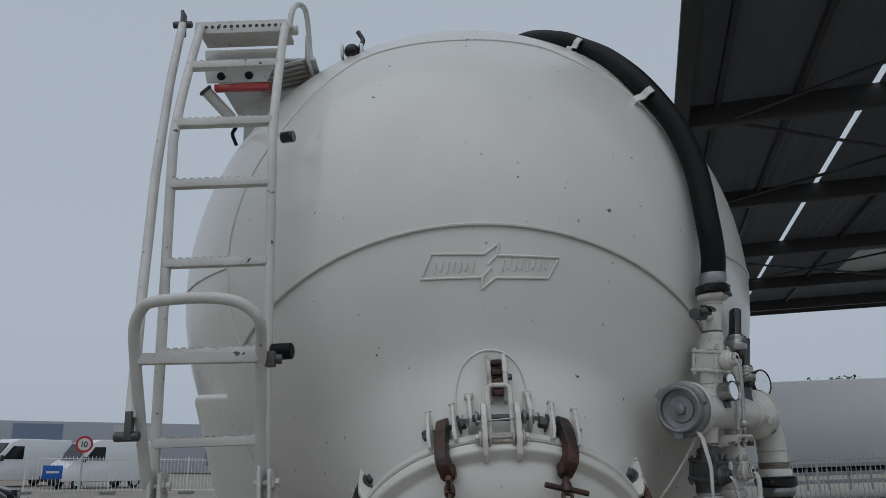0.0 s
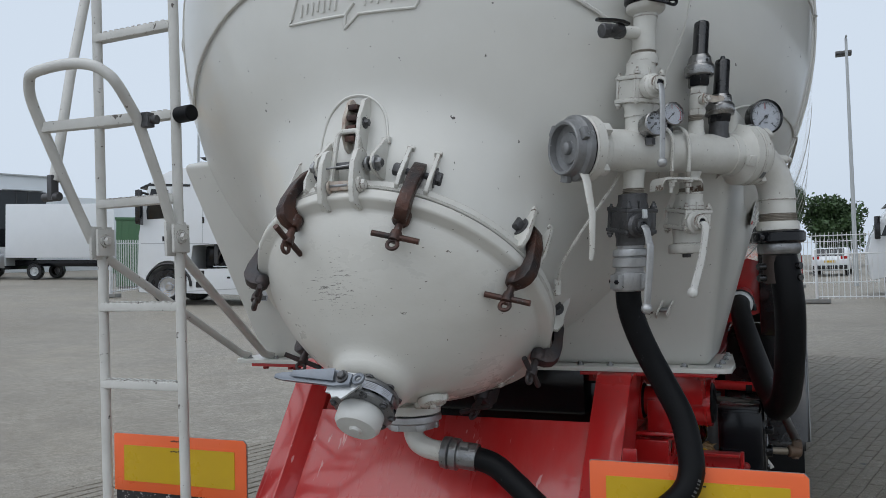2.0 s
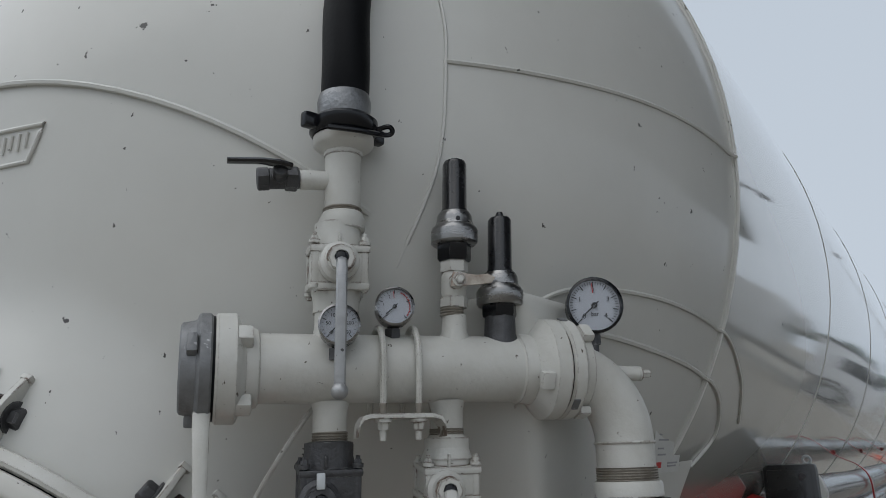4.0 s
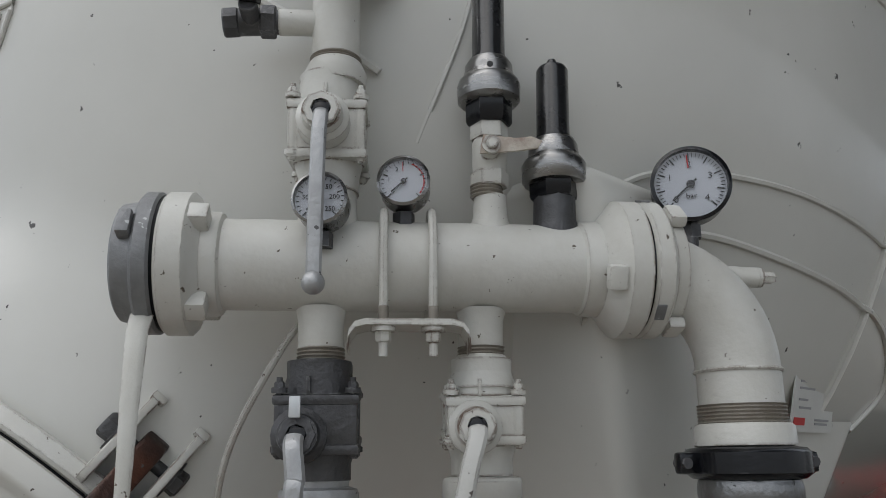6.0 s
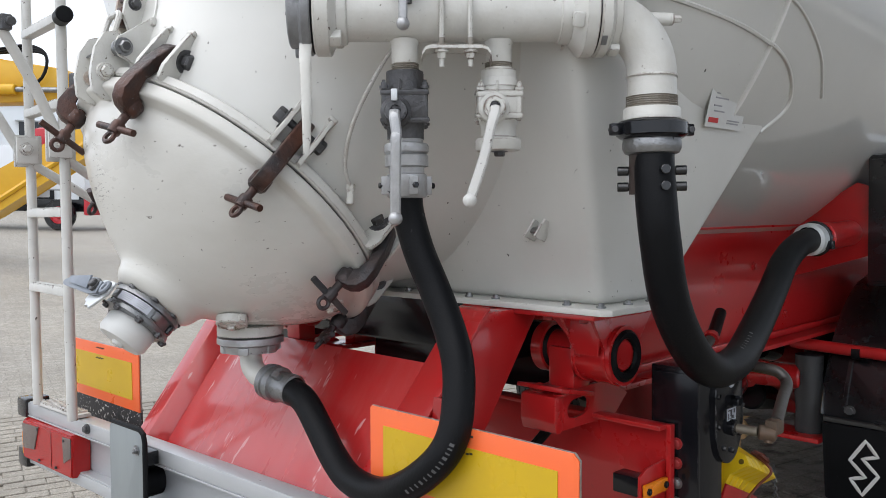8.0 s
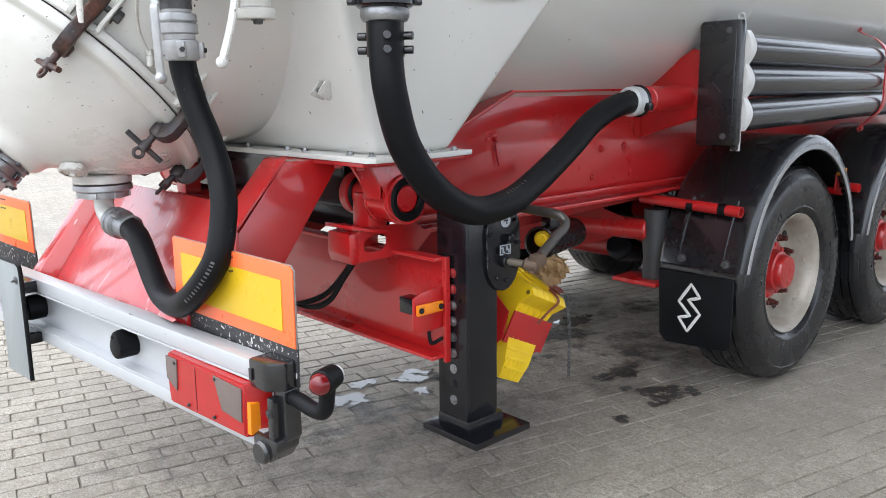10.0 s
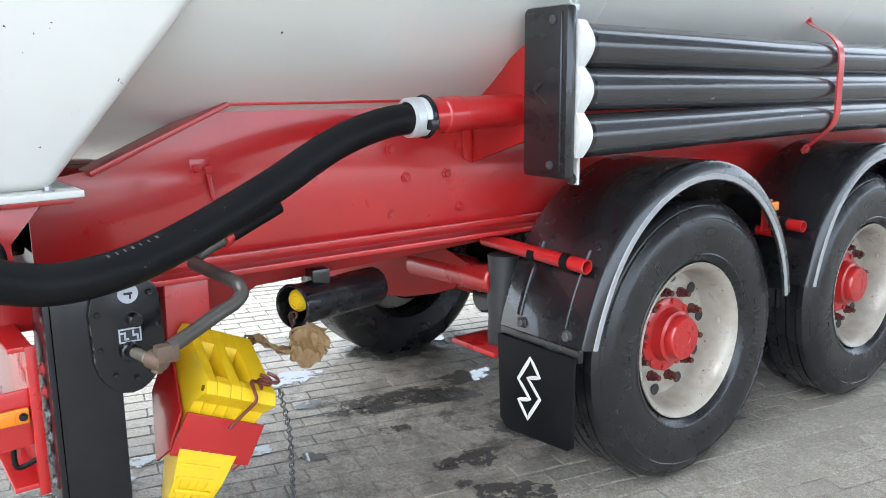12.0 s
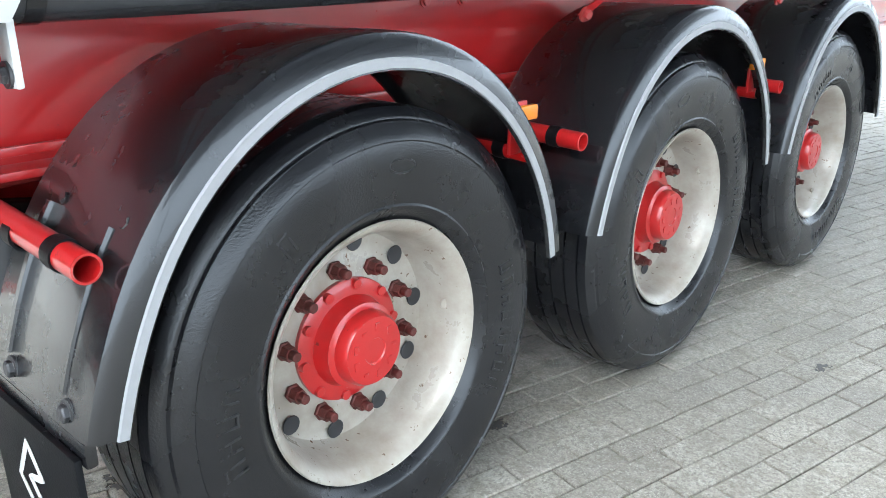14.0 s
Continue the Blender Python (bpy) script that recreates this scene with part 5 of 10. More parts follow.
def build_hoses():
    # short loop from the drop valve to the lid's outlet elbow
    h = thing("blow_hose", (0.66, 1.12, 0.82), "black rubber air hose hanging in a loop below the tank lid", "hose")
    a = spline([mp(0.0195, 1.52), mp(0.0195, 1.47), (0.722, 1.182, 1.42), (0.74, 1.19, 1.36), (0.768, 1.203, 1.29), (0.808, 1.206, 1.21), (0.843, 1.197, 1.14), (0.862, 1.18, 1.07), (0.868, 1.158, 1.0), (0.842, 1.137, 0.941), (0.754, 1.13, 0.873), (0.646, 1.14, 0.83), (0.53, 1.152, 0.829), (0.451, 1.162, 0.863), (0.37, 1.172, 0.927), (0.296, 1.18, 0.978), (0.2, 1.18, 1.0)], 8)
    part("hose", sweep(a, 0.0345, 28), RUBBER, h)
    print_on(h, a, 66, 13, Vector((0.75, -0.62, 0.1)), 0.0343)
    m = axes((0.148, 1.175, 1.004), (1, 0.1, -0.12))
    c = part("coupling", lathe([(0.034, -0.01), (0.047, -0.008), (0.049, 0.012), (0.042, 0.016), (0.048, 0.02), (0.048, 0.04), (0.04, 0.044), (0.041, 0.1), (0.035, 0.103)], m, 32), STEEL, h, "cast aluminium hose coupling")
    for k in (0.046, -0.046):
        part("clip", box((k, 0, 0.064), (0.02, 0.018, 0.026), m, 0.003), STEEL, c)
    # long sagging hose from the manifold's elbow to the pipe on the frame
    h = thing("air_hose", (1.03, 1.95, 1.0), "thick black rubber air hose sagging between manifold and frame pipe", "hose")
    b = spline([mp(0.543, 1.60), (1.113, 1.522, 1.50), (1.12, 1.53, 1.39), (1.112, 1.585, 1.25), (1.095, 1.71, 1.125), (1.065, 1.87, 1.056), (1.05, 2.02, 1.056), (1.013, 2.183, 1.094), (0.96, 2.43, 1.19), (0.915, 2.64, 1.285), (0.893, 2.81, 1.335), (0.884, 2.95, 1.350)], 8)
    part("hose", sweep(b, 0.0435, 32), RUBBER, h)
    print_on(h, b, 48, 7, Vector((0.45, -0.55, 0.7)), 0.0433)
    part("sleeve", sweep([mp(0.543, 1.578), mp(0.543, 1.487)], 0.0475, 32), SLEEVE, h, "brown-black rubber sleeve")
    for z in (1.537, 1.503):
        for k in (35, 145, 215, 325):
            q = mp(0.543, z)
            part("clamp_knob", rod(q + Vector((0.048 * math.cos(radians(k)), 0.048 * math.sin(radians(k)), 0)), q + Vector((0.072 * math.cos(radians(k)), 0.072 * math.sin(radians(k)), 0)), 0.0105, 10), PLASTIC, h)
    for p, d in ((Vector((0.886, 2.90, 1.349)), Vector((-0.03, 1, 0.03))),):
        m = axes(p, d)
        cl = part("hose_clamp", lathe([(0.045, 0), (0.057, 0.004), (0.058, 0.03), (0.053, 0.036), (0.056, 0.04), (0.056, 0.058), (0.04, 0.06)], m, 32), GALV, h, "grey metal hose clamp")
        part("clamp_strap", torus(p + d.normalized() * 0.062, d, 0.055, 0.009, 28, 8), BLACKMETAL, cl)
        part("clamp_screw", box((0.058, 0.02, 0.05), (0.025, 0.03, 0.03), m, 0.004), BLACKMETAL, cl)
    # hose running up over the tank
    h = thing("top_hose", tuple(mp(0.024, 2.4)), "black rubber hose climbing over the tank's shoulder", "hose")
    c = spline([mp(0.034, 2.30), mp(0.035, 2.38), (0.818, 1.105, 2.50), (0.815, 1.145, 2.70), (0.785, 1.185, 2.87), (0.735, 1.23, 3.01), (0.672, 1.30, 3.155), (0.60, 1.42, 3.31), (0.515, 1.52, 3.42), (0.44, 1.60, 3.50), (0.33, 1.80, 3.62), (0.24, 2.05, 3.69), (0.18, 2.3, 3.72)], 8)
    part("hose", sweep(c, 0.041, 28), RUBBER, h)
    for k in (42, 63):
        q, t = Vector(c[k]), (Vector(c[k + 1]) - Vector(c[k - 1])).normalized()
        d = (q - TANKC).normalized()
        v = Vector((-0.25, -1, -0.3))
        v = (v - t * v.dot(t) - d * v.dot(d)).normalized()
        foot = TANKC + (q + v * 0.075 - TANKC).normalized() * (TANKR - 0.004)
        way = spline([foot, foot.lerp(q + v * 0.05, 0.45) + v * 0.008, q + v * 0.05 - d * 0.012, q + v * 0.047 + d * 0.014, q + v * 0.038 + d * 0.032], 4)
        bm = bmesh.new()
        rows = [[bm.verts.new(p + t * a + v * b) for a, b in ((-0.016, 0), (0.016, 0), (0.016, 0.006), (-0.016, 0.006))] for p in way]
        for p0, p1 in zip(rows, rows[1:]):
            for e in range(4):
                bm.faces.new((p0[e], p0[(e + 1) % 4], p1[(e + 1) % 4], p1[e]))
        bm.faces.new(rows[0])
        bm.faces.new(rows[-1][::-1])
        bmesh.ops.recalc_face_normals(bm, faces=bm.faces[:])
        part("holder", bm, WHITE, h, "white steel hose holder")
    # thin line beside the manifold
    t = thing("air_line", (0.5, 1.17, 1.5), "thin white air tube with a small fitting on the tank", "air tube")
    part("tube", sweep(spline([mp(0.0, 1.81, -0.04), mp(-0.03, 1.77, -0.03), (0.613, 1.114, 1.66), (0.546, 1.137, 1.57), (0.517, 1.174, 1.51)], 6), 0.0046, 8), WHITE, t)
    part("fitting", join(rod((0.517, 1.172, 1.475), (0.517, 1.174, 1.508), 0.0095, 10), rod((0.517, 1.174, 1.505), (0.517, 1.174, 1.522), 0.011, 6), rod((0.517, 1.172, 1.483), (0.48, 1.20, 1.483), 0.010, 10)), WHITE, t)


SLEEVE = material("brown_rubber", (0.05, 0.035, 0.03), 0.55, 0, (0.025, 0.022, 0.02), 0.6, 12, 0.2, 120)
build_hoses()

# ---- ladder and catwalk ----
LAD = thing("rear_ladder", (-0.82, 0.95, 0.8), "white steel tube ladder with folded safety bow behind the tank", "ladder")


def build_ladder():
    def ly(z):
        return 0.935 if z < 2.8 else 0.935 + 0.33 * ((z - 2.8) / 0.62) ** 1.15
    stile = [0.80, 1.4, 2.0, 2.6, 2.8, 2.9, 3.0, 3.1, 3.2, 3.3, 3.42]
    for x in (-0.988, -0.655):
        part("stile", sweep([(x - 0.035 * max(0, z - 2.8) / 0.6, ly(z), z) for z in stile] + [(x - 0.037, 1.36, 3.47)], 0.0162, 16), LADDER, LAD)
    for z in (1.215, 1.47, 1.815, 2.085, 2.375, 2.645, 2.875, 3.175):
        y = ly(z)
        part("rung", box((-0.8275 - 0.035 * max(0, z - 2.8) / 0.6, y, z), (0.335, 0.034, 0.028), None, 0.004), LADDER, LAD)
        for k in range(12):
            part("grip_tooth", box((-0.965 + 0.025 * k - 0.035 * max(0, z - 2.8) / 0.6, y, z + 0.0155), (0.012, 0.028, 0.005), None, 0.001), LADDER, LAD)
    # folding bow, hinged on the stiles
    bow = [(-0.994, 0.90, 1.69), (-0.985, 0.80, 1.86), (-0.975, 0.70, 2.04), (-0.965, 0.655, 2.12), (-0.94, 0.63, 2.165), (-0.90, 0.615, 2.185), (-0.77, 0.608, 2.19), (-0.68, 0.615, 2.18), (-0.635, 0.635, 2.155), (-0.615, 0.66, 2.12), (-0.63, 0.745, 2.04), (-0.65, 0.85, 1.86), (-0.666, 0.93, 1.69)]
    part("safety_bow", sweep(bow[:3] + spline(bow[2:11], 4)[1:] + bow[11:], 0.0162, 16), LADDER, LAD)
    part("bow_rung", box((0, 0, 0), (0.335, 0.03, 0.032), pose(-0.803, 0.725, 2.04, 0, 0, 7), 0.004), LADDER, LAD)
    for x, fx, fy in ((-0.982, -0.95, 1.63), (-0.66, -0.835, 1.63)):
        part("bow_hinge", join(box((x, 0.925, 1.685), (0.012, 0.09, 0.11), None, 0.004), box((x + 0.03, 0.915, 1.685), (0.012, 0.07, 0.09), None, 0.004), bolt((x + 0.04, 0.91, 1.69), (1, 0, 0), 0.014, 0.016), rod((x - 0.02, 0.91, 1.69), (x + 0.05, 0.91, 1.69), 0.009)), LADDER, LAD)
        part("strut", sweep([(x, 0.94, 1.64), (fx, fy - 0.03, 1.242), (fx + 0.01, fy + 0.01, 1.228)], 0.0155, 14), LADDER, LAD)
    part("side_rail", sweep([(-1.0, 0.76, 1.88), (-1.03, 0.86, 2.25), (-1.065, 1.0, 2.7), (-1.10, 1.18, 3.15), (-1.12, 1.33, 3.48)], 0.016, 12), LADDER, LAD)
    part("rail_joint", join(box((-1.0, 0.755, 1.86), (0.02, 0.03, 0.08), None, 0.004), rod((-1.04, 0.755, 1.83), (-0.97, 0.755, 1.83), 0.014)), DARKSTEEL, LAD)
    part("rubber_stop", rod((-0.64, 0.93, 2.08), (-0.575, 0.92, 2.08), 0.026, 20), RUBBER, LAD, "black rubber stop")
    part("stop_arm", rod((-0.66, 0.94, 2.08), (-0.635, 0.93, 2.08), 0.012), LADDER, LAD)
    part("latch", join(rod((-0.63, 0.765, 2.035), (-0.575, 0.77, 2.035), 0.014), box((-0.612, 0.762, 2.035), (0.04, 0.03, 0.045), None, 0.004)), DARKSTEEL, LAD)
    part("upper_stop", rod((-0.645, 1.03, 2.84), (-0.60, 1.02, 2.84), 0.02, 16), PLASTIC, LAD)


build_ladder()


def build_catwalk():
    cw = thing("catwalk", (-0.83, 1.6, 3.5), "white folded-steel catwalk along the tank top with punched tread", "catwalk")
    part("step_tread", box((-0.87, 1.36, 3.445), (0.36, 0.17, 0.022), None, 0.004), LADDER, cw)
    part("step_lip", box((-0.87, 1.275, 3.425), (0.36, 0.008, 0.05), None, 0.002), LADDER, cw)
    for k in range(14):
        # black discs on the closed lip paint the shade in the punched holes
        part("punched_hole", rod((-1.03 + 0.025 * k, 1.2702, 3.428), (-1.03 + 0.025 * k, 1.2745, 3.428), 0.0075, 10), INK, cw)
    part("end_panel", back_plate([(-1.06, 3.335), (-0.78, 3.335), (-0.74, 3.44), (-1.07, 3.44)], 1.47, 1.478), LADDER, cw)
    part("lower_panel", back_plate([(-1.05, 3.28), (-0.80, 3.275), (-0.78, 3.333), (-1.06, 3.333)], 1.452, 1.46), LADDER, cw)
    for x in (-0.99, -0.875):
        part("rubber_plug", rod((x, 1.44, 3.305), (x, 1.455, 3.305), 0.016, 14), RUBBER, cw)
    part("red_bar", box((-0.905, 1.47, 3.262), (0.23, 0.03, 0.026)), RED, cw)
    part("walkway", box((-0.84, 4.6, 3.40), (0.46, 6.2, 0.012), None, 0.002), GALV, cw)
    for k in range(22):
        part("tread_tooth", sweep([(-0.90, 1.5 + 0.04 * k, 3.385), (-0.86, 1.5 + 0.04 * k, 3.365), (-0.80, 1.5 + 0.04 * k, 3.365), (-0.74, 1.5 + 0.04 * k, 3.372), (-0.66, 1.5 + 0.04 * k, 3.39)], 0.009, 6), LADDER, cw)
    part("side_panel", side_plate([(1.42, 3.36), (7.5, 3.36), (7.5, 3.48), (1.42, 3.46)], -0.64, -0.632), LADDER, cw)
    part("support", back_plate([(-0.93, 3.03), (-0.80, 3.0), (-0.66, 3.2), (-0.66, 3.34), (-0.93, 3.25)], 1.60, 1.615), LADDER, cw)
    part("grab_bow", sweep(spline([(-0.70, 1.38, 3.45), (-0.69, 1.40, 3.57), (-0.672, 1.46, 3.635), (-0.655, 1.53, 3.63), (-0.65, 1.6, 3.48), (-0.645, 1.65, 3.3)], 5), 0.012, 10), LADDER, cw)
    part("grab_knob", rod((-0.70, 1.37, 3.46), (-0.66, 1.37, 3.46), 0.02, 12), LADDER, cw)
    part("pipe", rod((-1.065, 1.49, 3.265), (-0.97, 1.56, 3.165), 0.024), LADDER, cw)
    part("pipe_rim", torus((-1.065, 1.49, 3.265), (0.6, 0.45, -0.65), 0.022, 0.008), DARKSTEEL, cw)
    part("strap", sweep(spline([(-0.965, 1.56, 3.16), (-0.955, 1.57, 3.13), (-0.968, 1.57, 3.10), (-0.95, 1.57, 3.05)], 5), 0.008, 6), RUBBER, cw)
    part("rail_plate", box((-1.12, 1.34, 3.49), (0.012, 0.05, 0.1), None, 0.004), DARKSTEEL, cw)
    part("rail_pin", rod((-1.16, 1.34, 3.485), (-1.085, 1.34, 3.485), 0.014, 12), DARKSTEEL, cw)
    part("knob", rod((-1.045, 1.37, 3.485), (-0.985, 1.40, 3.475), 0.013, 12), DARKSTEEL, cw)
    tv = thing("top_valve", (-0.45, 1.3, 3.3), "small black lever valve on the tank's top", "valve")
    z = 3.382
    part("valve_ball", lathe([(0.032 * math.sin(radians(a)), -0.032 * math.cos(radians(a))) for a in range(0, 181, 20)], Matrix.Translation((-0.445, 1.42, z)), 16), BLACKMETAL, tv)
    for x in (-0.485, -0.405):
        part("valve_ear", box((x, 1.42, z), (0.012, 0.04, 0.055), None, 0.003), GALV, tv)
    part("valve_neck", rod((-0.445, 1.47, 3.25), (-0.445, 1.42, z - 0.02), 0.02), GALV, tv)
    part("valve_lever", sweep(spline([(-0.415, 1.42, z + 0.01), (-0.40, 1.42, z + 0.05), (-0.42, 1.42, z + 0.09)], 4), 0.010, 8), PLASTIC, tv)


build_catwalk()

# ---- red trailer frame ----
frame_red = thing("trailer_frame", (LX, 3.5, 0.9), "glossy red painted steel trailer frame with deep side rails", "trailer frame")


def mirror(x):
    return 2 * LX - x


def build_frame():
    rail = [(1.95, 0.94), (9.5, 0.945), (9.5, 1.40), (2.45, 1.392), (2.10, 1.235), (1.95, 1.215)]
    for x0 in (0.635, mirror(0.645)):
        s = 1 if x0 > 0 else -1
        part("side_rail", side_plate(rail, x0, x0 + 0.01, 0.002), RED, frame_red)
        part("top_flange", box((x0 + 0.005 - s * 0.01, 5.97, 1.397), (0.11, 7.06, 0.014), None, 0.003), RED, frame_red)
        sl = box((0, 0, 0), (0.11, 0.40, 0.014), None, 0.003)
        sl.transform(Matrix.Translation((x0 + 0.005, 2.27, 1.312)) @ Matrix.Rotation(math.atan2(0.157, 0.35), 4, "X"))
        part("sloped_flange", sl, RED, frame_red)
        part("bottom_flange", box((x0 + 0.01 * s, 5.7, 0.937), (0.14, 7.6, 0.016), None, 0.003), RED, frame_red)
        part("lower_lip", box((x0 + 0.045 * s, 5.7, 0.975), (0.012, 7.6, 0.018), None, 0.003), RED, frame_red)
        part("lower_web", side_plate([(2.05, 0.60), (2.12, 0.60), (2.55, 0.86), (3.9, 0.90), (3.9, 0.935), (2.05, 0.935)], x0 - 0.06 * s, x0 - 0.06 * s + 0.008), UNDERRED, frame_red)
        for y, z in ((3.0, 1.243), (3.06, 1.15), (3.225, 1.152), (3.28, 1.033), (3.005, 1.033), (3.275, 1.246), (4.6, 1.2), (4.75, 1.2)):
            part("rivet", bolt((x0 + (0.012 if s > 0 else -0.002), y, z), (s, 0, 0), 0.0125, 0.009), RED, frame_red)
    part("small_bracket", join(box((0.64, 2.383, 1.216), (0.016, 0.062, 0.072), None, 0.007), bolt((0.648, 2.368, 1.222), (1, 0, 0), 0.010, 0.008), rod((0.645, 2.397, 1.222), (0.668, 2.397, 1.222), 0.011), side_plate([(2.39, 1.21), (2.405, 1.20), (2.415, 1.14), (2.412, 1.12), (2.40, 1.15)], 0.655, 0.663, 0.002)), RED, frame_red)
    # pipe along the frame that the air hose plugs on
    part("frame_pipe", rod((0.884, 2.965, 1.351), (0.862, 3.6, 1.373), 0.05, 28), RED, frame_red)
    part("pipe_collar", rod((0.8825, 3.02, 1.353), (0.879, 3.1, 1.356), 0.054, 28), RED, frame_red)
    part("pipe_gusset", side_plate([(3.295, 1.20), (3.332, 1.18), (3.332, 1.31), (3.285, 1.31)], 0.645, 0.655), RED, frame_red)
    part("outrigger", back_plate([(0.64, 1.18), (1.02, 1.30), (1.02, 1.52), (0.90, 1.56), (0.64, 1.40)], 3.334, 3.348), RED, frame_red)
    # rear: sloped plate between two slanting beams
    m = axes((LX, 1.265, 0.885), (0, -0.81, 0.59), (1, 0, 0))
    part("chute_plate", box((0, 0, 0), (1.10, 0.458, 0.008), m, 0.002), CHUTE, frame_red)
    fold = prism([(-0.55, -0.02), (-0.55, 0.052), (-0.478, 0.052), (-0.432, 0.004), (-0.432, -0.02)], 0.66, Matrix(((1, 0, 0, 0), (0, -0.81, 0.59, 1.115), (0, 0.59, 0.81, 0.68), (0, 0, 0, 1))), 0.004)
    part("side_fold", fold, CHUTE, frame_red)
    for s in (1,):
        x = LX + s * 0.548
        part("slanting_beam", side_plate([(1.50, 1.20), (1.71, 1.20), (1.37, 0.74), (1.16, 0.74), (1.16, 0.795)], x - 0.045, x + 0.05, 0.006), RED, frame_red)
        part("beam_edge", side_plate([(1.49, 1.205), (1.51, 1.212), (1.14, 0.80), (1.12, 0.785)], x - 0.055, x + 0.055, 0.003), RED, frame_red)
        part("side_wing", back_plate([(x + s * 0.03, 0.80), (x + s * 0.06, 1.02), (x + s * 0.10, 1.02), (x + s * 0.10, 0.80)], 1.30, 1.31), RED, frame_red)
    for xa, xb in ((-0.90, -0.44), (0.46, 0.90)):
        part("bearing_flange", box(((xa + xb) / 2, 1.80, 1.196), (xb - xa, 0.40, 0.013), None, 0.003), RED, frame_red)
        for k in range(4):
            part("flange_nut", bolt((xa + 0.05 + (xb - xa - 0.1) * k / 3, 1.63, 1.191), (0, 0, -1), 0.013, 0.014), REDBOLT, frame_red)
    # black box added to stand for the shaded hollow behind the hinges
    part("shade_box", box((-0.18, 1.93, 1.095), (1.16, 0.09, 0.195), None, 0.012), BLACKMETAL, frame_red)
    # tipping hinge: sleeves with rubber bushes, and a lower arm with a slot
    for s in (-1, 1):
        pin = (1.795, 1.078)
        for x0, x1, r in ((0.745, 0.862, 0.078), (0.60, 0.635, 0.07))[:2 if s > 0 else 1]:
            a, b = LX + s * (x0 - LX), LX + s * (x1 - LX)
            part("bush_sleeve", pipe((a, *pin), (b, *pin), r, 0.012, 32), RED, frame_red)
            part("rubber_bush", lathe([(r * 0.55, -0.012), (r * 0.84, -0.012), (r * 0.88, 0.002), (r * 0.78, 0.008), (r * 0.6, 0.004), (r * 0.55, -0.004)], axes((b, *pin), (s, 0, 0)), 32), RUBBER, frame_red)
            part("bush_core", rod((a, *pin), (b - s * 0.003, *pin), r * 0.55, 24), RED, frame_red)
        xx = LX + s * 0.645
        part("pin_sleeve", rod((LX + s * 0.585, *pin), (LX + s * 0.70, *pin), 0.05, 28), RED, frame_red)
        part("pin_block", box((xx, 1.775, 1.035), (0.085, 0.075, 0.11), None, 0.008), RED, frame_red)
        ring = [(pin[0] + 0.082 * math.cos(radians(a)), pin[1] + 0.082 * math.sin(radians(a))) for a in range(20, -201, -20)]
        for dx in (-0.035, 0.06):
            part("hanger_web", side_plate([(1.66, 1.19), (1.95, 1.19)] + ring, LX + s * (0.735 + dx) - 0.005, LX + s * (0.735 + dx) + 0.005), RED, frame_red)
        part("hanger_front", back_plate([(LX + s * 0.625, 1.19), (LX + s * 0.80, 1.19), (LX + s * 0.79, 1.085), (LX + s * 0.72, 1.085), (LX + s * 0.70, 1.13)], 1.70, 1.708), RED, frame_red)
        part("bolt_plate", box((0, 0, 0), (0.15, 0.15, 0.012), pose(xx - s * 0.015, 1.735, 0.975, -12, 0, 0), 0.003), RED, frame_red)
        for dx in (-0.035, 0.04):
            part("plate_bolt", bolt((xx + s * dx - s * 0.01, 1.70, 0.976), (0, -0.2, 1), 0.014, 0.014), RED, frame_red)
        part("arm_front", join(side_plate([(1.666, 0.968), (1.70, 0.972), (1.70, 0.880), (1.688, 0.868), (1.672, 0.872), (1.664, 0.90)], xx - 0.08, xx + 0.036, 0.004), side_plate([(1.69, 0.97), (1.86, 0.985), (1.86, 0.90), (1.69, 0.885)], xx - 0.08, xx - 0.07, 0.002)), RED, frame_red)
        # arm web with its oval hole
        hole, rim_ = [], []
        for a in range(0, 360, 18):
            c, d = math.cos(radians(a)), math.sin(radians(a))
            hole.append((1.768 + 0.048 * abs(c) ** 0.7 * (1 if c >= 0 else -1), 0.927 + 0.026 * abs(d) ** 0.8 * (1 if d >= 0 else -1) + 0.004 * c))
            k = min((0.235 if c > 0 else 0.085) / max(abs(c), 1e-6), (0.05 if d > 0 else 0.055) / max(abs(d), 1e-6))
            rim_.append((1.768 + k * c, 0.93 + k * d))
        bm = bmesh.new()
        rows = [[bm.verts.new((LX + s * (xo - LX), y, z)) for y, z in pts] for xo, pts in ((0.722, hole), (0.73, hole), (0.73, rim_), (0.722, rim_))]
        n = len(hole)
        for q in range(4):
            for k in range(n):
                bm.faces.new((rows[q][k], rows[q][(k + 1) % n], rows[(q + 1) % 4][(k + 1) % n], rows[(q + 1) % 4][k]))
        part("hinge_arm", bm, RED, frame_red)
    # cross plate that carries the support legs
    part("cross_plate", back_plate([(-0.84, 0.575), (0.94, 0.575), (0.94, 0.895), (-0.84, 0.895)], 1.87, 1.88), RED, frame_red)
    part("cross_lip", box((LX, 1.845, 0.58), (1.78, 0.06, 0.012), None, 0.003), RED, frame_red)
    part("cross_top_lip", box((LX, 1.855, 0.893), (1.78, 0.05, 0.012), None, 0.003), RED, frame_red)
    part("edge_flange", box((0.945, 1.873, 0.73), (0.014, 0.022, 0.34), None, 0.003), RED, frame_red)
    part("marker_plate", side_plate([(1.745, 0.685), (1.757, 0.67), (1.885, 0.675), (1.885, 0.805), (1.78, 0.80), (1.748, 0.785)], 0.926, 0.934), RED, frame_red)
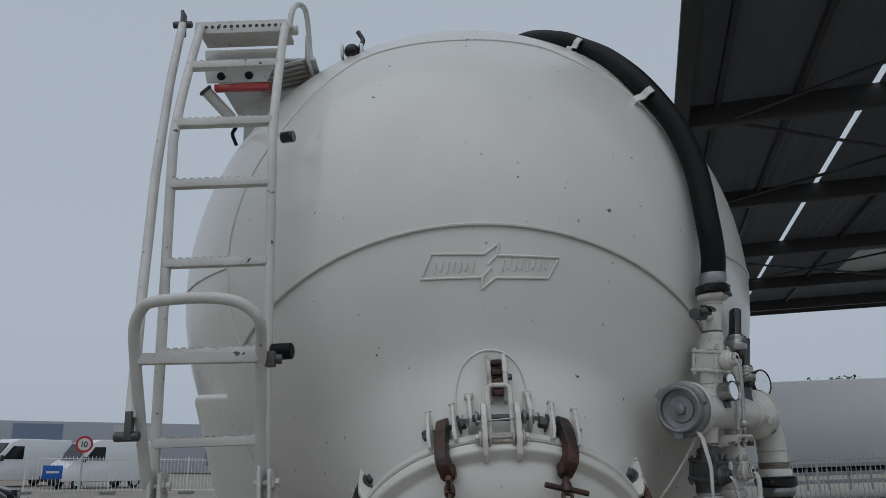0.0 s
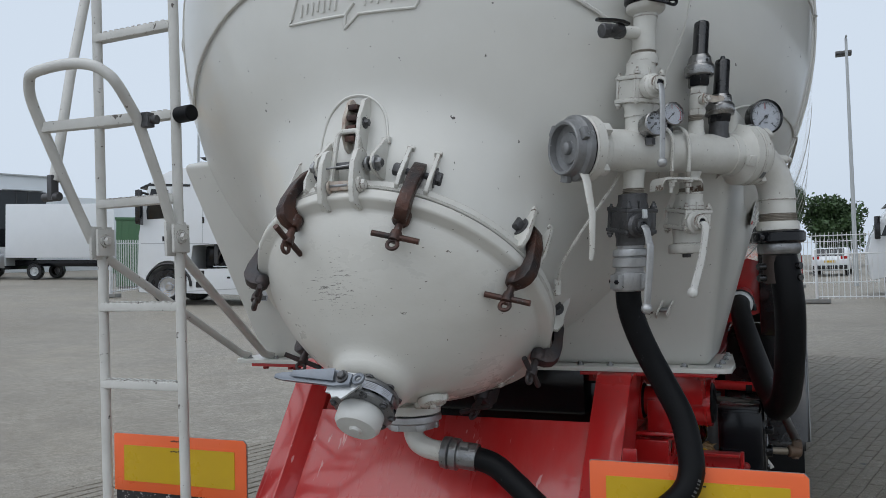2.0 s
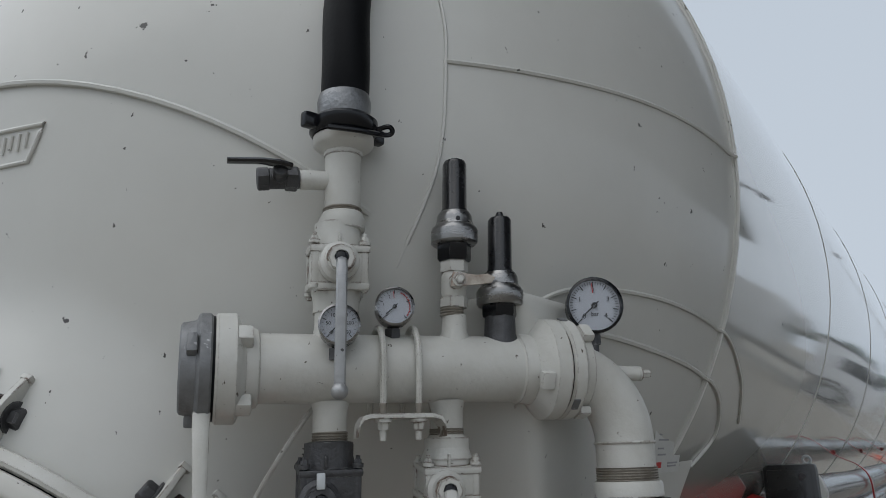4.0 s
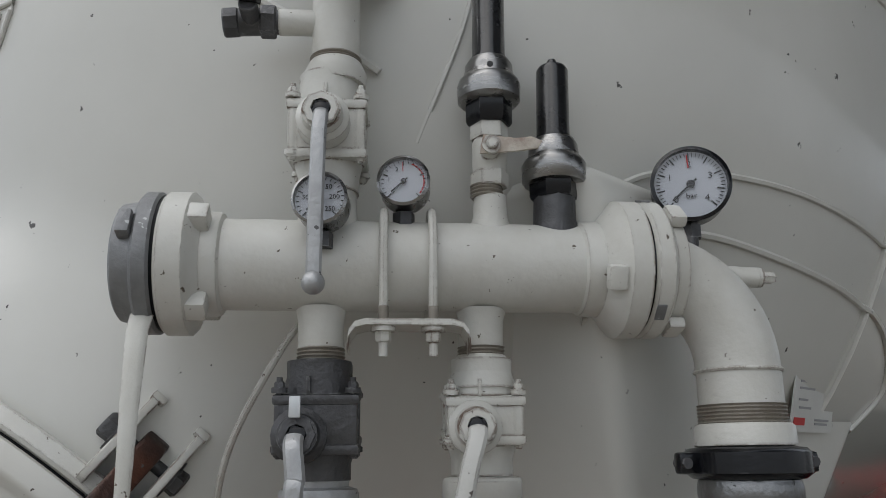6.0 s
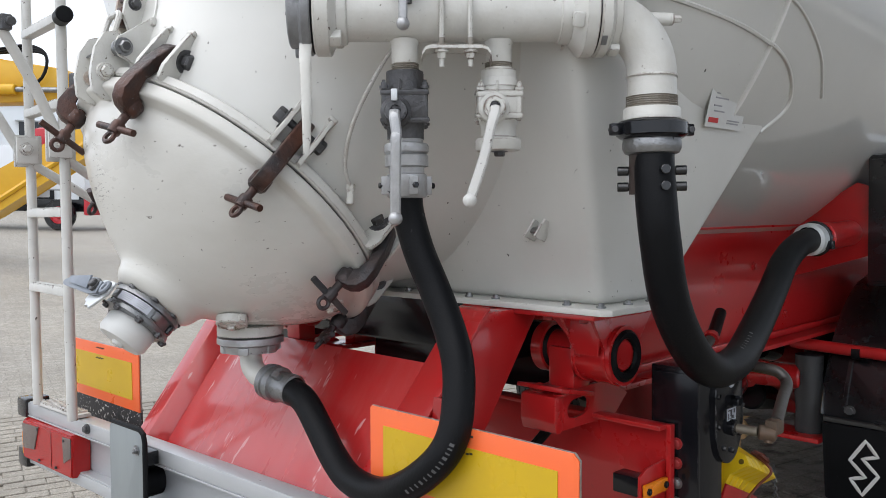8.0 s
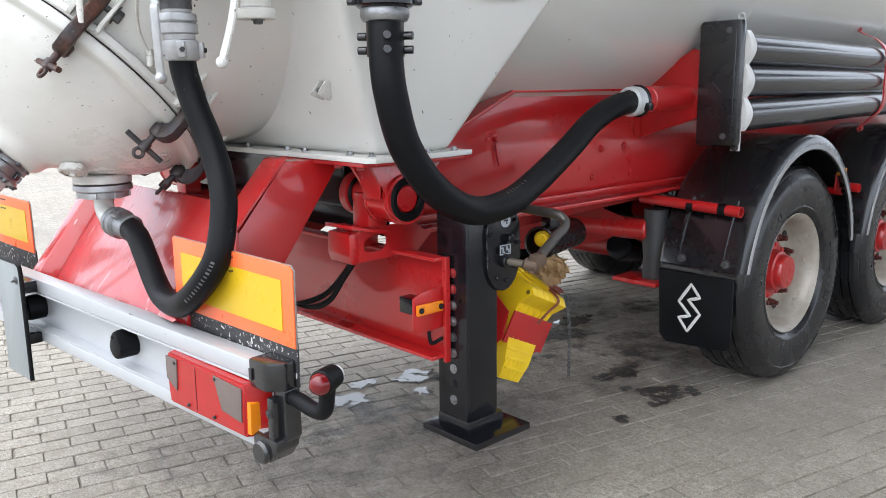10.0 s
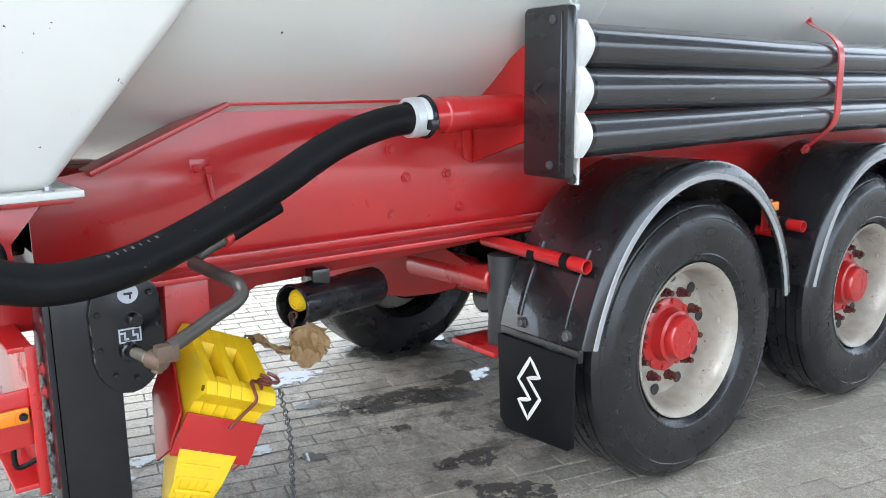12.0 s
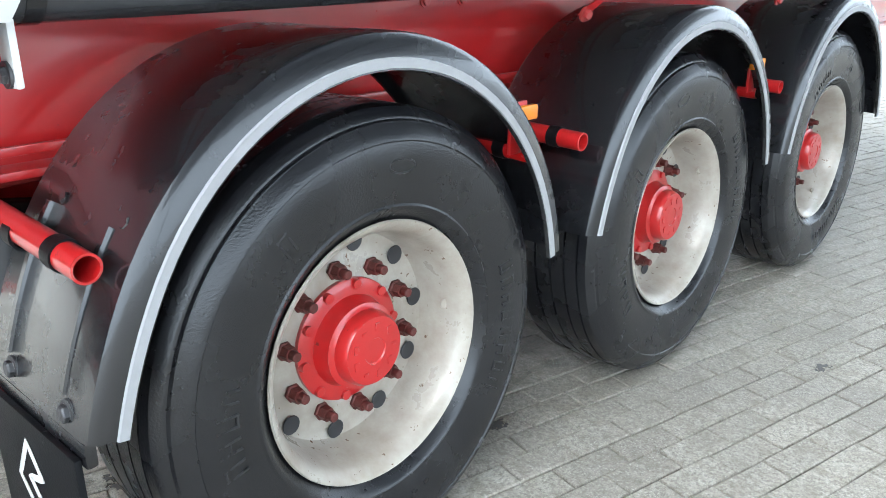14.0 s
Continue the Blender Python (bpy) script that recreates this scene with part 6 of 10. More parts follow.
    for y in (2.9, 4.6, 6.0, 7.6):
        part("cross_member", box((LX, y, 1.12), (1.18, 0.08, 0.3), None, 0.005), RED, frame_red)
    # black sheet added to fill the hollow with the dark of its shade
    part("shade_sheet", box((LX, 2.0, 1.0), (0.9, 0.03, 0.22), None, 0.01), BLACKMETAL, frame_red)
    part("saddle_fairing", side_plate([(2.42, 1.40), (3.45, 1.40), (3.45, 1.46), (3.30, 1.46), (2.5, 1.41)], 0.60, 0.61), RED, frame_red)


build_frame()


def build_side_marker(x, y, z):
    mk = thing("side_marker_lamp", (x, y, z), "small amber side marker lamp on the red frame plate", "marker lamp", "amber side markers")
    part("housing", box((x, y, z), (0.012, 0.105, 0.034), None, 0.004), AMBER, mk)
    part("lens", box((x + 0.005, y, z), (0.008, 0.05, 0.026), None, 0.005), AMBER, mk)
    for dy in (-0.04, 0.04):
        part("screw", bolt((x + 0.008, y + dy, z), (1, 0, 0), 0.006, 0.005), BLACKMETAL, mk)
    part("connector", box((x - 0.06, y - 0.01, z), (0.09, 0.05, 0.05), None, 0.004), BLACKMETAL, mk)
    part("lead", sweep(spline([(x - 0.03, y + 0.02, z - 0.06), (x - 0.02, y + 0.02, z - 0.12), (x - 0.01, y + 0.06, z - 0.11)], 5), 0.006, 8), RUBBER, mk)


build_side_marker(0.942, 1.806, 0.748)


def build_cables():
    c = thing("cable_bundle", (0.45, 1.75, 0.7), "loose black cables hanging below the red frame", "cables")
    for k in range(4):
        o = (0.0, 0.011, -0.007, 0.019)[k]
        part("cable", sweep(spline([(0.68 + o, 1.74, 0.90), (0.61 + o, 1.72, 0.81), (0.54 + o, 1.70, 0.735 - o), (0.43, 1.68 + o, 0.69 - o), (0.31, 1.66 - o, 0.688 + o), (0.25, 1.64, 0.73), (0.23, 1.64, 0.79)], 6), 0.0055, 8), RUBBER, c)


build_cables()


def build_leg(sgn):
    g = thing("support_leg", (LX + sgn * 0.90, 1.96, 0.31), "black steel support leg with gearbox, raised off the ground", "support leg", "support legs")
    x0 = LX + sgn * 0.885
    part("column", box((x0, 1.9745, 0.70), (0.14, 0.135, 0.68), None, 0.012), BLACKMETAL, g)
    part("inner_column", box((x0, 1.965, 0.40), (0.115, 0.125, 0.2), None, 0.01), BLACKMETAL, g)
    part("mount_rail", box((x0 + sgn * 0.012, 1.9, 0.70), (0.13, 0.013, 0.66), None, 0.003), BLACKMETAL, g)
    for k in range(9):
        part("mount_bolt", bolt((x0 + sgn * 0.018, 1.893, 0.43 + 0.052 * k), (0, -1, 0), 0.0105, 0.007), (STEEL, BLACKMETAL, STEEL, STEEL, DARKSTEEL, STEEL, STEEL, REDBOLT, REDBOLT, REDBOLT, BLACKMETAL, REDBOLT)[k], g)
    part("top_cap", box((x0, 1.9745, 1.038), (0.136, 0.13, 0.012), None, 0.004), BLACKMETAL, g)
    m = axes((x0 + sgn * 0.07, 2.035, 0.925), (sgn, 0, 0), (0, 1, 0))
    outline = [(0.078 * math.cos(radians(a)), (0.09 if math.sin(radians(a)) > 0 else 0.11) * math.sin(radians(a)) + (0.035 if math.sin(radians(a)) > 0 else -0.045)) for a in range(0, 360, 15)]
    if sgn > 0:
        mm = Matrix(((0, 0, 1, x0 + 0.031), (1, 0, 0, 2.058), (0, 1, 0, 0.925), (0, 0, 0, 1)))
    else:
        mm = Matrix(((0, 0, -1, x0 - 0.031), (1, 0, 0, 2.058), (0, 1, 0, 0.925), (0, 0, 0, 1)))
    box_ = part("gearbox", prism(outline, 0.05, mm, 0.006), BLACKMETAL, g)
    for a in range(0, 360, 40):
        q = Vector((x0 + sgn * 0.081, 2.058 + 0.066 * math.cos(radians(a)), 0.92 + 0.118 * math.sin(radians(a))))
        part("gearbox_bolt", bolt(q, (sgn, 0, 0), 0.007, 0.008, False), BLACKMETAL, box_)
    part("sticker", lathe([(0, 0), (0.022, 0), (0.022, 0.002), (0, 0.002)], axes((x0 + sgn * 0.081, 2.064, 0.998), (sgn, 0, 0)), 24), DIAL, box_, "round white sticker")
    part("type_plate", box((x0 + sgn * 0.082, 2.061, 0.905), (0.003, 0.05, 0.034), None, 0.0), INK, box_)
    edge = [(2.061, 0.9195, 0.046, 0.003), (2.061, 0.8905, 0.046, 0.003), (2.0385, 0.905, 0.003, 0.03), (2.0835, 0.905, 0.003, 0.03)]
    marks = [(2.046, 0.911, 0.012, 0.004), (2.050, 0.902, 0.004, 0.012), (2.053, 0.897, 0.010, 0.004), (2.068, 0.911, 0.004, 0.010), (2.072, 0.904, 0.012, 0.004), (2.077, 0.899, 0.004, 0.010)]
    part("plate_print", join(*[box((x0 + sgn * 0.0845, y, z), (0.002, w, h), None, 0) for y, z, w, h in edge + marks]), DIAL, box_)
    part("sticker_mark", join(box((x0 + sgn * 0.0835, 2.064, 0.998), (0.002, 0.018, 0.005), pose(0, 0, 0), 0), box((x0 + sgn * 0.0835, 2.068, 0.992), (0.002, 0.004, 0.012), None, 0)), INK, box_)
    part("stub_shaft", rod((x0 + sgn * 0.07, 2.072, 0.94), (x0 + sgn * 0.105, 2.072, 0.94), 0.015, 14, 0.003), BLACKMETAL, box_)
    part("collar", rod((x0 + sgn * 0.07, 2.056, 0.87), (x0 + sgn * 0.10, 2.058, 0.87), 0.022, 14, 0.003), BLACKMETAL, box_)
    part("shaft", rod((x0 + sgn * 0.06, 2.056, 0.87), (x0 + sgn * 0.15, 2.075, 0.866), 0.0125), PALEROD, box_)
    part("foot_plate", box((LX + sgn * 0.912, 1.985, 0.318), (0.25, 0.25, 0.022), Matrix.Identity(4), 0.004), BLACKMETAL, g)
    part("foot_socket", box((x0 + 0.01 * sgn, 1.975, 0.345), (0.15, 0.16, 0.05), None, 0.012), BLACKMETAL, g)
    if sgn > 0:
        cr = thing("crank_handle", (1.1, 2.1, 0.86), "bent grey steel crank handle on the support leg", "crank handle")
        way = [Vector((1.118, 2.114, 0.890)), Vector((1.085, 2.235, 0.935))] + spline([(1.075, 2.28, 0.950), (1.062, 2.305, 0.966), (1.040, 2.306, 0.986), (1.01, 2.300, 0.993)], 6)
        way += spline([(0.865, 2.279, 1.004), (0.825, 2.281, 1.006), (0.803, 2.305, 1.018), (0.798, 2.345, 1.037), (0.790, 2.41, 1.06)], 6)
        part("crank", sweep(way, 0.0165, 12), IRONROD, cr)
        part("grip", sweep([(0.796, 2.385, 1.053), (0.731, 2.565, 1.109)], 0.02, 14), RUBBER, cr)
        part("rest_clip", sweep([(0.797, 2.372, 1.048), (0.790, 2.392, 1.056)], 0.024, 10), RED, cr, "red clip holding the crank")
        part("knuckle", join(rod((1.085, 2.078, 0.866), (1.125, 2.098, 0.862), 0.021, 14, 0.004), rod((1.108, 2.085, 0.838), (1.108, 2.099, 0.888), 0.012, 10), box((1.116, 2.106, 0.880), (0.034, 0.05, 0.04), pose(0, 0, 0), 0.008)), RUSTYJOINT, cr)


PALEROD = material("worn_bare_shaft", (0.22, 0.19, 0.15), 0.45, 0.5, (0.13, 0.10, 0.07), 0.6, 30, 0.2)

IRONROD = material("worn_grey_rod", (0.085, 0.078, 0.072), 0.42, 0.5, (0.06, 0.048, 0.038), 0.6, 20, 0.2)
RUSTYJOINT = material("rusty_joint", (0.10, 0.07, 0.05), 0.6, 0.3, (0.16, 0.09, 0.05), 0.7, 30, 0.4)
build_leg(1)
build_leg(-1)


def build_chock():
    """Wheel chock in its holder, thin end down, leaning back."""
    ch = thing("wheel_chock", (0.93, 2.25, 0.6), "yellow plastic wheel chock in a red steel holder", "wheel chock")
    lean = Matrix.Translation((0, 2.31, 0.68)) @ Matrix.Rotation(radians(-24), 4, "X") @ Matrix.Translation((0, -2.31, -0.68))
    full = [(0.992, 0.684), (0.972, 0.712), (0.74, 0.802), (0.715, 0.797), (0.70, 0.77), (0.755, 0.66), (0.885, 0.385), (0.92, 0.382), (0.934, 0.45), (0.918, 0.60), (0.935, 0.65)]
    slot = [(0.992, 0.684), (0.972, 0.712), (0.945, 0.7225), (0.925, 0.655), (0.81, 0.70), (0.81, 0.776), (0.74, 0.802), (0.715, 0.797), (0.70, 0.77), (0.755, 0.66), (0.885, 0.385), (0.92, 0.382), (0.934, 0.45), (0.918, 0.60), (0.935, 0.65)]

    def slice_(name, outline, y0, y1):
        bm = back_plate(outline, y0, y1, 0.004)
        for v in bm.verts:                      # narrower towards the thin end
            k = min(1, max(0, (0.64 - v.co.z) / 0.25))
            v.co.y = 2.29 + (v.co.y - 2.29) * (1 - 0.42 * k)
        bm.transform(lean)
        part(name, bm, YELLOW, ch)
    slice_("cheek", full, 2.222, 2.25)
    slice_("slotted_web", slot, 2.2502, 2.2868)
    slice_("rib", full, 2.287, 2.317)
    slice_("slotted_web", slot, 2.3172, 2.3538)
    slice_("cheek", full, 2.354, 2.415)
    for k in range(5):
        z = 0.425 + 0.032 * k
        b = box((0.932 - 0.0012 * k * k, 2.30, z), (0.012, 0.095 + 0.008 * k, 0.010), None, 0.003)
        b.transform(lean)
        part("tread_rib", b, YELLOW, ch)
    # no real bore: a disc in darkened yellow paints the hole's shade
    part("cheek_hole", rod(lean @ Vector((0.965, 2.2205, 0.69)), lean @ Vector((0.965, 2.226, 0.69)), 0.008, 12), BROWNHOLE, ch)
    for y in (2.212, 2.42):
        bm = back_plate([(0.69, 0.75), (0.735, 0.72), (0.91, 0.61), (0.918, 0.515), (0.87, 0.47), (0.70, 0.60)], y, y + 0.008, 0.002)
        bm.transform(lean)
        part("holder_side", bm, RED, ch)
    for c, sz, a in (((0.927, 2.325, 0.562), (0.008, 0.215, 0.115), 8), ((0.70, 2.325, 0.67), (0.008, 0.2, 0.1), 0)):
        bm = box((0, 0, 0), sz, pose(*c, 0, a, 0), 0.002)
        bm.transform(lean)
        part("holder_plate", bm, RED, ch)
    part("holder_arm", box((0.70, 2.30, 0.80), (0.012, 0.12, 0.26), None, 0.003), RED, ch)
    wire = [(0.915, 2.385, 0.742), (0.935, 2.405, 0.738), (0.955, 2.398, 0.728), (0.95, 2.365, 0.728), (0.955, 2.345, 0.726), (0.985, 2.345, 0.712), (1.001, 2.35, 0.69), (0.975, 2.345, 0.65), (0.955, 2.33, 0.60)]
    wire = [lean @ Vector(p) for p in wire]
    part("wire_clip", sweep(spline(wire, 5), 0.0045, 6), WIRE, ch)
    part("wire_clip", sweep(spline([p + Vector((0, 0.02, 0)) for p in wire[:6]], 5), 0.0045, 6), WIRE, ch)
    pts = spline([(0.97, 2.43, 0.67), (0.972, 2.45, 0.56), (0.972, 2.452, 0.45), (0.972, 2.452, 0.36)], 9)
    chain = None
    for i in range(0, len(pts) - 1):
        t = torus(pts[i], (1, 0.3, 0) if i % 2 else (0.2, 1, 0), 0.008, 0.002, 10, 5)
        chain = join(chain, t) if chain else t
    part("chain", chain, DARKSTEEL, ch)


WIRE = material("rusty_red_wire", (0.16, 0.035, 0.02), 0.5, 0.2, (0.07, 0.02, 0.015), 0.6, 40, 0.2)
# darkened yellow that paints the shade inside the chock's hole
BROWNHOLE = material("shaded_hole_yellow", (0.16, 0.10, 0.01), 0.6, 0, (0.10, 0.06, 0.01), 0.5, 20, 0.1)
build_chock()


def build_stowage():
    tb = thing("stowage_tube", (0.55, 2.75, 0.81), "open black plastic stowage tube under the frame", "tube")
    part("tube", pipe((0.69, 2.615, 0.805), (0.57, 2.97, 0.79), 0.063, 0.005, 28), PLASTIC, tb)
    part("mouth_rim", torus((0.69, 2.615, 0.805), (0.32, -0.947, 0.04), 0.062, 0.005, 32, 8), PLASTIC, tb)
    part("hanger", box((0.655, 2.72, 0.875), (0.05, 0.06, 0.05), None, 0.006), PLASTIC, tb)
    wd = thing("yellow_roll", (0.69, 2.63, 0.82), "yellow rolled strap inside the stowage tube", "strap")
    d = (0.45, -0.89, 0)
    part("roll", join(lathe([(0, -0.06), (0.030, -0.06), (0.034, 0.0), (0.024, 0.008), (0, 0.01)], axes((0.685, 2.635, 0.818), d), 20), torus((0.688, 2.629, 0.818), d, 0.023, 0.004, 20, 6), torus((0.689, 2.627, 0.818), d, 0.012, 0.004, 20, 6)), YELLOW, wd)
    rag = thing("paper_rag", (0.74, 2.62, 0.68), "crumpled brown paper wrap hanging from a chain", "paper")
    rng = random.Random(4)

    def sheet(cols, path, half):
        bm = bmesh.new()
        grid = []
        for i in range(cols):
            k = i / (cols - 1)
            c, h = path(k), half(k)
            grid.append([bm.verts.new(c + Vector((rng.uniform(-0.008, 0.008) + 0.012 * math.sin(1.3 * j + 5 * k), rng.uniform(-0.007, 0.007) + 0.010 * math.cos(1.6 * j + 7 * k), h * (j / 3 - 1) + rng.uniform(-0.007, 0.007)))) for j in range(7)])
        for a, b in zip(grid, grid[1:]):
            for j in range(6):
                bm.faces.new((a[j], a[j + 1], b[j + 1], b[j]))
        back = [[bm.verts.new(v.co + Vector((-0.0016, 0.0016, 0))) for v in row] for row in grid]
        for a, b in zip(back, back[1:]):
            for j in range(6):
                bm.faces.new((b[j], b[j + 1], a[j + 1], a[j]))
        bmesh.ops.triangulate(bm, faces=bm.faces[:])
        return bm
    a, b, c = Vector((0.60, 2.505, 0.70)), Vector((0.71, 2.59, 0.685)), Vector((0.775, 2.68, 0.71))
    part("wrap", sheet(12, lambda k: b.lerp(c, k), lambda k: 0.02 + 0.045 * math.sin(math.pi * min(1, 0.15 + k * 0.75))), PAPER, rag, sharp=10)
    part("torn_end", sheet(9, lambda k: a.lerp(b, k) + Vector((0, 0, 0.012 * math.sin(6 * k))), lambda k: 0.018 - 0.012 * math.sin(math.pi * k)), PAPER, rag, sharp=10)
    part("paper_loop", sweep(spline([(0.71, 2.60, 0.70), (0.71, 2.60, 0.735), (0.735, 2.625, 0.748), (0.765, 2.655, 0.735)], 5), 0.008, 8, True, 0.4), PAPER, rag)
    part("string", join(sweep(spline([(0.715, 2.60, 0.79), (0.712, 2.60, 0.77), (0.71, 2.60, 0.73)], 5), 0.004, 6), torus((0.716, 2.602, 0.785), (1, 0, 0), 0.012, 0.004, 12, 5), torus((0.714, 2.60, 0.768), (0, 1, 0), 0.012, 0.004, 12, 5)), RUST, rag)


build_stowage()

# ---- axles and wheels ----
WHEELY = (4.0, 5.31, 6.62)
HUBZ = 0.52


def build_wheel():
    w = thing("wheel", (1.04, WHEELY[0], HUBZ), "black road tyre on a dusty cream rim, red hub", "wheel", "trailer wheels")
    m = axes((0, WHEELY[0], HUBZ), (1, 0, 0), (0, 1, 0))
    R = 0.52

    def squeeze(x):
        return x if x < 0.99 else 0.99 + (x - 0.99) * 0.80
    prof = [(0.28, 0.86), (0.31, 0.81), (0.40, 0.775), (0.46, 0.785), (0.495, 0.81), (0.512, 0.83)]
    for a, b in ((0.85, 0.90), (0.908, 0.952), (0.96, 1.005), (1.013, 1.06)):
        prof += [(R, a), (R, b), (R - 0.014, b + 0.0005), (R - 0.014, b + 0.0075)]
    prof += [(R, 1.068), (R - 0.004, 1.098), (R - 0.018, 1.118), (R - 0.022, 1.121), (R - 0.026, 1.122), (R - 0.03, 1.13), (R - 0.034, 1.132), (0.47, 1.146), (0.455, 1.151), (0.452, 1.148), (0.44, 1.151), (0.405, 1.153), (0.355, 1.147), (0.327, 1.139), (0.322, 1.142), (0.314, 1.138), (0.306, 1.126), (0.292, 1.112), (0.282, 1.10)]
    prof = [(r, squeeze(x)) for r, x in prof]
    tyre = part("tyre", lathe(prof, m, 96), TYRE, w, sharp=30)
    rim = [(0.265, 1.08), (0.284, 1.112), (0.291, 1.118), (0.288, 1.124), (0.280, 1.12), (0.268, 1.10), (0.262, 1.09), (0.257, 1.05), (0.25, 1.02), (0.247, 0.985), (0.238, 0.968), (0.215, 0.962), (0.18, 0.972), (0.15, 0.975), (0.12, 0.975), (0.12, 0.95), (0.26, 0.94), (0.285, 0.95)]
    rim = [(r, squeeze(x)) for r, x in rim]
    rm = part("rim", lathe(rim, m, 72), RIM, w)
    for k in range(10):
        a = radians(36 * k + 8)
        c = Vector((0.968, WHEELY[0] + 0.218 * math.cos(a), HUBZ + 0.218 * math.sin(a)))
        # the rim is closed here; a black disc paints the opening's shade
        part("vent_hole", lathe([(0, 0), (0.021, 0), (0.0225, 0.003), (0.021, 0.0045), (0, 0.001)], axes(c, (1, 0, 0)), 16), INK, rm)
        a = radians(36 * k + 26)
        c = Vector((0.975, WHEELY[0] + 0.1675 * math.cos(a), HUBZ + 0.1675 * math.sin(a)))
        part("wheel_nut", join(lathe([(0, 0), (0.021, 0), (0.021, 0.006), (0.018, 0.008), (0.0165, 0.028), (0, 0.028)], axes(c, (1, 0, 0)), 6), lathe([(0, 0), (0.011, 0), (0.011, 0.045), (0.009, 0.047), (0, 0.047)], axes(c, (1, 0, 0)), 10)), NUT, rm)
    hub = part("hub", lathe([(0.0, 0.96), (0.135, 0.965), (0.14, 0.972), (0.14, 0.985), (0.13, 0.99), (0.105, 0.992), (0.098, 1.005), (0.096, 1.03), (0.09, 1.032), (0.084, 1.036), (0.082, 1.058), (0.076, 1.068), (0.03, 1.07), (0.028, 1.067), (0, 1.067)], m, 44), RED, w, "red painted hub with cap")
    for k in range(10):
        a = radians(36 * k + 8)
        c = Vector((0.985, WHEELY[0] + 0.128 * math.cos(a), HUBZ + 0.128 * math.sin(a)))
        part("hub_tooth", lathe([(0, 0), (0.012, 0), (0.011, 0.012), (0, 0.013)], axes(c, (1, 0, 0)), 10), RED, hub)
    for k in range(9):
        a = radians(40 * k)
        part("cap_mark", box((1.0695, WHEELY[0] + 0.055 * math.cos(a), HUBZ + 0.055 * math.sin(a)), (0.003, 0.012, 0.018 if k % 3 else 0.006), None, 0), RED, hub)
    part("valve_dot", lathe([(0, 0), (0.011, 0), (0.011, 0.003), (0, 0.003)], axes((1.035, WHEELY[0] + 0.252, HUBZ + 0.02), (1, -0.2, 0)), 14), RIM, rm)

    # raised sidewall marks
    def marks(name, first, step, count, r, wide, high):
        for i in range(count):
            b = box((1.1185, -wide * 0.38, r), (0.0035, 0.005, high), None, 0.001)
            b = join(b, box((1.1185, wide * 0.38, r), (0.0035, 0.005, high), None, 0.001), box((1.1185, 0, r + high * (0.42, -0.42, 0.0)[i % 3]), (0.0035, wide * 0.7, 0.005), None, 0.001))
            b.transform(Matrix.Translation((0, WHEELY[0], HUBZ)) @ Matrix.Rotation(radians(first + i * step - 90), 4, "X"))
            part(name, b, TYREMARK, tyre)
    marks("model_mark", 170, 7.2, 4, 0.392, 0.030, 0.048)
    marks("model_mark", 128, 7.2, 1, 0.392, 0.030, 0.048)
    marks("maker_mark", -30, 6.4, 8, 0.392, 0.026, 0.046)
    ov = sweep_closed([Vector((1.119, WHEELY[0] + 0.035 * math.cos(radians(a)), HUBZ + 0.405 + 0.014 * math.sin(radians(a)))) for a in range(0, 360, 15)], 0.0025, Vector((1, 0, 0)), 6)
    ov.transform(Matrix.Translation((0, WHEELY[0], HUBZ)) @ Matrix.Rotation(radians(-6), 4, "X") @ Matrix.Translation((0, -WHEELY[0], -HUBZ)))
    part("oval_mark", ov, TYREMARK, tyre)
    small = None
    for i in range(14):
        a = 250 + i * 3.0
        b = box((1.1165, 0, 0.37 + 0.02 * (i % 2)), (0.003, 0.012, 0.010), None, 0)
        b.transform(Matrix.Translation((0, WHEELY[0], HUBZ)) @ Matrix.Rotation(radians(a - 90), 4, "X"))
        small = join(small, b) if small else b
    part("small_print", small, TYREMARK, tyre)
    return w


NUT = material("rusty_wheel_nut", (0.12, 0.022, 0.018), 0.5, 0.3, (0.05, 0.025, 0.02), 0.7, 40, 0.4, 150)
TYREMARK = material("tyre_lettering", (0.014, 0.014, 0.0155), 0.30, 0, (0.022, 0.022, 0.023), 0.5, 20, 0.1)
wheel = build_wheel()
for k, y in enumerate(WHEELY):
    if k:
        copy_thing(wheel, Matrix.Translation((1.04, y, HUBZ)) @ Matrix.Rotation(radians((0, 20, -60)[k]), 4, "X"))
    copy_thing(wheel, Matrix.Translation((mirror(1.04), y, HUBZ)) @ Matrix.Rotation(math.pi, 4, "Z"))


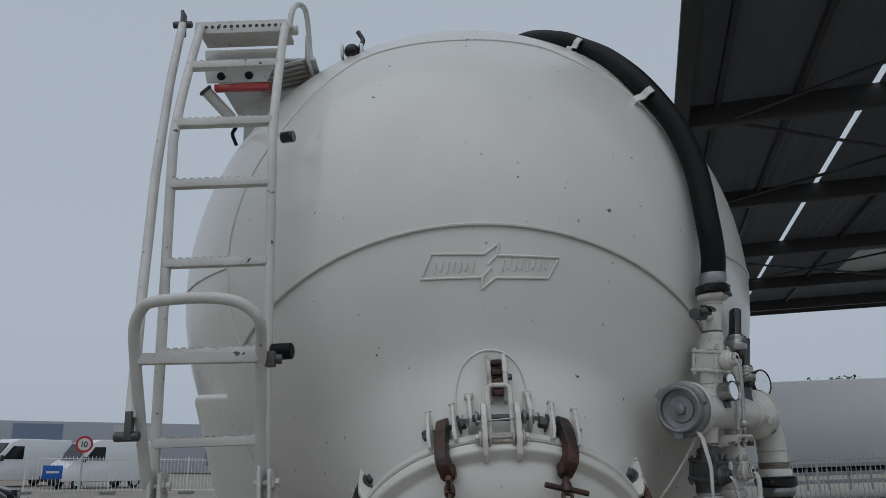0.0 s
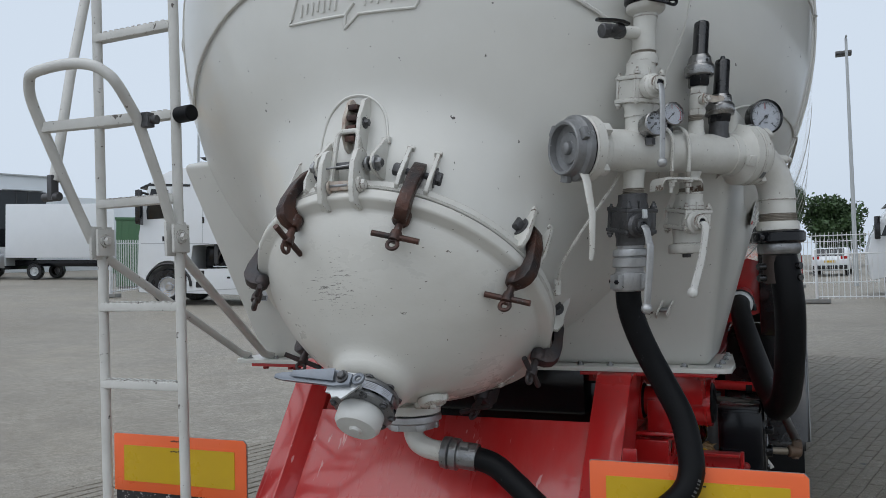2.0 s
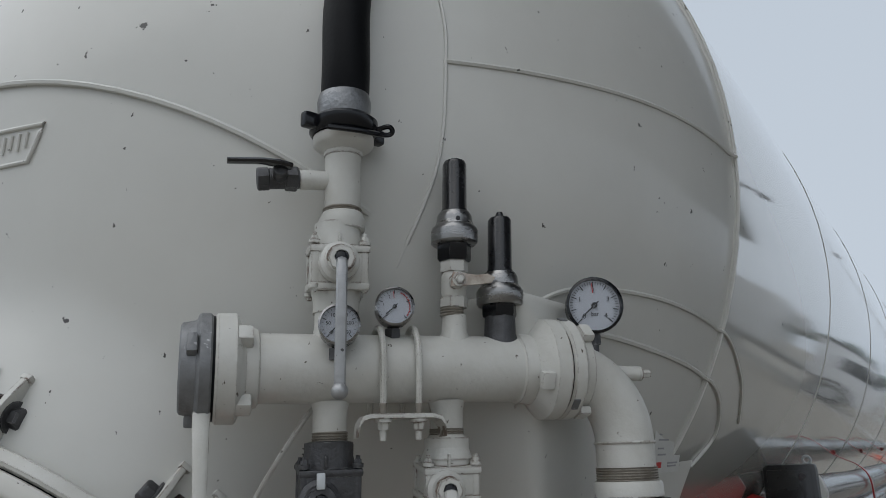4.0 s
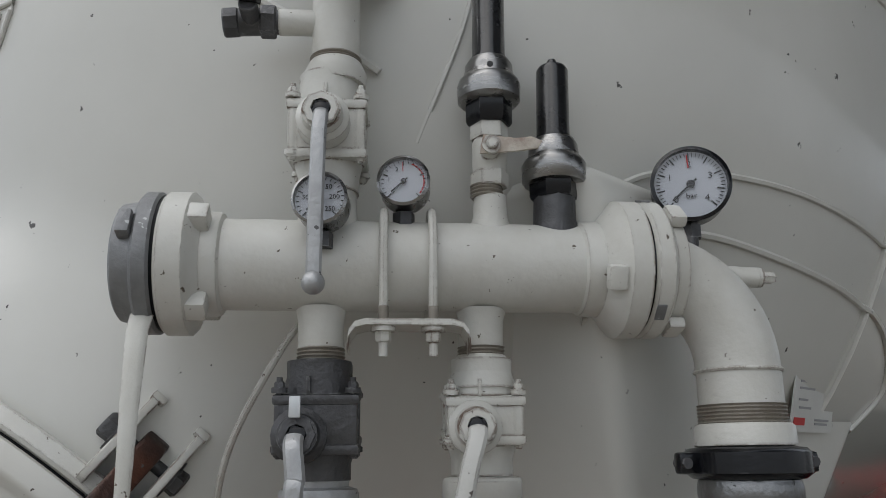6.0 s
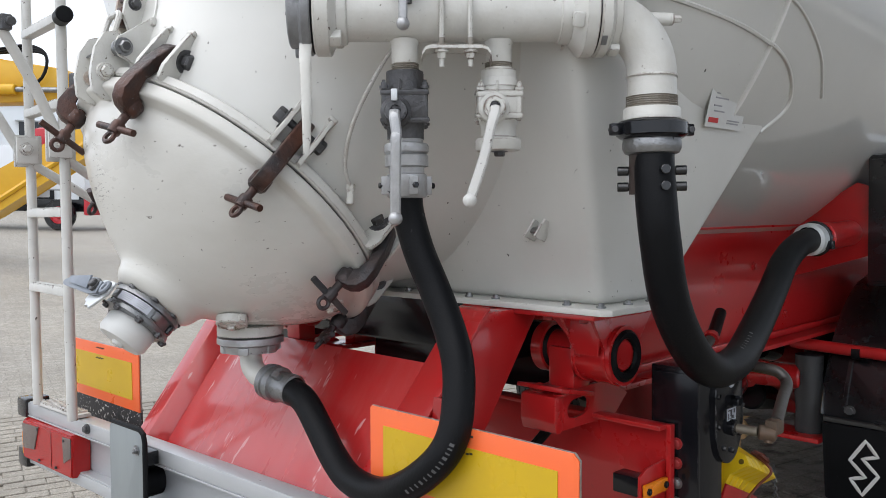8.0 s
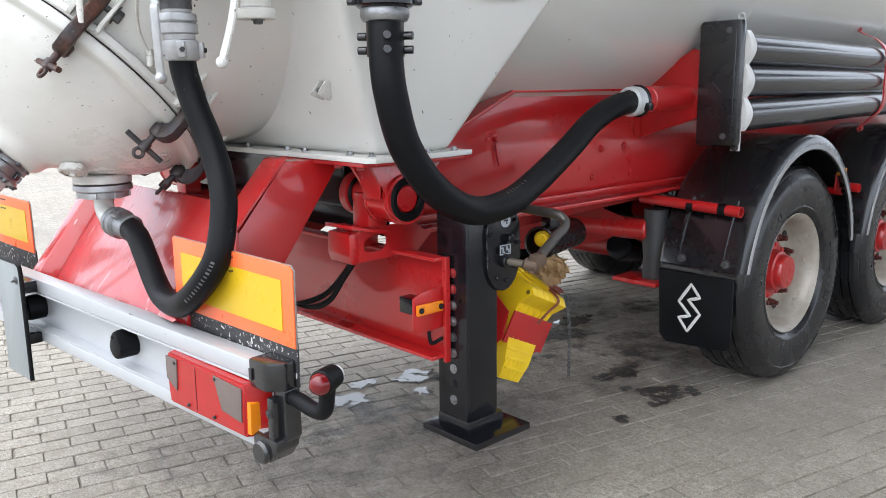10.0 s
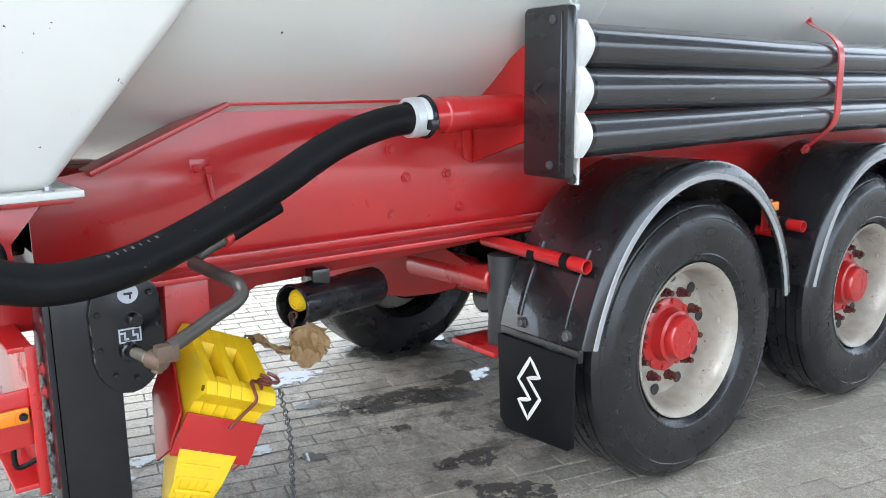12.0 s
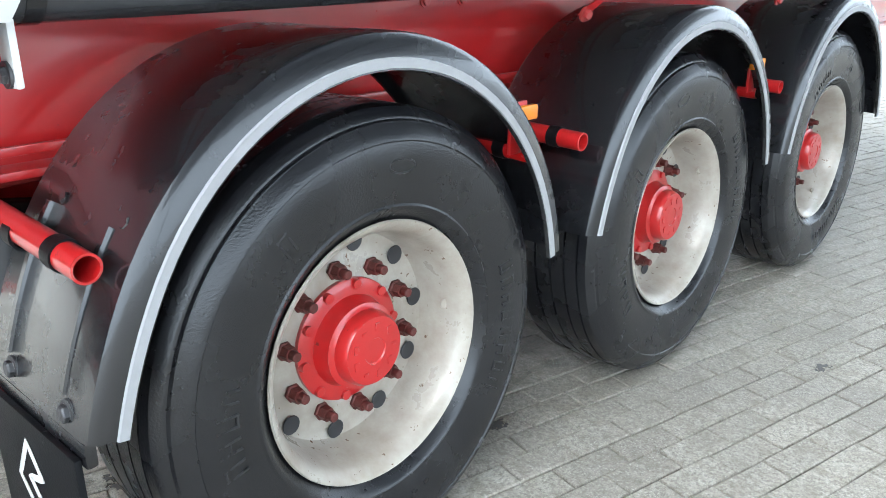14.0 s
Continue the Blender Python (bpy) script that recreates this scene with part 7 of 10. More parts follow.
def build_axle(y):
    ax = thing("axle", (LX, y, HUBZ), "red painted trailer axle beam with air springs", "axle", "trailer axles")
    part("beam", rod((LX - 0.85, y, HUBZ), (LX + 0.85, y, HUBZ), 0.065, 24), RED, ax)
    for s in (-1, 1):
        x = LX + s * 0.42
        part("trailing_arm", side_plate([(y - 0.55, 0.80), (y - 0.5, 0.72), (y + 0.1, 0.44), (y + 0.3, 0.45), (y + 0.3, 0.54), (y - 0.3, 0.72)], x - 0.04, x + 0.04, 0.006), RED, ax)
        part("air_spring", lathe([(0, 0.56), (0.11, 0.56), (0.13, 0.6), (0.12, 0.68), (0.135, 0.74), (0.12, 0.85), (0.1, 0.9), (0, 0.9)], Matrix.Translation((x, y + 0.28, 0)), 24), RUBBER, ax)
        part("spring_plate", box((x, y + 0.28, 0.545), (0.26, 0.26, 0.02), None, 0.004), RED, ax)
        part("brake_drum", rod((LX + s * 0.72, y, HUBZ), (LX + s * 0.9, y, HUBZ), 0.2, 32), BLACKMETAL, ax)
        part("brake_cylinder", rod((x - s * 0.14, y - 0.35, 0.60), (x - s * 0.14, y - 0.12, 0.56), 0.075, 20), BLACKMETAL, ax)


for y in WHEELY:
    build_axle(y)


def build_underparts():
    t = thing("cross_beam", (LX, 3.42, 0.72), "red painted cross beam with a gusset plate below the frame", "beam")
    part("beam", rod((0.16, 3.435, 0.735), (0.66, 3.435, 0.752), 0.052, 28), RED, t)
    part("gusset_plate", back_plate([(-0.64, 0.535), (-0.62, 0.525), (-0.45, 0.525), (-0.06, 0.565), (0.13, 0.592), (0.33, 0.645), (0.46, 0.69), (0.54, 0.80), (0.30, 0.86), (-0.25, 0.70)], 3.40, 3.41, 0.003), UNDERRED, t)
    part("post", box((-0.05, 3.43, 0.82), (0.12, 0.04, 0.22), None, 0.005), RED, t)
    b = thing("brake_chamber", (0.62, 3.42, 0.75), "dark grey ribbed rubber air bellows before the wheel", "air bellows")
    part("bellows", lathe([(0, 0.50), (0.07, 0.5), (0.075, 0.55), (0.07, 0.62), (0.078, 0.68), (0.07, 0.75), (0.075, 0.85), (0, 0.86)], Matrix.Translation((0.68, 3.45, 0)) @ Matrix.Diagonal((0.75, 0.75, 1, 1)), 24), DARKGREY, b)
    part("foot", box((0.64, 3.42, 0.515), (0.24, 0.16, 0.02), None, 0.004), RED, b)


DARKGREY = material("dark_grey_rubber", (0.025, 0.026, 0.028), 0.5, 0, (0.05, 0.05, 0.05), 0.5, 10, 0.2)
build_underparts()


def build_mudguard():
    """A quarter-barrel plastic mudguard with pale strip, flap bars and stub pipe."""
    y0 = WHEELY[0]
    g = thing("mudguard", (0.98, y0, 1.15), "black plastic mudguard over the wheel with a pale grey edge strip", "mudguard", "mudguards")
    x0, x1 = 0.755, 1.162

    def arc(r, a):
        return (y0 - 0.036 + r * math.cos(radians(a)) * 0.93, HUBZ + 0.02 + r * math.sin(radians(a)))
    bm = bmesh.new()
    angs = list(range(8, 176, 4))
    rows = []
    prof = [(x0, 0.615), (x0, 0.628), (x0 + 0.02, 0.642), (x1 - 0.03, 0.643), (x1 - 0.014, 0.640), (x1 - 0.005, 0.628), (x1, 0.575), (x1 - 0.008, 0.573), (x1 - 0.012, 0.605), (x1 - 0.028, 0.625), (x1 - 0.05, 0.631), (x0 + 0.02, 0.631), (x0 + 0.01, 0.615)]
    for a in angs:
        row = []
        for x, r in prof:
            y, z = arc(r, a)
            if a > 150:
                d = (a - 150) / 25
                y -= 0.018 * d * d
            row.append(bm.verts.new((x, y, z)))
        rows.append(row)
    n = len(prof)
    for a, b in zip(rows, rows[1:]):
        for i in range(n):
            bm.faces.new((a[i], a[(i + 1) % n], b[(i + 1) % n], b[i]))
    bm.faces.new(rows[0])
    bm.faces.new(rows[-1][::-1])
    part("shell", bm, PLASTIC, g, sharp=40)
    st = bmesh.new()
    rows = []
    for a in angs:
        row = []
        for x, r in ((x1 - 0.002, 0.598), (x1 + 0.003, 0.596), (x1 + 0.003, 0.579), (x1 - 0.002, 0.577)):
            y, z = arc(r, a)
            if a > 150:
                d = (a - 150) / 25
                y -= 0.018 * d * d
            row.append(st.verts.new((x, y, z)))
        rows.append(row)
    for a, b in zip(rows, rows[1:]):
        for i in range(4):
            st.faces.new((a[i], a[(i + 1) % 4], b[(i + 1) % 4], b[i]))
    part("edge_strip", st, TAPE, g, sharp=40)
    return g


def build_flap():
    f = thing("mud_flap", (0.95, 3.36, 0.45), "black rubber mud flap with a white angular emblem", "mud flap")
    flap = [(0.77, 0.60), (1.13, 0.60), (1.13, 0.30), (1.11, 0.285), (0.82, 0.265), (0.785, 0.30)]
    part("flap", back_plate(flap, 3.345, 3.357, 0.004), RUBBER, f)
    part("carrier", box((0.955, 3.368, 0.605), (0.37, 0.02, 0.045), None, 0.006), PLASTIC, f)
    for x in (0.85, 1.06):
        bar = [(x, WHEELY[0] - 0.017 + 0.654 * 0.93 * math.cos(radians(a)) - 0.018 * max(0, (a - 150) / 25) ** 2, HUBZ + 0.02 + 0.654 * math.sin(radians(a))) for a in (145, 149, 153, 157, 161, 165, 168)]
        part("clip_bar", sweep(bar, 0.0135, 6), PLASTIC, f)
        part("bolt", bolt((x + 0.02, 3.366, 0.655), (0, -1, 0.1), 0.015, 0.012), DARKSTEEL, f)
        part("bolt", bolt((x + 0.03, 3.495, 0.925), (0, -0.8, 0.5), 0.012, 0.01), PLASTIC, f)
    m = Matrix(((1, 0, 0, 0.932), (0, 0, 1, 3.3435), (0, 1, 0, 0.445), (0, 0, 0, 1)))
    em = [(0.05, 0.052), (0.006, 0.108), (-0.052, 0.022), (0.006, -0.036), (-0.05, -0.052), (-0.006, -0.108), (0.052, -0.022), (-0.006, 0.036)]
    line = []
    for a, b in zip(em, em[1:] + em[:1]):
        line += [Vector((a[0] + (b[0] - a[0]) * k / 4, 0, a[1] + (b[1] - a[1]) * k / 4)) for k in range(4)]
    bm = sweep_closed(line, 0.0072, Vector((0, 1, 0)), 6)
    bm.transform(Matrix.Translation((0.932, 3.3435, 0.445)) @ Matrix.Diagonal((1, 0.3, 1, 1)))
    part("emblem", bm, WHITECAP, f)


def build_stub(y, z):
    s = thing("guard_bracket", (1.0, y, z), "red steel tube bracket carrying the mudguard", "bracket", "mudguard brackets")
    part("tube", pipe((0.62, y + 0.0, z + 0.02), (1.112, y, z), 0.024, 0.004, 24), RED, s)
    for x in (0.88, 1.03):
        part("band", pipe((x - 0.016, y, z + 0.004), (x + 0.016, y, z + 0.003), 0.0275, 0.004, 24), RUBBER, s)


mud = build_mudguard()
for k, y in enumerate(WHEELY):
    if k:
        copy_thing(mud, Matrix.Translation((0.98, y, 1.15)))
    copy_thing(mud, Matrix.Translation((mirror(0.98), y, 1.15)) @ Matrix.Rotation(math.pi, 4, "Z"))
build_flap()
for y, z in ((3.415, 0.881), (4.47, 0.875), (4.69, 0.868), (5.78, 0.875), (5.99, 0.87)):
    build_stub(y, z)
for y in (4.43, 5.74):
    mk = thing("side_reflector", (1.12, y, 0.97), "amber side reflector on a red bracket between the mudguards", "reflector", "amber side markers")
    part("bracket", box((1.10, y, 0.94), (0.01, 0.06, 0.12), None, 0.003), RED, mk)
    part("lens", box((1.115, y, 0.975), (0.02, 0.09, 0.034), None, 0.005), AMBER, mk)

# ---- hose storage tubes ----


def build_tubes():
    for k, (za, zb) in enumerate(((1.552, 1.535), (1.425, 1.42), (1.284, 1.304))):
        t = thing("hose_tube", (1.07, 3.4, za), "long black plastic hose storage tube along the trailer's side", "storage tube", "hose storage tubes")
        part("end_sleeve", pipe((1.075, 3.387, za), (1.0755, 3.412, za), 0.0675, 0.003, 28), PLASTIC, t)
        part("tube", sweep(spline([(1.075, 3.36, za), (1.078, 4.0, za * 0.6 + zb * 0.4), (1.075, 4.72, zb), (1.07, 6.0, zb), (1.07, 9.2, zb)], 6), 0.066, 32), TUBEBLACK, t)
    e = thing("tube_end_panel", (1.04, 3.3, 1.15), "black plastic end panel closing the storage tubes", "end panel")
    part("panel", box((1.045, 3.305, 1.413), (0.185, 0.045, 0.50), None, 0.02), PLASTIC, e)
    part("panel_rim", join(box((1.045, 3.28, 1.413), (0.15, 0.012, 0.46), None, 0.005)), PLASTIC, e)
    for x, z in ((1.09, 1.62), (1.085, 1.205)):
        part("screw", lathe([(0, 0), (0.013, 0), (0.012, 0.006), (0.005, 0.007), (0, 0.003)], axes((x, 3.273, z), (0, -1, 0)), 18), DARKSTEEL, e)
    em = join(box((0, 0, 0), (0.05, 0.006, 0.012), pose(1.03, 3.272, 1.43, 0, -40, 0), 0.002), box((0, 0, 0), (0.06, 0.006, 0.012), pose(1.04, 3.272, 1.40, 0, 45, 0), 0.002))
    part("raised_mark", em, PLASTIC, e)
    pts = []
    for i in range(0, 49):
        z = 1.225 + 0.395 * i / 48
        ph = (z - 1.225) / 0.1317 * math.pi
        pts.append((1.129 + 0.019 * abs(math.sin(ph)), 3.36, z))
    bm = bmesh.new()
    rows = [[bm.verts.new((x - 0.03 + dx, 3.35 + dy, z)) for dx, dy in ((0, -0.02), (0.034, -0.02), (0.034, 0.012 + 1.1 * (x - 1.129)), (0, 0.012 + 1.1 * (x - 1.129)))] for x, y, z in pts]
    for a, b in zip(rows, rows[1:]):
        for i in range(4):
            bm.faces.new((a[i], a[(i + 1) % 4], b[(i + 1) % 4], b[i]))
    bm.faces.new(rows[0])
    bm.faces.new(rows[-1])
    part("scalloped_frame", bm, WHITECAP, e, "pale scalloped frame")
    part("hinge_eye", join(torus((1.10, 3.345, 1.675), (0, 1, 0), 0.013, 0.005, 16, 6), box((1.10, 3.345, 1.655), (0.03, 0.02, 0.02))), GALV, e)
    part("lower_tab", box((1.09, 3.37, 1.19), (0.04, 0.012, 0.10), None, 0.005), WHITECAP, e)
    part("tab_bolt", bolt((1.09, 3.362, 1.158), (0, -1, 0), 0.012, 0.010), DARKSTEEL, e)
    for y in (4.80, 6.03, 7.4):
        s = thing("tube_strap", (1.1, y, 1.2), "bent red steel strap holding the storage tubes", "strap", "red tube straps")
        pts = spline([(0.985, y + 0.03, 1.685), (1.03, y + 0.01, 1.66), (1.10, y, 1.625), (1.146, y, 1.56), (1.15, y, 1.42), (1.145, y, 1.29), (1.10, y - 0.03, 1.225), (1.06, y - 0.07, 1.175)], 5)
        bm = bmesh.new()
        rows = [[bm.verts.new(p + Vector((0, dy, 0)) + Vector((dx, 0, 0))) for dx, dy in ((0, -0.02), (0.007, -0.02), (0.007, 0.02), (0, 0.02))] for p in pts]
        for a, b in zip(rows, rows[1:]):
            for i in range(4):
                bm.faces.new((a[i], a[(i + 1) % 4], b[(i + 1) % 4], b[i]))
        part("strap", bm, RED, s)
        part("end_bolt", bolt((1.072, y - 0.07, 1.178), (1, 0, -0.3), 0.014, 0.014), REDBOLT, s)
        part("end_bolt", bolt((0.99, y + 0.03, 1.692), (1, 0, 0.3), 0.012, 0.012), REDBOLT, s)


TUBEBLACK = material("dusty_black_pipe", (0.03, 0.0305, 0.034), 0.2, 0, (0.05, 0.051, 0.054), 0.7, 3, 0.06, 140, 0.3, (0.16, 0.16, 0.16), 26, 0.70, 0.1, (1, 0.35, 1))
build_tubes()

# ---- rear bumper with lamps and marker boards ----


GUARD = material("guard_plate_steel", (0.30, 0.33, 0.34), 0.4, 0.5, (0.24, 0.27, 0.28), 0.6, 8, 0.1, 80, 0, None, 30, 0.7, 0.1, (1, 1, 0.2))


# the bumper stands a little askew behind the frame
BUMPER = Matrix.Translation((0, 1.036, 0)) @ Matrix.Rotation(math.atan(0.098), 4, "Z") @ Matrix.Rotation(0.0117, 4, "Y")


def on_bumper(name, bm, mat, parent, label=""):
    bm.transform(BUMPER)
    return part(name, bm, mat, parent, label)


def build_bumper():
    b = thing("rear_bumper", (0.0, 1.06, 0.55), "pale grey aluminium underride bumper across the trailer's rear", "bumper")
    # channel section: two hollow rails, a recessed web between them
    on_bumper("upper_rail", join(box((-0.026, 0.029, 0.757), (2.19, 0.058, 0.047), None, 0.007), box((-0.026, 0.004, 0.7305), (2.19, 0.012, 0.006), None, 0.002)), RAILALU, b)
    on_bumper("web", box((-0.026, 0.047, 0.665), (2.19, 0.012, 0.137), None, 0.002), RAILALU, b)
    on_bumper("lower_rail", join(box((-0.026, 0.029, 0.577), (2.19, 0.058, 0.040), None, 0.007), box((-0.026, 0.025, 0.6), (2.19, 0.04, 0.006), None, 0.002)), RAILALU, b)
    for s in (-1, 1):
        e = -0.026 + s * 1.095
        if s < 0:
            for z in (0.757, 0.575):
                on_bumper("end_cap", box((e - 0.012, 0.034, z), (0.075, 0.09, 0.07), None, 0.012), PLASTIC, b)
            on_bumper("buffer", back_plate([(-0.28 + 0.038 * math.cos(radians(a)), 0.668 + 0.045 * math.sin(radians(a))) for a in range(0, 360, 24)], -0.022, 0.052, 0.014), RUBBER, b)
            continue
        cap = prism([(e - s * 0.03, -0.010), (e + s * 0.038, -0.010), (e + s * 0.072, 0.024), (e + s * 0.072, 0.066), (e - s * 0.03, 0.066)][::s], 0.074, Matrix.Translation((0, 0, 0.717)), 0.01)
        top = on_bumper("upper_end_cap", cap, PLASTIC, b)
        # black bar laid on the cap paints the dark of its slot
        on_bumper("cap_slot", box((e - s * 0.018, -0.0125, 0.752), (0.010, 0.004, 0.03), None, 0.001), INK, top)
        post = [(e + s * 0.026, 0.72), (e + s * 0.072, 0.722), (e + s * 0.074, 0.60), (e + s * 0.055, 0.572), (e + s * 0.026, 0.572)][::s]
        on_bumper("end_post", join(back_plate(post, 0.018, 0.066, 0.008), box((e + s * 0.044, 0.008, 0.65), (0.022, 0.03, 0.11), None, 0.006)), PLASTIC, b)
        on_bumper("post_screw", bolt((e + s * 0.044, -0.008, 0.665), (0, -1, 0), 0.008, 0.005), INK, b)
        knob = lathe([(0, -0.03), (0.024, -0.03), (0.030, -0.02), (0.030, 0.035), (0.024, 0.042), (0, 0.042)], axes((e + s * 0.012, 0.02, 0.560), (0, -1, 0.0)), 24)
        on_bumper("lower_end_cap", join(knob, back_plate([(e - s * 0.03, 0.543), (e + s * 0.036, 0.535), (e + s * 0.066, 0.575), (e + s * 0.066, 0.60), (e - s * 0.03, 0.60)][::s], -0.008, 0.064, 0.01)), PLASTIC, b)
        # teardrop buffer between the rails
        x = 0.045 + s * 0.325
        drop = [(x, 0.722), (x + 0.016, 0.712)] + [(x + 0.038 * math.cos(radians(a)), 0.668 + 0.036 * math.sin(radians(a))) for a in range(25, -206, -21)] + [(x - 0.016, 0.712)]
        on_bumper("buffer", join(back_plate(drop, -0.022, 0.052, 0.014), bolt((x - 0.008, -0.02, 0.70), (0, -1, 0.2), 0.006, 0.004, False)), RUBBER, b, "black rubber teardrop buffer")
    # upright steel plate with rounded corners and a rubber edge
    plate = [(-0.372, 0.44), (-0.182, 0.44)] + [(-0.207 + 0.025 * math.cos(radians(a)), 0.822 + 0.025 * math.sin(radians(a))) for a in (0, 30, 60, 90)] + [(-0.36, 0.847), (-0.372, 0.835)]
    gp = on_bumper("guard_plate", back_plate(plate, -0.065, -0.055, 0.003), GUARD, b, "brushed grey steel guard plate")
    on_bumper("rubber_edge", sweep([(-0.180, -0.06, 0.44), (-0.180, -0.06, 0.815), (-0.187, -0.06, 0.838), (-0.205, -0.06, 0.849), (-0.36, -0.06, 0.850)], 0.0075, 8), RUBBER, gp)
    on_bumper("plate_screw", join(bolt((-0.215, -0.066, 0.79), (0, -1, 0), 0.010, 0.008), rod((-0.215, -0.07, 0.79), (-0.198, -0.085, 0.79), 0.004, 8)), STEEL, gp)
    on_bumper("plate_bracket", join(box((-0.28, -0.028, 0.757), (0.14, 0.055, 0.04), None, 0.003), box((-0.28, -0.028, 0.575), (0.14, 0.055, 0.036), None, 0.003)), BLACKMETAL, gp)
    # serrated foot step and hinges under the ladder
    step = box((-0.86, 0.02, 0.789), (0.30, 0.05, 0.012), None, 0.003)
    on_bumper("foot_step", step, LADDER, b)
    for k in range(14):
        on_bumper("step_tooth", box((-0.985 + 0.019 * k, 0.02, 0.797), (0.009, 0.05, 0.008), None, 0.001), LADDER, b)
    for x in (-0.688,):
        on_bumper("foot_bolt", bolt((x + 0.045, -0.004, 0.762), (0, -1, 0), 0.011, 0.012), DARKSTEEL, b)


RAILALU = material("weathered_aluminium_rail", (0.46, 0.475, 0.49), 0.36, 0.3, (0.37, 0.38, 0.39), 0.6, 7, 0.12, 130, 0, (0.22, 0.21, 0.20), 34, 0.70, 0.15, (0.3, 1, 1))
build_bumper()


def build_lamp(s):
    t = thing("tail_lamp", (s * 0.87, 1.07, 0.60), "red tail lamp cluster with smoked squares and an amber end", "tail lamp", "tail lamps")
    a, e = (0.668, 1.036) if s > 0 else (-0.71, -1.10)
    # housing with its sides drawn in towards the front
    bm = bmesh.new()
    front = [(a + s * 0.012, 0.585), (e - s * 0.006, 0.585), (e, 0.70), (e - s * 0.01, 0.722), (a + s * 0.012, 0.726), (a, 0.70)]
    back = [(a, 0.58), (e + s * 0.026, 0.58), (e + s * 0.03, 0.70), (e + s * 0.027, 0.732), (a, 0.732), (a - s * 0.004, 0.70)]
    f = [bm.verts.new((x, -0.022, z)) for x, z in front]
    k = [bm.verts.new((x, 0.040, z)) for x, z in back]
    bm.faces.new(f)
    bm.faces.new(k[::-1])
    for i in range(6):
        bm.faces.new((f[i], k[i], k[(i + 1) % 6], f[(i + 1) % 6]))
    bmesh.ops.recalc_face_normals(bm, faces=bm.faces[:])
    bmesh.ops.bevel(bm, geom=bm.edges[:], offset=0.005, segments=2, affect="EDGES")
    on_bumper("housing", bm, REDLENS, t)
    w = e - a
    on_bumper("amber_lens", back_plate([(e - s * 0.006, 0.594), (e + s * 0.012, 0.594), (e + s * 0.014, 0.675), (e - s * 0.006, 0.682)][::s], -0.017, 0.04, 0.003), AMBER, t)
    on_bumper("smoked_lens", back_plate([(a + w * 0.02, 0.655), (a + w * 0.15, 0.628), (a + w * 0.17, 0.716), (a + w * 0.02, 0.718)][::s], -0.0255, -0.0215, 0.001), DARKLENS, t)
    on_bumper("smoked_lens", back_plate([(a + w * 0.73, 0.632), (a + w * 0.96, 0.622), (a + w * 0.97, 0.710), (a + w * 0.64, 0.716)][::s], -0.0255, -0.0215, 0.001), DARKLENS, t)
    on_bumper("lens_joint", box((a + w * 0.40, -0.0222, 0.655), (0.003, 0.002, 0.118), None, 0), REDJOINT, t)
    for fx, z in ((0.14, 0.705), (0.66, 0.708), (0.30, 0.602), (0.63, 0.602)):
        on_bumper("lens_screw", lathe([(0, -0.002), (0.005, -0.002), (0.004, 0.003), (0, 0.003)], axes((a + w * fx, -0.0255, z), (0, -1, 0)), 10), INK, t)


RUBY = material("dark_red_lens", (0.13, 0.005, 0.007), 0.1)
REDJOINT = material("dark_lens_joint", (0.16, 0.01, 0.012), 0.4)
for s in (1, -1):
    build_lamp(s)


def build_arm_lamp(s):
    a = thing("outline_lamp", (s * 1.28, 1.15, 0.70), "black rubber outline lamp with a red lens on the bumper's end", "outline lamp")
    x = -0.026 + s * 1.165
    head = Vector((x + s * 0.145, 0.032, 0.785))
    on_bumper("arm", sweep(spline([(x, 0.045, 0.70), (x + s * 0.035, 0.04, 0.70), (x + s * 0.085, 0.036, 0.695), (x + s * 0.128, 0.034, 0.705), (x + s * 0.145, 0.032, 0.765)], 6), 0.019, 14), RUBBER, a)
    hd = on_bumper("head", lathe([(0, -0.032), (0.021, -0.032), (0.027, -0.026), (0.029, 0.0), (0.030, 0.028), (0.027, 0.032), (0, 0.032)], axes(head, (s * 0.35, -1, 0)), 24), RUBBER, a)
    on_bumper("red_lens", lathe([(0.026, -0.004), (0.025, 0.006), (0.018, 0.018), (0.008, 0.023), (0, 0.023)], axes(head + Vector((s * 0.011, -0.030, 0)), (s * 0.35, -1, 0)), 22), RUBY, hd)
    on_bumper("clear_lens", lathe([(0.022, -0.004), (0.020, 0.006), (0.010, 0.013), (0, 0.014)], axes(head + Vector((-s * 0.012, 0.034, 0)), (-s * 0.35, 1, 0)), 20), WHITECAP, hd)


build_arm_lamp(1)


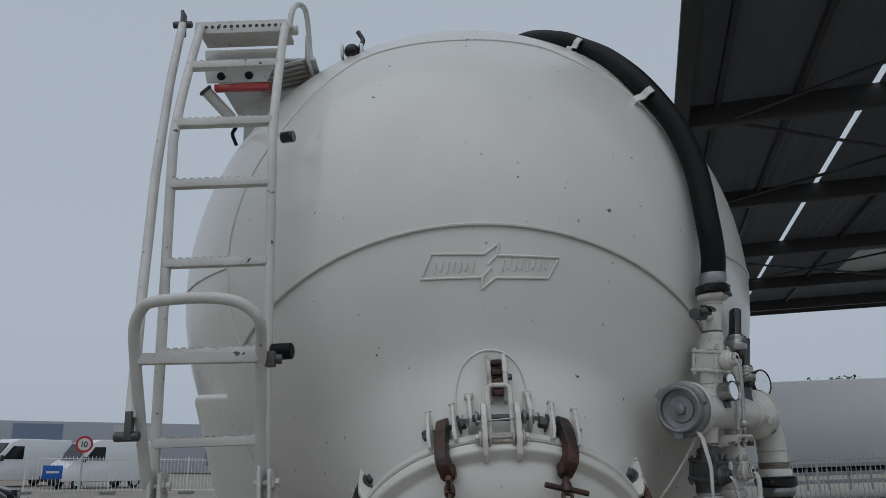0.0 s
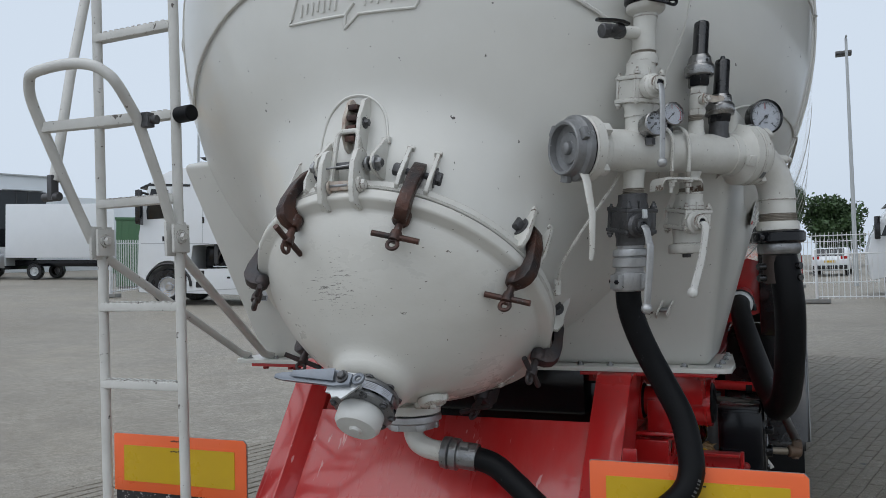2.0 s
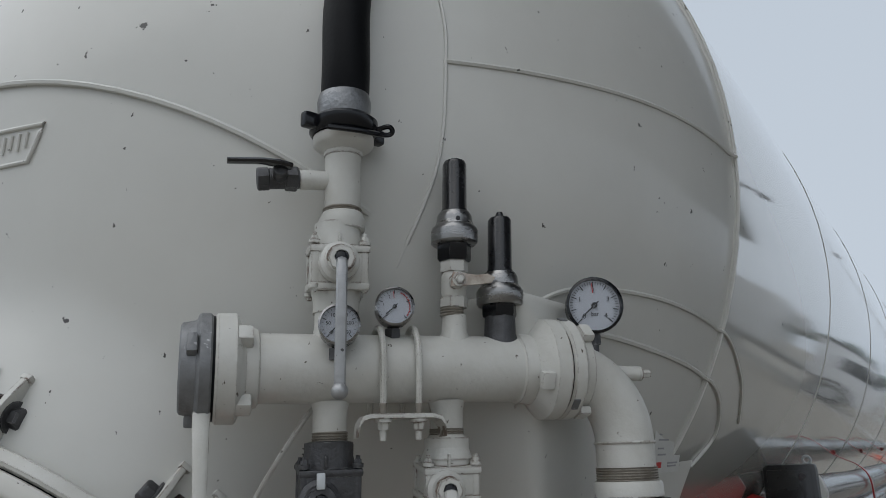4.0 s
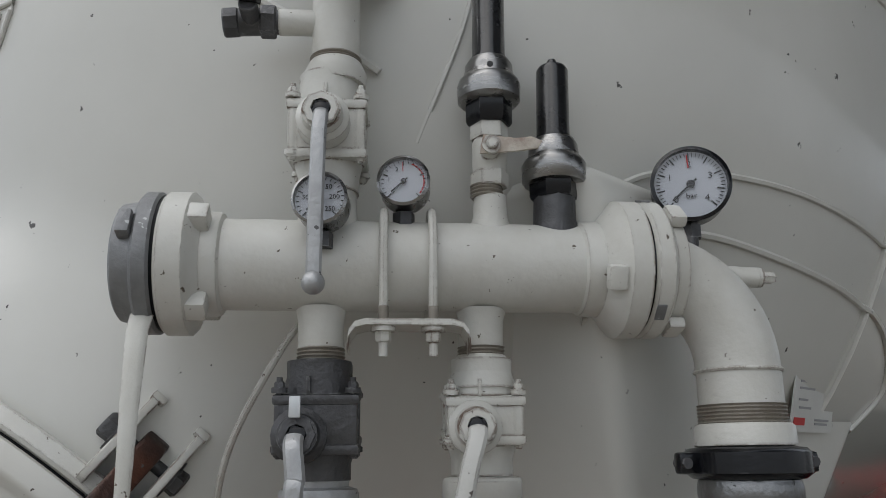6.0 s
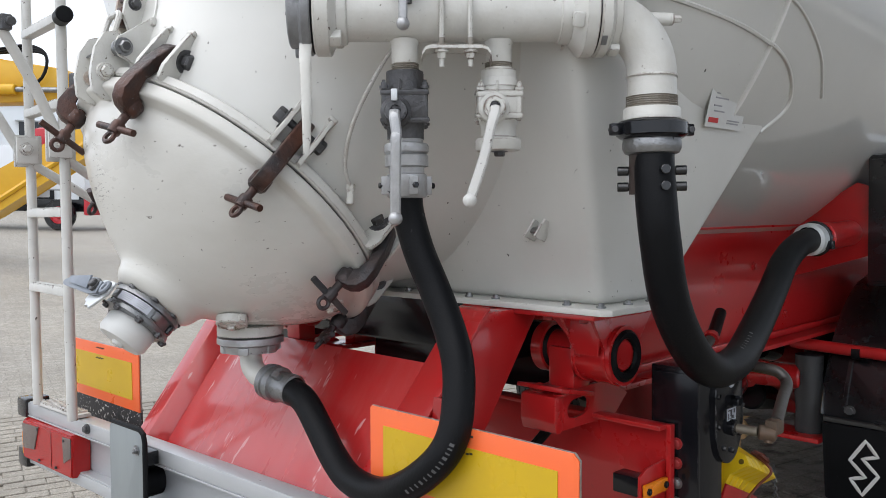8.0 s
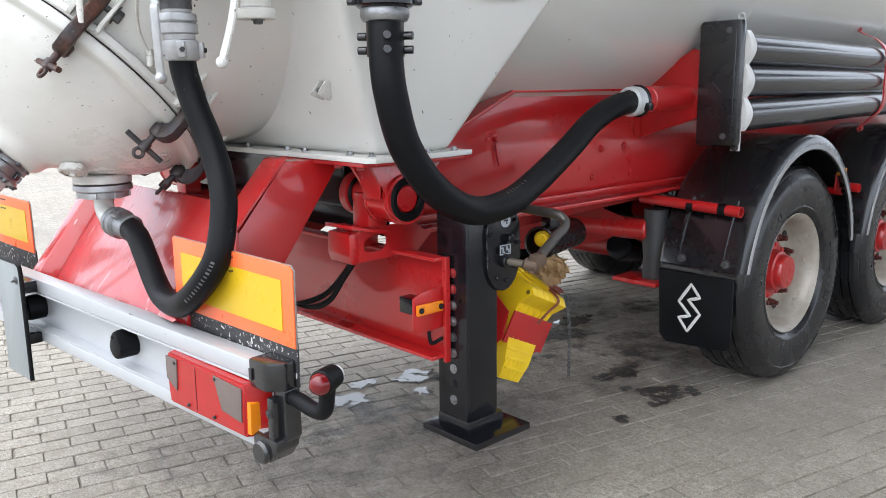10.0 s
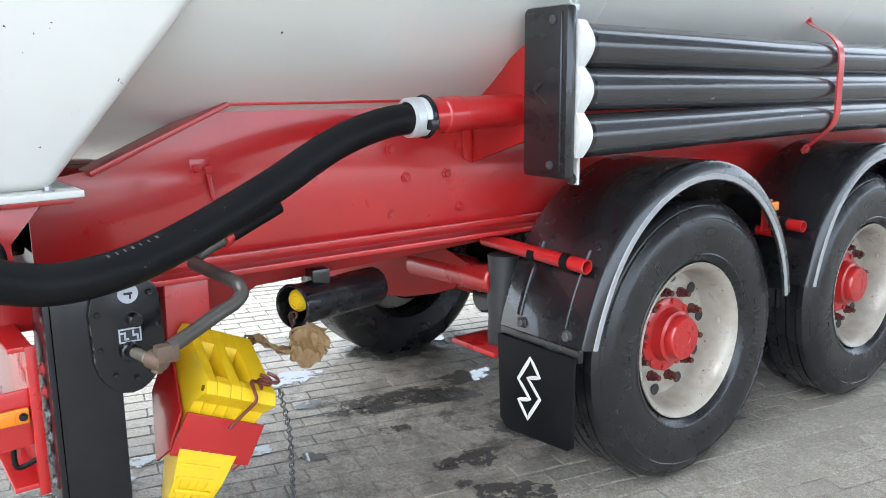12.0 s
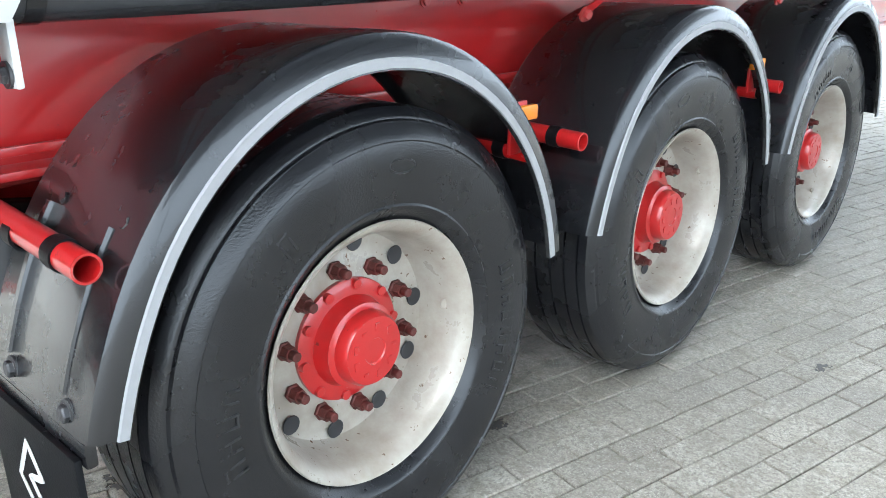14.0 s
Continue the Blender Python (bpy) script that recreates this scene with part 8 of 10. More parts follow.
def build_board(x0, y0, x1, y1, z0):
    """Marker board with a worn rubber splash strip below; x0 y0 and x1 y1 are its ends, z0 its middle height."""
    b = thing("marker_board", ((x0 + x1) / 2, (y0 + y1) / 2, 0.76), "orange-edged yellow reflective marker board, scuffed along its edges", "marker board", "rear marker boards")
    w = math.hypot(x1 - x0, y1 - y0)
    m = Matrix.Translation(((x0 + x1) / 2, (y0 + y1) / 2, z0)) @ Matrix.Rotation(math.atan2(y1 - y0, x1 - x0), 4, "Z") @ Matrix.Rotation(0.012, 4, "Y")

    def at(name, bm, mat):
        bm.transform(m)
        part(name, bm, mat, b)
    c = 0.012
    edge = [(-w / 2, -0.1), (w / 2, -0.1), (w / 2, 0.1 - c), (w / 2 - c, 0.1), (-w / 2 + c * 0.4, 0.1), (-w / 2, 0.1 - c * 0.4)]
    at("board", back_plate(edge, -0.002, 0.002, 0.0008), ORANGE)
    at("backing", back_plate([(x * 1.006, z * 1.012) for x, z in edge], 0.0025, 0.006, 0.001), BOARDEDGE)
    at("yellow_field", box((0, -0.0031, -0.002), (w - 0.09, 0.002, 0.125), None, 0), YELLOWFOIL)
    at("splash_strip", box((0, 0.008, -0.145), (w - 0.004, 0.006, 0.11), None, 0.002), SPLASH)
    for z in (0.083, 0.048):
        row = None
        for k in range(6):
            q = box((-0.025 + 0.010 * k, -0.0046 if z < 0.06 else -0.0026, z + 0.002 * (k % 2)), (0.0075, 0.0012, 0.004), None, 0)
            row = join(row, q) if row else q
        at("approval_print", row, INK)


BOARDEDGE = material("scuffed_board_edge", (0.30, 0.28, 0.26), 0.5, 0.2, (0.05, 0.045, 0.04), 0.6, 40, 0.2)
SPLASH = material("dirty_splash_rubber", (0.016, 0.016, 0.018), 0.55, 0, (0.05, 0.05, 0.05), 0.5, 20, 0.5, 70, 0, (0.55, 0.54, 0.52), 75, 0.60, 0.1)
build_board(0.592, 1.164, 1.152, 1.198, 0.911)
build_board(-1.106, 1.078, -0.557, 1.116, 0.912)

# ---- the yard around ----
TILT = 2.1


def spot(x, y, yaw=0.0, dz=0.0):
    """A place in the yard: standing on the ground there, turned by yaw."""
    lean = TILT if x < -5 else 0.0
    return Matrix.Translation((x, y, rise(x, y) - 0.012 + dz)) @ Matrix.Rotation(radians(lean), 4, "Y") @ Matrix.Rotation(radians(yaw), 4, "Z")


def put(name, bm, mat, parent, m, label="", sharp=38):
    bm.transform(m)
    return part(name, bm, mat, parent, label, sharp)


def slab(outline, width, bev=0.02, y=0.0):
    """An outline in x (length) and z, made width thick across."""
    m = Matrix(((1, 0, 0, 0), (0, 0, 1, y - width / 2), (0, 1, 0, 0), (0, 0, 0, 1)))
    return prism(outline, width, m, bev)


CARWHITE = material("white_car_paint", (0.70, 0.72, 0.74), 0.22, 0, (0.64, 0.66, 0.68), 0.4, 2, 0.0, 50, 0.5)
CARDARK = material("dark_car_paint", (0.012, 0.016, 0.028), 0.2, 0, (0.016, 0.02, 0.03), 0.4, 2, 0.0, 50, 0.5)
WINDOW = material("dark_window_glass", (0.012, 0.015, 0.018), 0.05, 0, (0.02, 0.024, 0.028), 0.5, 3, 0.0)
BODYGREY = material("grey_panel", (0.42, 0.44, 0.45), 0.45, 0, (0.36, 0.38, 0.39), 0.5, 1, 0.05, 30)
CLADDING = material("white_cladding", (0.66, 0.69, 0.71), 0.5, 0, (0.60, 0.63, 0.65), 0.5, 0.6, 0.05, 20)
FARBLUE = material("far_blue_cladding", (0.14, 0.19, 0.28), 0.6, 0, (0.17, 0.21, 0.29), 0.5, 0.3, 0.0)
FARGREY = material("far_grey_cladding", (0.30, 0.33, 0.38), 0.6, 0, (0.36, 0.38, 0.42), 0.5, 0.2, 0.0)
FENCE = material("fence_paint", (0.66, 0.67, 0.68), 0.45, 0, (0.56, 0.57, 0.57), 0.5, 5, 0.05)
CONCRETE = material("concrete_block", (0.22, 0.22, 0.21), 0.8, 0, (0.16, 0.16, 0.155), 0.6, 6, 0.4, 60)
CONEORANGE = material("cone_orange", (0.75, 0.10, 0.03), 0.45, 0, (0.65, 0.09, 0.03), 0.5, 10, 0.05)
EXCAV = material("digger_yellow", (0.65, 0.36, 0.015), 0.4, 0, (0.52, 0.28, 0.015), 0.6, 2, 0.1, 40)
ROOFDARK = material("dark_roof_sheet", (0.12, 0.125, 0.134), 0.6, 0, (0.16, 0.165, 0.175), 0.6, 0.8, 0.1, 30)
ROOFBEAM = material("dark_roof_beam", (0.06, 0.062, 0.066), 0.55, 0.2, (0.045, 0.047, 0.05), 0.6, 1, 0.1, 30)
SKYLIGHT = material("pale_roof_light", (0.75, 0.78, 0.80), 0.5, 0, (0.7, 0.72, 0.74), 0.4, 1, 0.0)
LEAF = material("tree_leaf", (0.045, 0.085, 0.03), 0.6, 0, (0.06, 0.11, 0.04), 0.7, 1.2, 0.1, 20, 0, None, 30, 0.7, 0.1, (1, 1, 1), 0.35)
BARK = material("bark", (0.10, 0.08, 0.06), 0.85, 0, (0.06, 0.05, 0.04), 0.6, 4, 0.5, 20)
CHROME = material("polished_rim", (0.62, 0.63, 0.65), 0.22, 0.9, (0.35, 0.36, 0.37), 0.6, 6, 0.05, 60)
REDPAINT = material("plain_red", (0.45, 0.02, 0.03), 0.4, 0, (0.38, 0.02, 0.03), 0.5, 3, 0.0)
BLUEPAINT = material("plain_blue", (0.01, 0.10, 0.42), 0.4, 0, (0.01, 0.08, 0.36), 0.5, 3, 0.0)


def road_wheel(parent, m, x, y, r, rimmat=None, wide=0.28):
    """A wheel with tyre, rim and hub; y is its outer face."""
    s = 1 if y > 0 else -1
    a = axes((x, y - s * wide, r), (0, s, 0))
    wh = put("wheel", lathe([(r * 0.55, 0), (r * 0.9, 0.0), (r, 0.05), (r, wide - 0.05), (r * 0.93, wide), (r * 0.58, wide), (r * 0.56, wide * 0.9)], a, 28), TYRE, parent, m)
    put("rim", lathe([(r * 0.57, wide * 0.94), (r * 0.54, wide * 0.95), (r * 0.5, wide * 0.75), (r * 0.25, wide * 0.7), (r * 0.2, wide * 0.9), (0, wide * 0.92)], a, 24), rimmat or GALV, wh, m)


def build_tractor(m):
    t = thing("truck_tractor", tuple(m.translation), "white two-axle truck tractor parked in the yard", "truck")
    b = m @ Matrix.Translation((5, 0, 0)) @ Matrix.Diagonal((0.765, 1, 1.09, 1)) @ Matrix.Translation((-5, 0, 0))
    arch = [(5.0 + 0.83 * math.cos(radians(a)), 0.52 + 0.66 * math.sin(radians(a))) for a in range(170, -11, -15)]
    cab = [(1.9, 1.56), (4.15, 1.56)] + arch + [(5.66, 0.3), (6.08, 0.32), (6.12, 0.9), (6.10, 1.75), (5.96, 2.3), (5.76, 3.0), (5.5, 3.22), (4.93, 3.40), (3.95, 3.56), (1.9, 3.46)]
    put("cab", slab(cab, 2.46, 0.05), CARWHITE, t, b, sharp=50)
    put("roof_deflector", slab([(1.95, 3.44), (4.5, 3.44), (3.9, 3.66), (1.95, 3.50)], 2.2, 0.04), CARWHITE, t, b)
    put("roof_edge", slab([(1.8, 3.50), (3.75, 3.68), (3.9, 3.75), (3.7, 3.76), (1.8, 3.58)], 2.3, 0.01), PLASTIC, t, b)
    put("windscreen", slab([(5.97, 2.3), (6.0, 2.3), (5.80, 3.0), (5.77, 3.0)], 2.2, 0.0), WINDOW, t, b)
    put("sun_visor", slab([(5.7, 3.05), (6.1, 2.95), (6.1, 3.0), (5.72, 3.12)], 2.2, 0.01), PLASTIC, t, b)
    for s in (-1, 1):
        put("side_window", slab([(4.96, 2.3), (5.1, 2.2), (5.78, 2.17), (5.80, 2.4), (5.62, 2.95), (5.0, 2.92)], 0.012, 0.0, s * 1.232), WINDOW, t, b)
        put("window_edge", slab([(4.2, 3.0), (5.7, 3.02), (5.68, 3.08), (4.2, 3.06)], 0.014, 0.0, s * 1.234), PLASTIC, t, b)
        put("door_seam", box((4.9, s * 1.232, 2.2), (0.02, 0.008, 1.5), None, 0.0), BODYGREY, t, b)
        put("door_seam", box((4.75, s * 1.232, 1.56), (2.5, 0.008, 0.025), None, 0.0), BODYGREY, t, b)
        put("door_handle", box((5.08, s * 1.236, 1.68), (0.26, 0.02, 0.13), None, 0.02), PLASTIC, t, b)
        put("panel_seam", box((3.0, s * 1.232, 2.97), (2.2, 0.008, 0.03), None, 0.0), BODYGREY, t, b)
        put("panel_seam", box((3.74, s * 1.232, 2.5), (0.02, 0.008, 1.9), None, 0.0), BODYGREY, t, b)
        for z in (1.85, 2.2, 2.55, 2.75, 3.2):
            put("panel_bead", box((2.75, s * 1.233, z), (1.1, 0.02, 0.03), None, 0.008), CARWHITE, t, b)
        put("mirror", slab([(5.86, 2.02), (6.06, 2.05), (6.06, 2.9), (5.92, 2.92), (5.86, 2.7)], 0.22, 0.03, s * 1.42), PLASTIC, t, b)
        put("mirror_arm", rod((5.7, s * 1.2, 2.8), (5.95, s * 1.4, 2.86), 0.03), PLASTIC, t, b)
        put("side_fairing", slab([(1.62, 1.1), (1.88, 1.3), (1.9, 3.44), (1.76, 3.44), (1.70, 2.3)], 0.06, 0.01, s * 1.19), PLASTIC, t, b)
        put("fairing_panel", slab([(1.34, 1.2), (1.6, 1.2), (1.69, 3.40), (1.5, 3.42)], 0.05, 0.01, s * 1.17), CARWHITE, t, b)
        sk = put("side_skirt", slab([(4.34, 0.3), (4.34, 0.9), (4.2, 0.98), (4.05, 0.9), (1.76, 0.95), (1.86, 0.7), (1.93, 0.25)], 0.08, 0.015, s * 1.17), CARWHITE, t, b)
        for z in (0.52, 0.80):
            put("skirt_slot", box((3.84, s * 1.212, z), (0.30, 0.012, 0.15), None, 0.0), PLASTIC, sk, b)
        put("skirt_crease", slab([(2.1, 0.42), (4.3, 0.34), (4.3, 0.36), (2.1, 0.44)], 0.02, 0.0, s * 1.205), BODYGREY, sk, b)
        put("fuel_hatch", box((2.8, s * 1.212, 0.70), (0.12, 0.01, 0.05), None, 0.0), PLASTIC, sk, b)
        put("tail_lamp", box((0.42, s * 0.98, 0.66), (0.06, 0.42, 0.14), None, 0.01), REDLENS, t, b)
        put("rear_flap", box((0.52, s * 0.95, 0.36), (0.03, 0.60, 0.5), None, 0.01), RUBBER, t, b)
        for x, z in ((2.95, 2.3), (2.3, 2.3), (3.15, 2.0), (2.1, 1.98), (3.72, 2.15), (3.72, 2.93), (3.72, 3.42)):
            put("vent_slot", box((x, s * 1.236, z), (0.07, 0.012, 0.15), None, 0.0), PLASTIC, t, b)
        for x in (3.15, 2.1):
            put("cab_strut", box((x, s * 1.1, 1.55), (0.08, 0.06, 0.3), None, 0.01), PLASTIC, t, b)
        put("rear_mudguard", slab([(2.17 + 0.62 * math.cos(radians(a)), 0.5 + 0.62 * math.sin(radians(a))) for a in range(0, 181, 10)] + [(2.17 + 0.56 * math.cos(radians(a)), 0.5 + 0.56 * math.sin(radians(a))) for a in range(180, -1, -10)], 0.6, 0.0, s * 0.93), PLASTIC, t, m)
        put("arch_lip", sweep([(5.0 + 0.63 * math.cos(radians(a)), s * 1.215, 0.52 + 0.63 * math.sin(radians(a))) for a in range(0, 181, 12)], 0.04, 8), PLASTIC, t, m)
        road_wheel(t, m, 5.0, s * 1.24, 0.5, CHROME)
        road_wheel(t, m, 2.17, s * 1.24, 0.5, CHROME, 0.55)
        put("air_coil", join(*[torus((2.85 - 0.015 * k, s * 1.0, 1.04 + 0.05 * k), (0.2, 0, 1), 0.07, 0.02, 14, 6) for k in range(7)]), YELLOW, t, b, "yellow coiled air line")
        put("air_coil", join(*[torus((2.3 - 0.055 * k, s * 1.0, 1.12 + 0.03 * k * (-1) ** k), (1, 0, 0.5), 0.10, 0.014, 14, 6) for k in range(6)]), REDPAINT, t, b, "red coiled air line")
        put("bracket", join(box((3.35, s * 0.95, 1.3), (0.14, 0.1, 0.5), None, 0.02), box((2.45, s * 0.9, 1.28), (0.1, 0.1, 0.4), None, 0.02), rod((3.4, s * 0.9, 1.0), (3.1, s * 1.0, 1.5), 0.03)), DARKSTEEL, t, b)
    put("engine_block", join(box((3.2, 0, 1.2), (1.3, 1.5, 0.6), None, 0.08), box((2.2, 0, 1.1), (0.7, 1.2, 0.4), None, 0.06)), BLACKMETAL, t, b)
    put("chassis", box((1.7, 0, 0.74), (6.2, 0.85, 0.24), None, 0.02), BLACKMETAL, t, b)
    put("deck_plate", box((2.5, 0, 0.975), (1.9, 2.0, 0.03), None, 0.005), GALV, t, b)
    put("tail_beam", box((0.5, 0, 0.8), (0.2, 2.4, 0.16), None, 0.02), BLACKMETAL, t, b)
    put("coupling_plate", slab([(0.5, 0.98), (1.6, 1.06), (1.5, 1.16), (1.0, 1.2), (0.6, 1.12)], 1.3, 0.04), BLACKMETAL, t, b)
    put("deck_box", slab([(1.65, 1.0), (2.0, 1.02), (1.7, 1.22), (1.4, 1.2)], 1.4, 0.02), GREEN, t, b)
    for s in (-1, 1):
        put("tail_guard", slab([(0.2, 0.45), (1.3, 0.45), (1.35, 0.8), (1.1, 0.95), (0.5, 0.95), (0.25, 0.8)], 0.5, 0.04, s * 0.93), PLASTIC, t, m)
    put("end_beam", box((0.05, 0, 0.62), (0.16, 2.3, 0.2), None, 0.02), BLACKMETAL, t, m)
    put("coupling_ramp", slab([(0.1, 0.72), (1.3, 0.86), (1.2, 1.04), (0.7, 1.06), (0.2, 0.9)], 1.2, 0.06), BLACKMETAL, t, m)
    for s in (-1, 1):
        put("end_lamp", box((-0.04, s * 0.92, 0.60), (0.05, 0.36, 0.13), None, 0.01), REDLENS, t, m)
        put("end_flap", box((0.08, s * 0.9, 0.34), (0.03, 0.5, 0.4), None, 0.01), RUBBER, t, m)


def build_pickup(m):
    t = thing("flatbed_truck", tuple(m.translation), "dark crew-cab flatbed truck with white side boards", "truck")
    cab = [(0.3, 0.45), (2.9, 0.45), (2.95, 0.95), (2.3, 1.2), (1.7, 2.15), (0.4, 2.2)]
    put("cab", slab(cab, 1.95, 0.07), CARDARK, t, m)
    put("bed", box((-1.4, 0, 0.95), (3.3, 2.1, 0.12), None, 0.02), BLACKMETAL, t, m)
    put("headboard", box((0.2, 0, 1.75), (0.06, 2.1, 1.5), None, 0.01), BLACKMETAL, t, m)
    put("chassis", box((-1.3, 0, 0.72), (3.2, 0.8, 0.2), None, 0.02), BLACKMETAL, t, m)
    for s in (-1, 1):
        put("side_board", box((-1.4, s * 1.06, 1.25), (3.3, 0.05, 0.5), None, 0.01), CARWHITE, t, m)
        put("mesh_side", box((-1.4, s * 1.05, 1.95), (3.3, 0.03, 0.9), None, 0.0), BLACKMETAL, t, m)
        put("side_window", slab([(0.55, 1.3), (2.1, 1.3), (1.62, 2.0), (0.55, 2.0)], 0.012, 0.0, s * 0.978), WINDOW, t, m)
        put("tail_lamp", box((-3.06, s * 0.85, 0.8), (0.04, 0.3, 0.12), None, 0.01), REDLENS, t, m)
        road_wheel(t, m, -1.9, s * 1.0, 0.36)
        road_wheel(t, m, 1.9, s * 0.96, 0.36, None, 0.22)


def build_box_truck(m, box_len=5.2, high=3.5, mat=None):
    t = thing("box_truck", tuple(m.translation), "white box truck parked along the yard's edge", "truck", "parked trucks")
    put("box_body", box((0, 0, (high + 1.0) / 2), (box_len, 2.4, high - 1.0), None, 0.03), mat or CARWHITE, t, m)
    put("tail_lift", box((-box_len / 2 - 0.04, 0, 1.05), (0.06, 2.3, 0.9), None, 0.02), BODYGREY, t, m)
    put("bumper", box((-box_len / 2 - 0.02, 0, 0.55), (0.1, 2.3, 0.18), None, 0.02), BLACKMETAL, t, m)
    cab = [(box_len / 2 + 0.1, 0.5), (box_len / 2 + 1.9, 0.5), (box_len / 2 + 2.0, 1.1), (box_len / 2 + 1.35, 1.35), (box_len / 2 + 0.75, 2.25), (box_len / 2 + 0.1, 2.3)]
    put("cab", slab(cab, 2.0, 0.06), CARWHITE, t, m)
    for s in (-1, 1):
        put("side_window", slab([(box_len / 2 + 0.25, 1.4), (box_len / 2 + 1.15, 1.4), (box_len / 2 + 0.72, 2.05), (box_len / 2 + 0.25, 2.05)], 0.01, 0.0, s * 1.005), WINDOW, t, m)
        put("mirror", box((box_len / 2 + 1.2, s * 1.15, 1.7), (0.1, 0.2, 0.35), None, 0.03), PLASTIC, t, m)
        put("tail_lamp", box((-box_len / 2 - 0.08, s * 0.9, 0.75), (0.04, 0.3, 0.12), None, 0.01), REDLENS, t, m)
        put("notice", box((-box_len / 2 - 0.012, s * 0.95, 2.0), (0.01, 0.2, 0.26), None, 0.0), REDPAINT, t, m)
        road_wheel(t, m, -box_len / 2 + 1.3, s * 1.05, 0.38)
        road_wheel(t, m, box_len / 2 + 1.1, s * 0.98, 0.36)
    put("chassis", box((0, 0, 0.75), (box_len, 0.9, 0.3), None, 0.02), BLACKMETAL, t, m)


def build_van(m, mat):
    t = thing("panel_van", tuple(m.translation), "white panel van parked behind the fence", "van", "parked vans")
    body = [(-2.7, 0.35), (2.7, 0.35), (2.75, 0.9), (2.2, 1.25), (1.75, 1.45), (1.1, 2.35), (0.6, 2.55), (-2.6, 2.55), (-2.72, 1.5)]
    put("body", slab(body, 1.95, 0.1), mat, t, m, sharp=50)
    put("windscreen", slab([(1.78, 1.5), (1.82, 1.5), (1.2, 2.32), (1.15, 2.3)], 1.7, 0.0), WINDOW, t, m)
    for s in (-1, 1):
        put("side_window", slab([(0.3, 1.45), (1.5, 1.45), (0.95, 2.15), (0.3, 2.15)], 0.012, 0.0, s * 0.976), WINDOW, t, m)
        put("head_lamp", box((2.55, s * 0.8, 0.95), (0.3, 0.25, 0.22), None, 0.05), DIAL, t, m)
        put("mirror", box((1.6, s * 1.12, 1.5), (0.12, 0.2, 0.3), None, 0.04), PLASTIC, t, m)
        road_wheel(t, m, -1.7, s * 0.96, 0.34, None, 0.22)
        road_wheel(t, m, 1.75, s * 0.96, 0.34, None, 0.22)
    put("bumper", box((2.74, 0, 0.5), (0.12, 1.9, 0.3), None, 0.05), PLASTIC, t, m)
    put("grille", box((2.74, 0, 0.85), (0.06, 1.0, 0.2), None, 0.02), PLASTIC, t, m)


def build_car(m, mat, label):
    t = thing("parked_car", tuple(m.translation), label, "car", "parked cars")
    body = [(-1.98, 0.28), (1.98, 0.28), (2.02, 0.62), (1.85, 0.86), (0.95, 0.96), (0.35, 1.36), (-0.2, 1.46), (-1.35, 1.42), (-1.85, 1.0), (-2.02, 0.85)]
    put("body", slab(body, 1.7, 0.09), mat, t, m, sharp=50)
    put("rear_window", slab([(-1.84, 1.02), (-1.80, 1.0), (-1.42, 1.38), (-1.47, 1.39)], 1.3, 0.0), WINDOW, t, m)
    for s in (-1, 1):
        put("side_window", slab([(-1.45, 0.98), (0.75, 0.98), (0.25, 1.34), (-1.2, 1.36)], 0.01, 0.0, s * 0.852), WINDOW, t, m)
        put("tail_lamp", box((-1.94, s * 0.66, 0.93), (0.12, 0.34, 0.16), None, 0.03), REDLENS, t, m)
        road_wheel(t, m, -1.25, s * 0.85, 0.31, None, 0.2)
        road_wheel(t, m, 1.25, s * 0.85, 0.31, None, 0.2)
    put("number_plate", box((-2.025, 0, 0.74), (0.02, 0.5, 0.11), None, 0.0), YELLOWFOIL, t, m)
    put("bumper", box((-1.99, 0, 0.45), (0.1, 1.6, 0.2), None, 0.04), PLASTIC, t, m)


def build_fence(x0, y0, x1, y1, high=1.6, step=0.13, label="white steel bar fence on concrete feet"):
    f = thing("bar_fence", (x0, y0, rise(x0, y0)), label, "fence", "yard fences")
    d = Vector((x1 - x0, y1 - y0, 0))
    n = int(d.length / step)
    lean = Matrix.Rotation(radians(TILT if x0 < -5 else 0), 3, "Y") @ Vector((0, 0, 1))
    g = (lambda k: Vector((x0, y0, 0)) + d * k + Vector((0, 0, rise(x0 + d.x * k, y0 + d.y * k))))
    for z in (0.18, high - 0.12):
        part("rail", sweep([g(k / 8) + lean * z for k in range(9)], 0.022, 6), FENCE, f)
    for i in range(n + 1):
        p = g(i / n)
        if i % 22 == 0:
            part("post", sweep([p, p + lean * (high + 0.02)], 0.04, 8), FENCE, f)
            part("foot", box(tuple(p + Vector((0, 0, 0.06))), (0.7, 0.25, 0.12), None, 0.02), CONCRETE, f)
        else:
            part("bar", sweep([p + lean * 0.12, p + lean * high], 0.012, 6), FENCE, f)


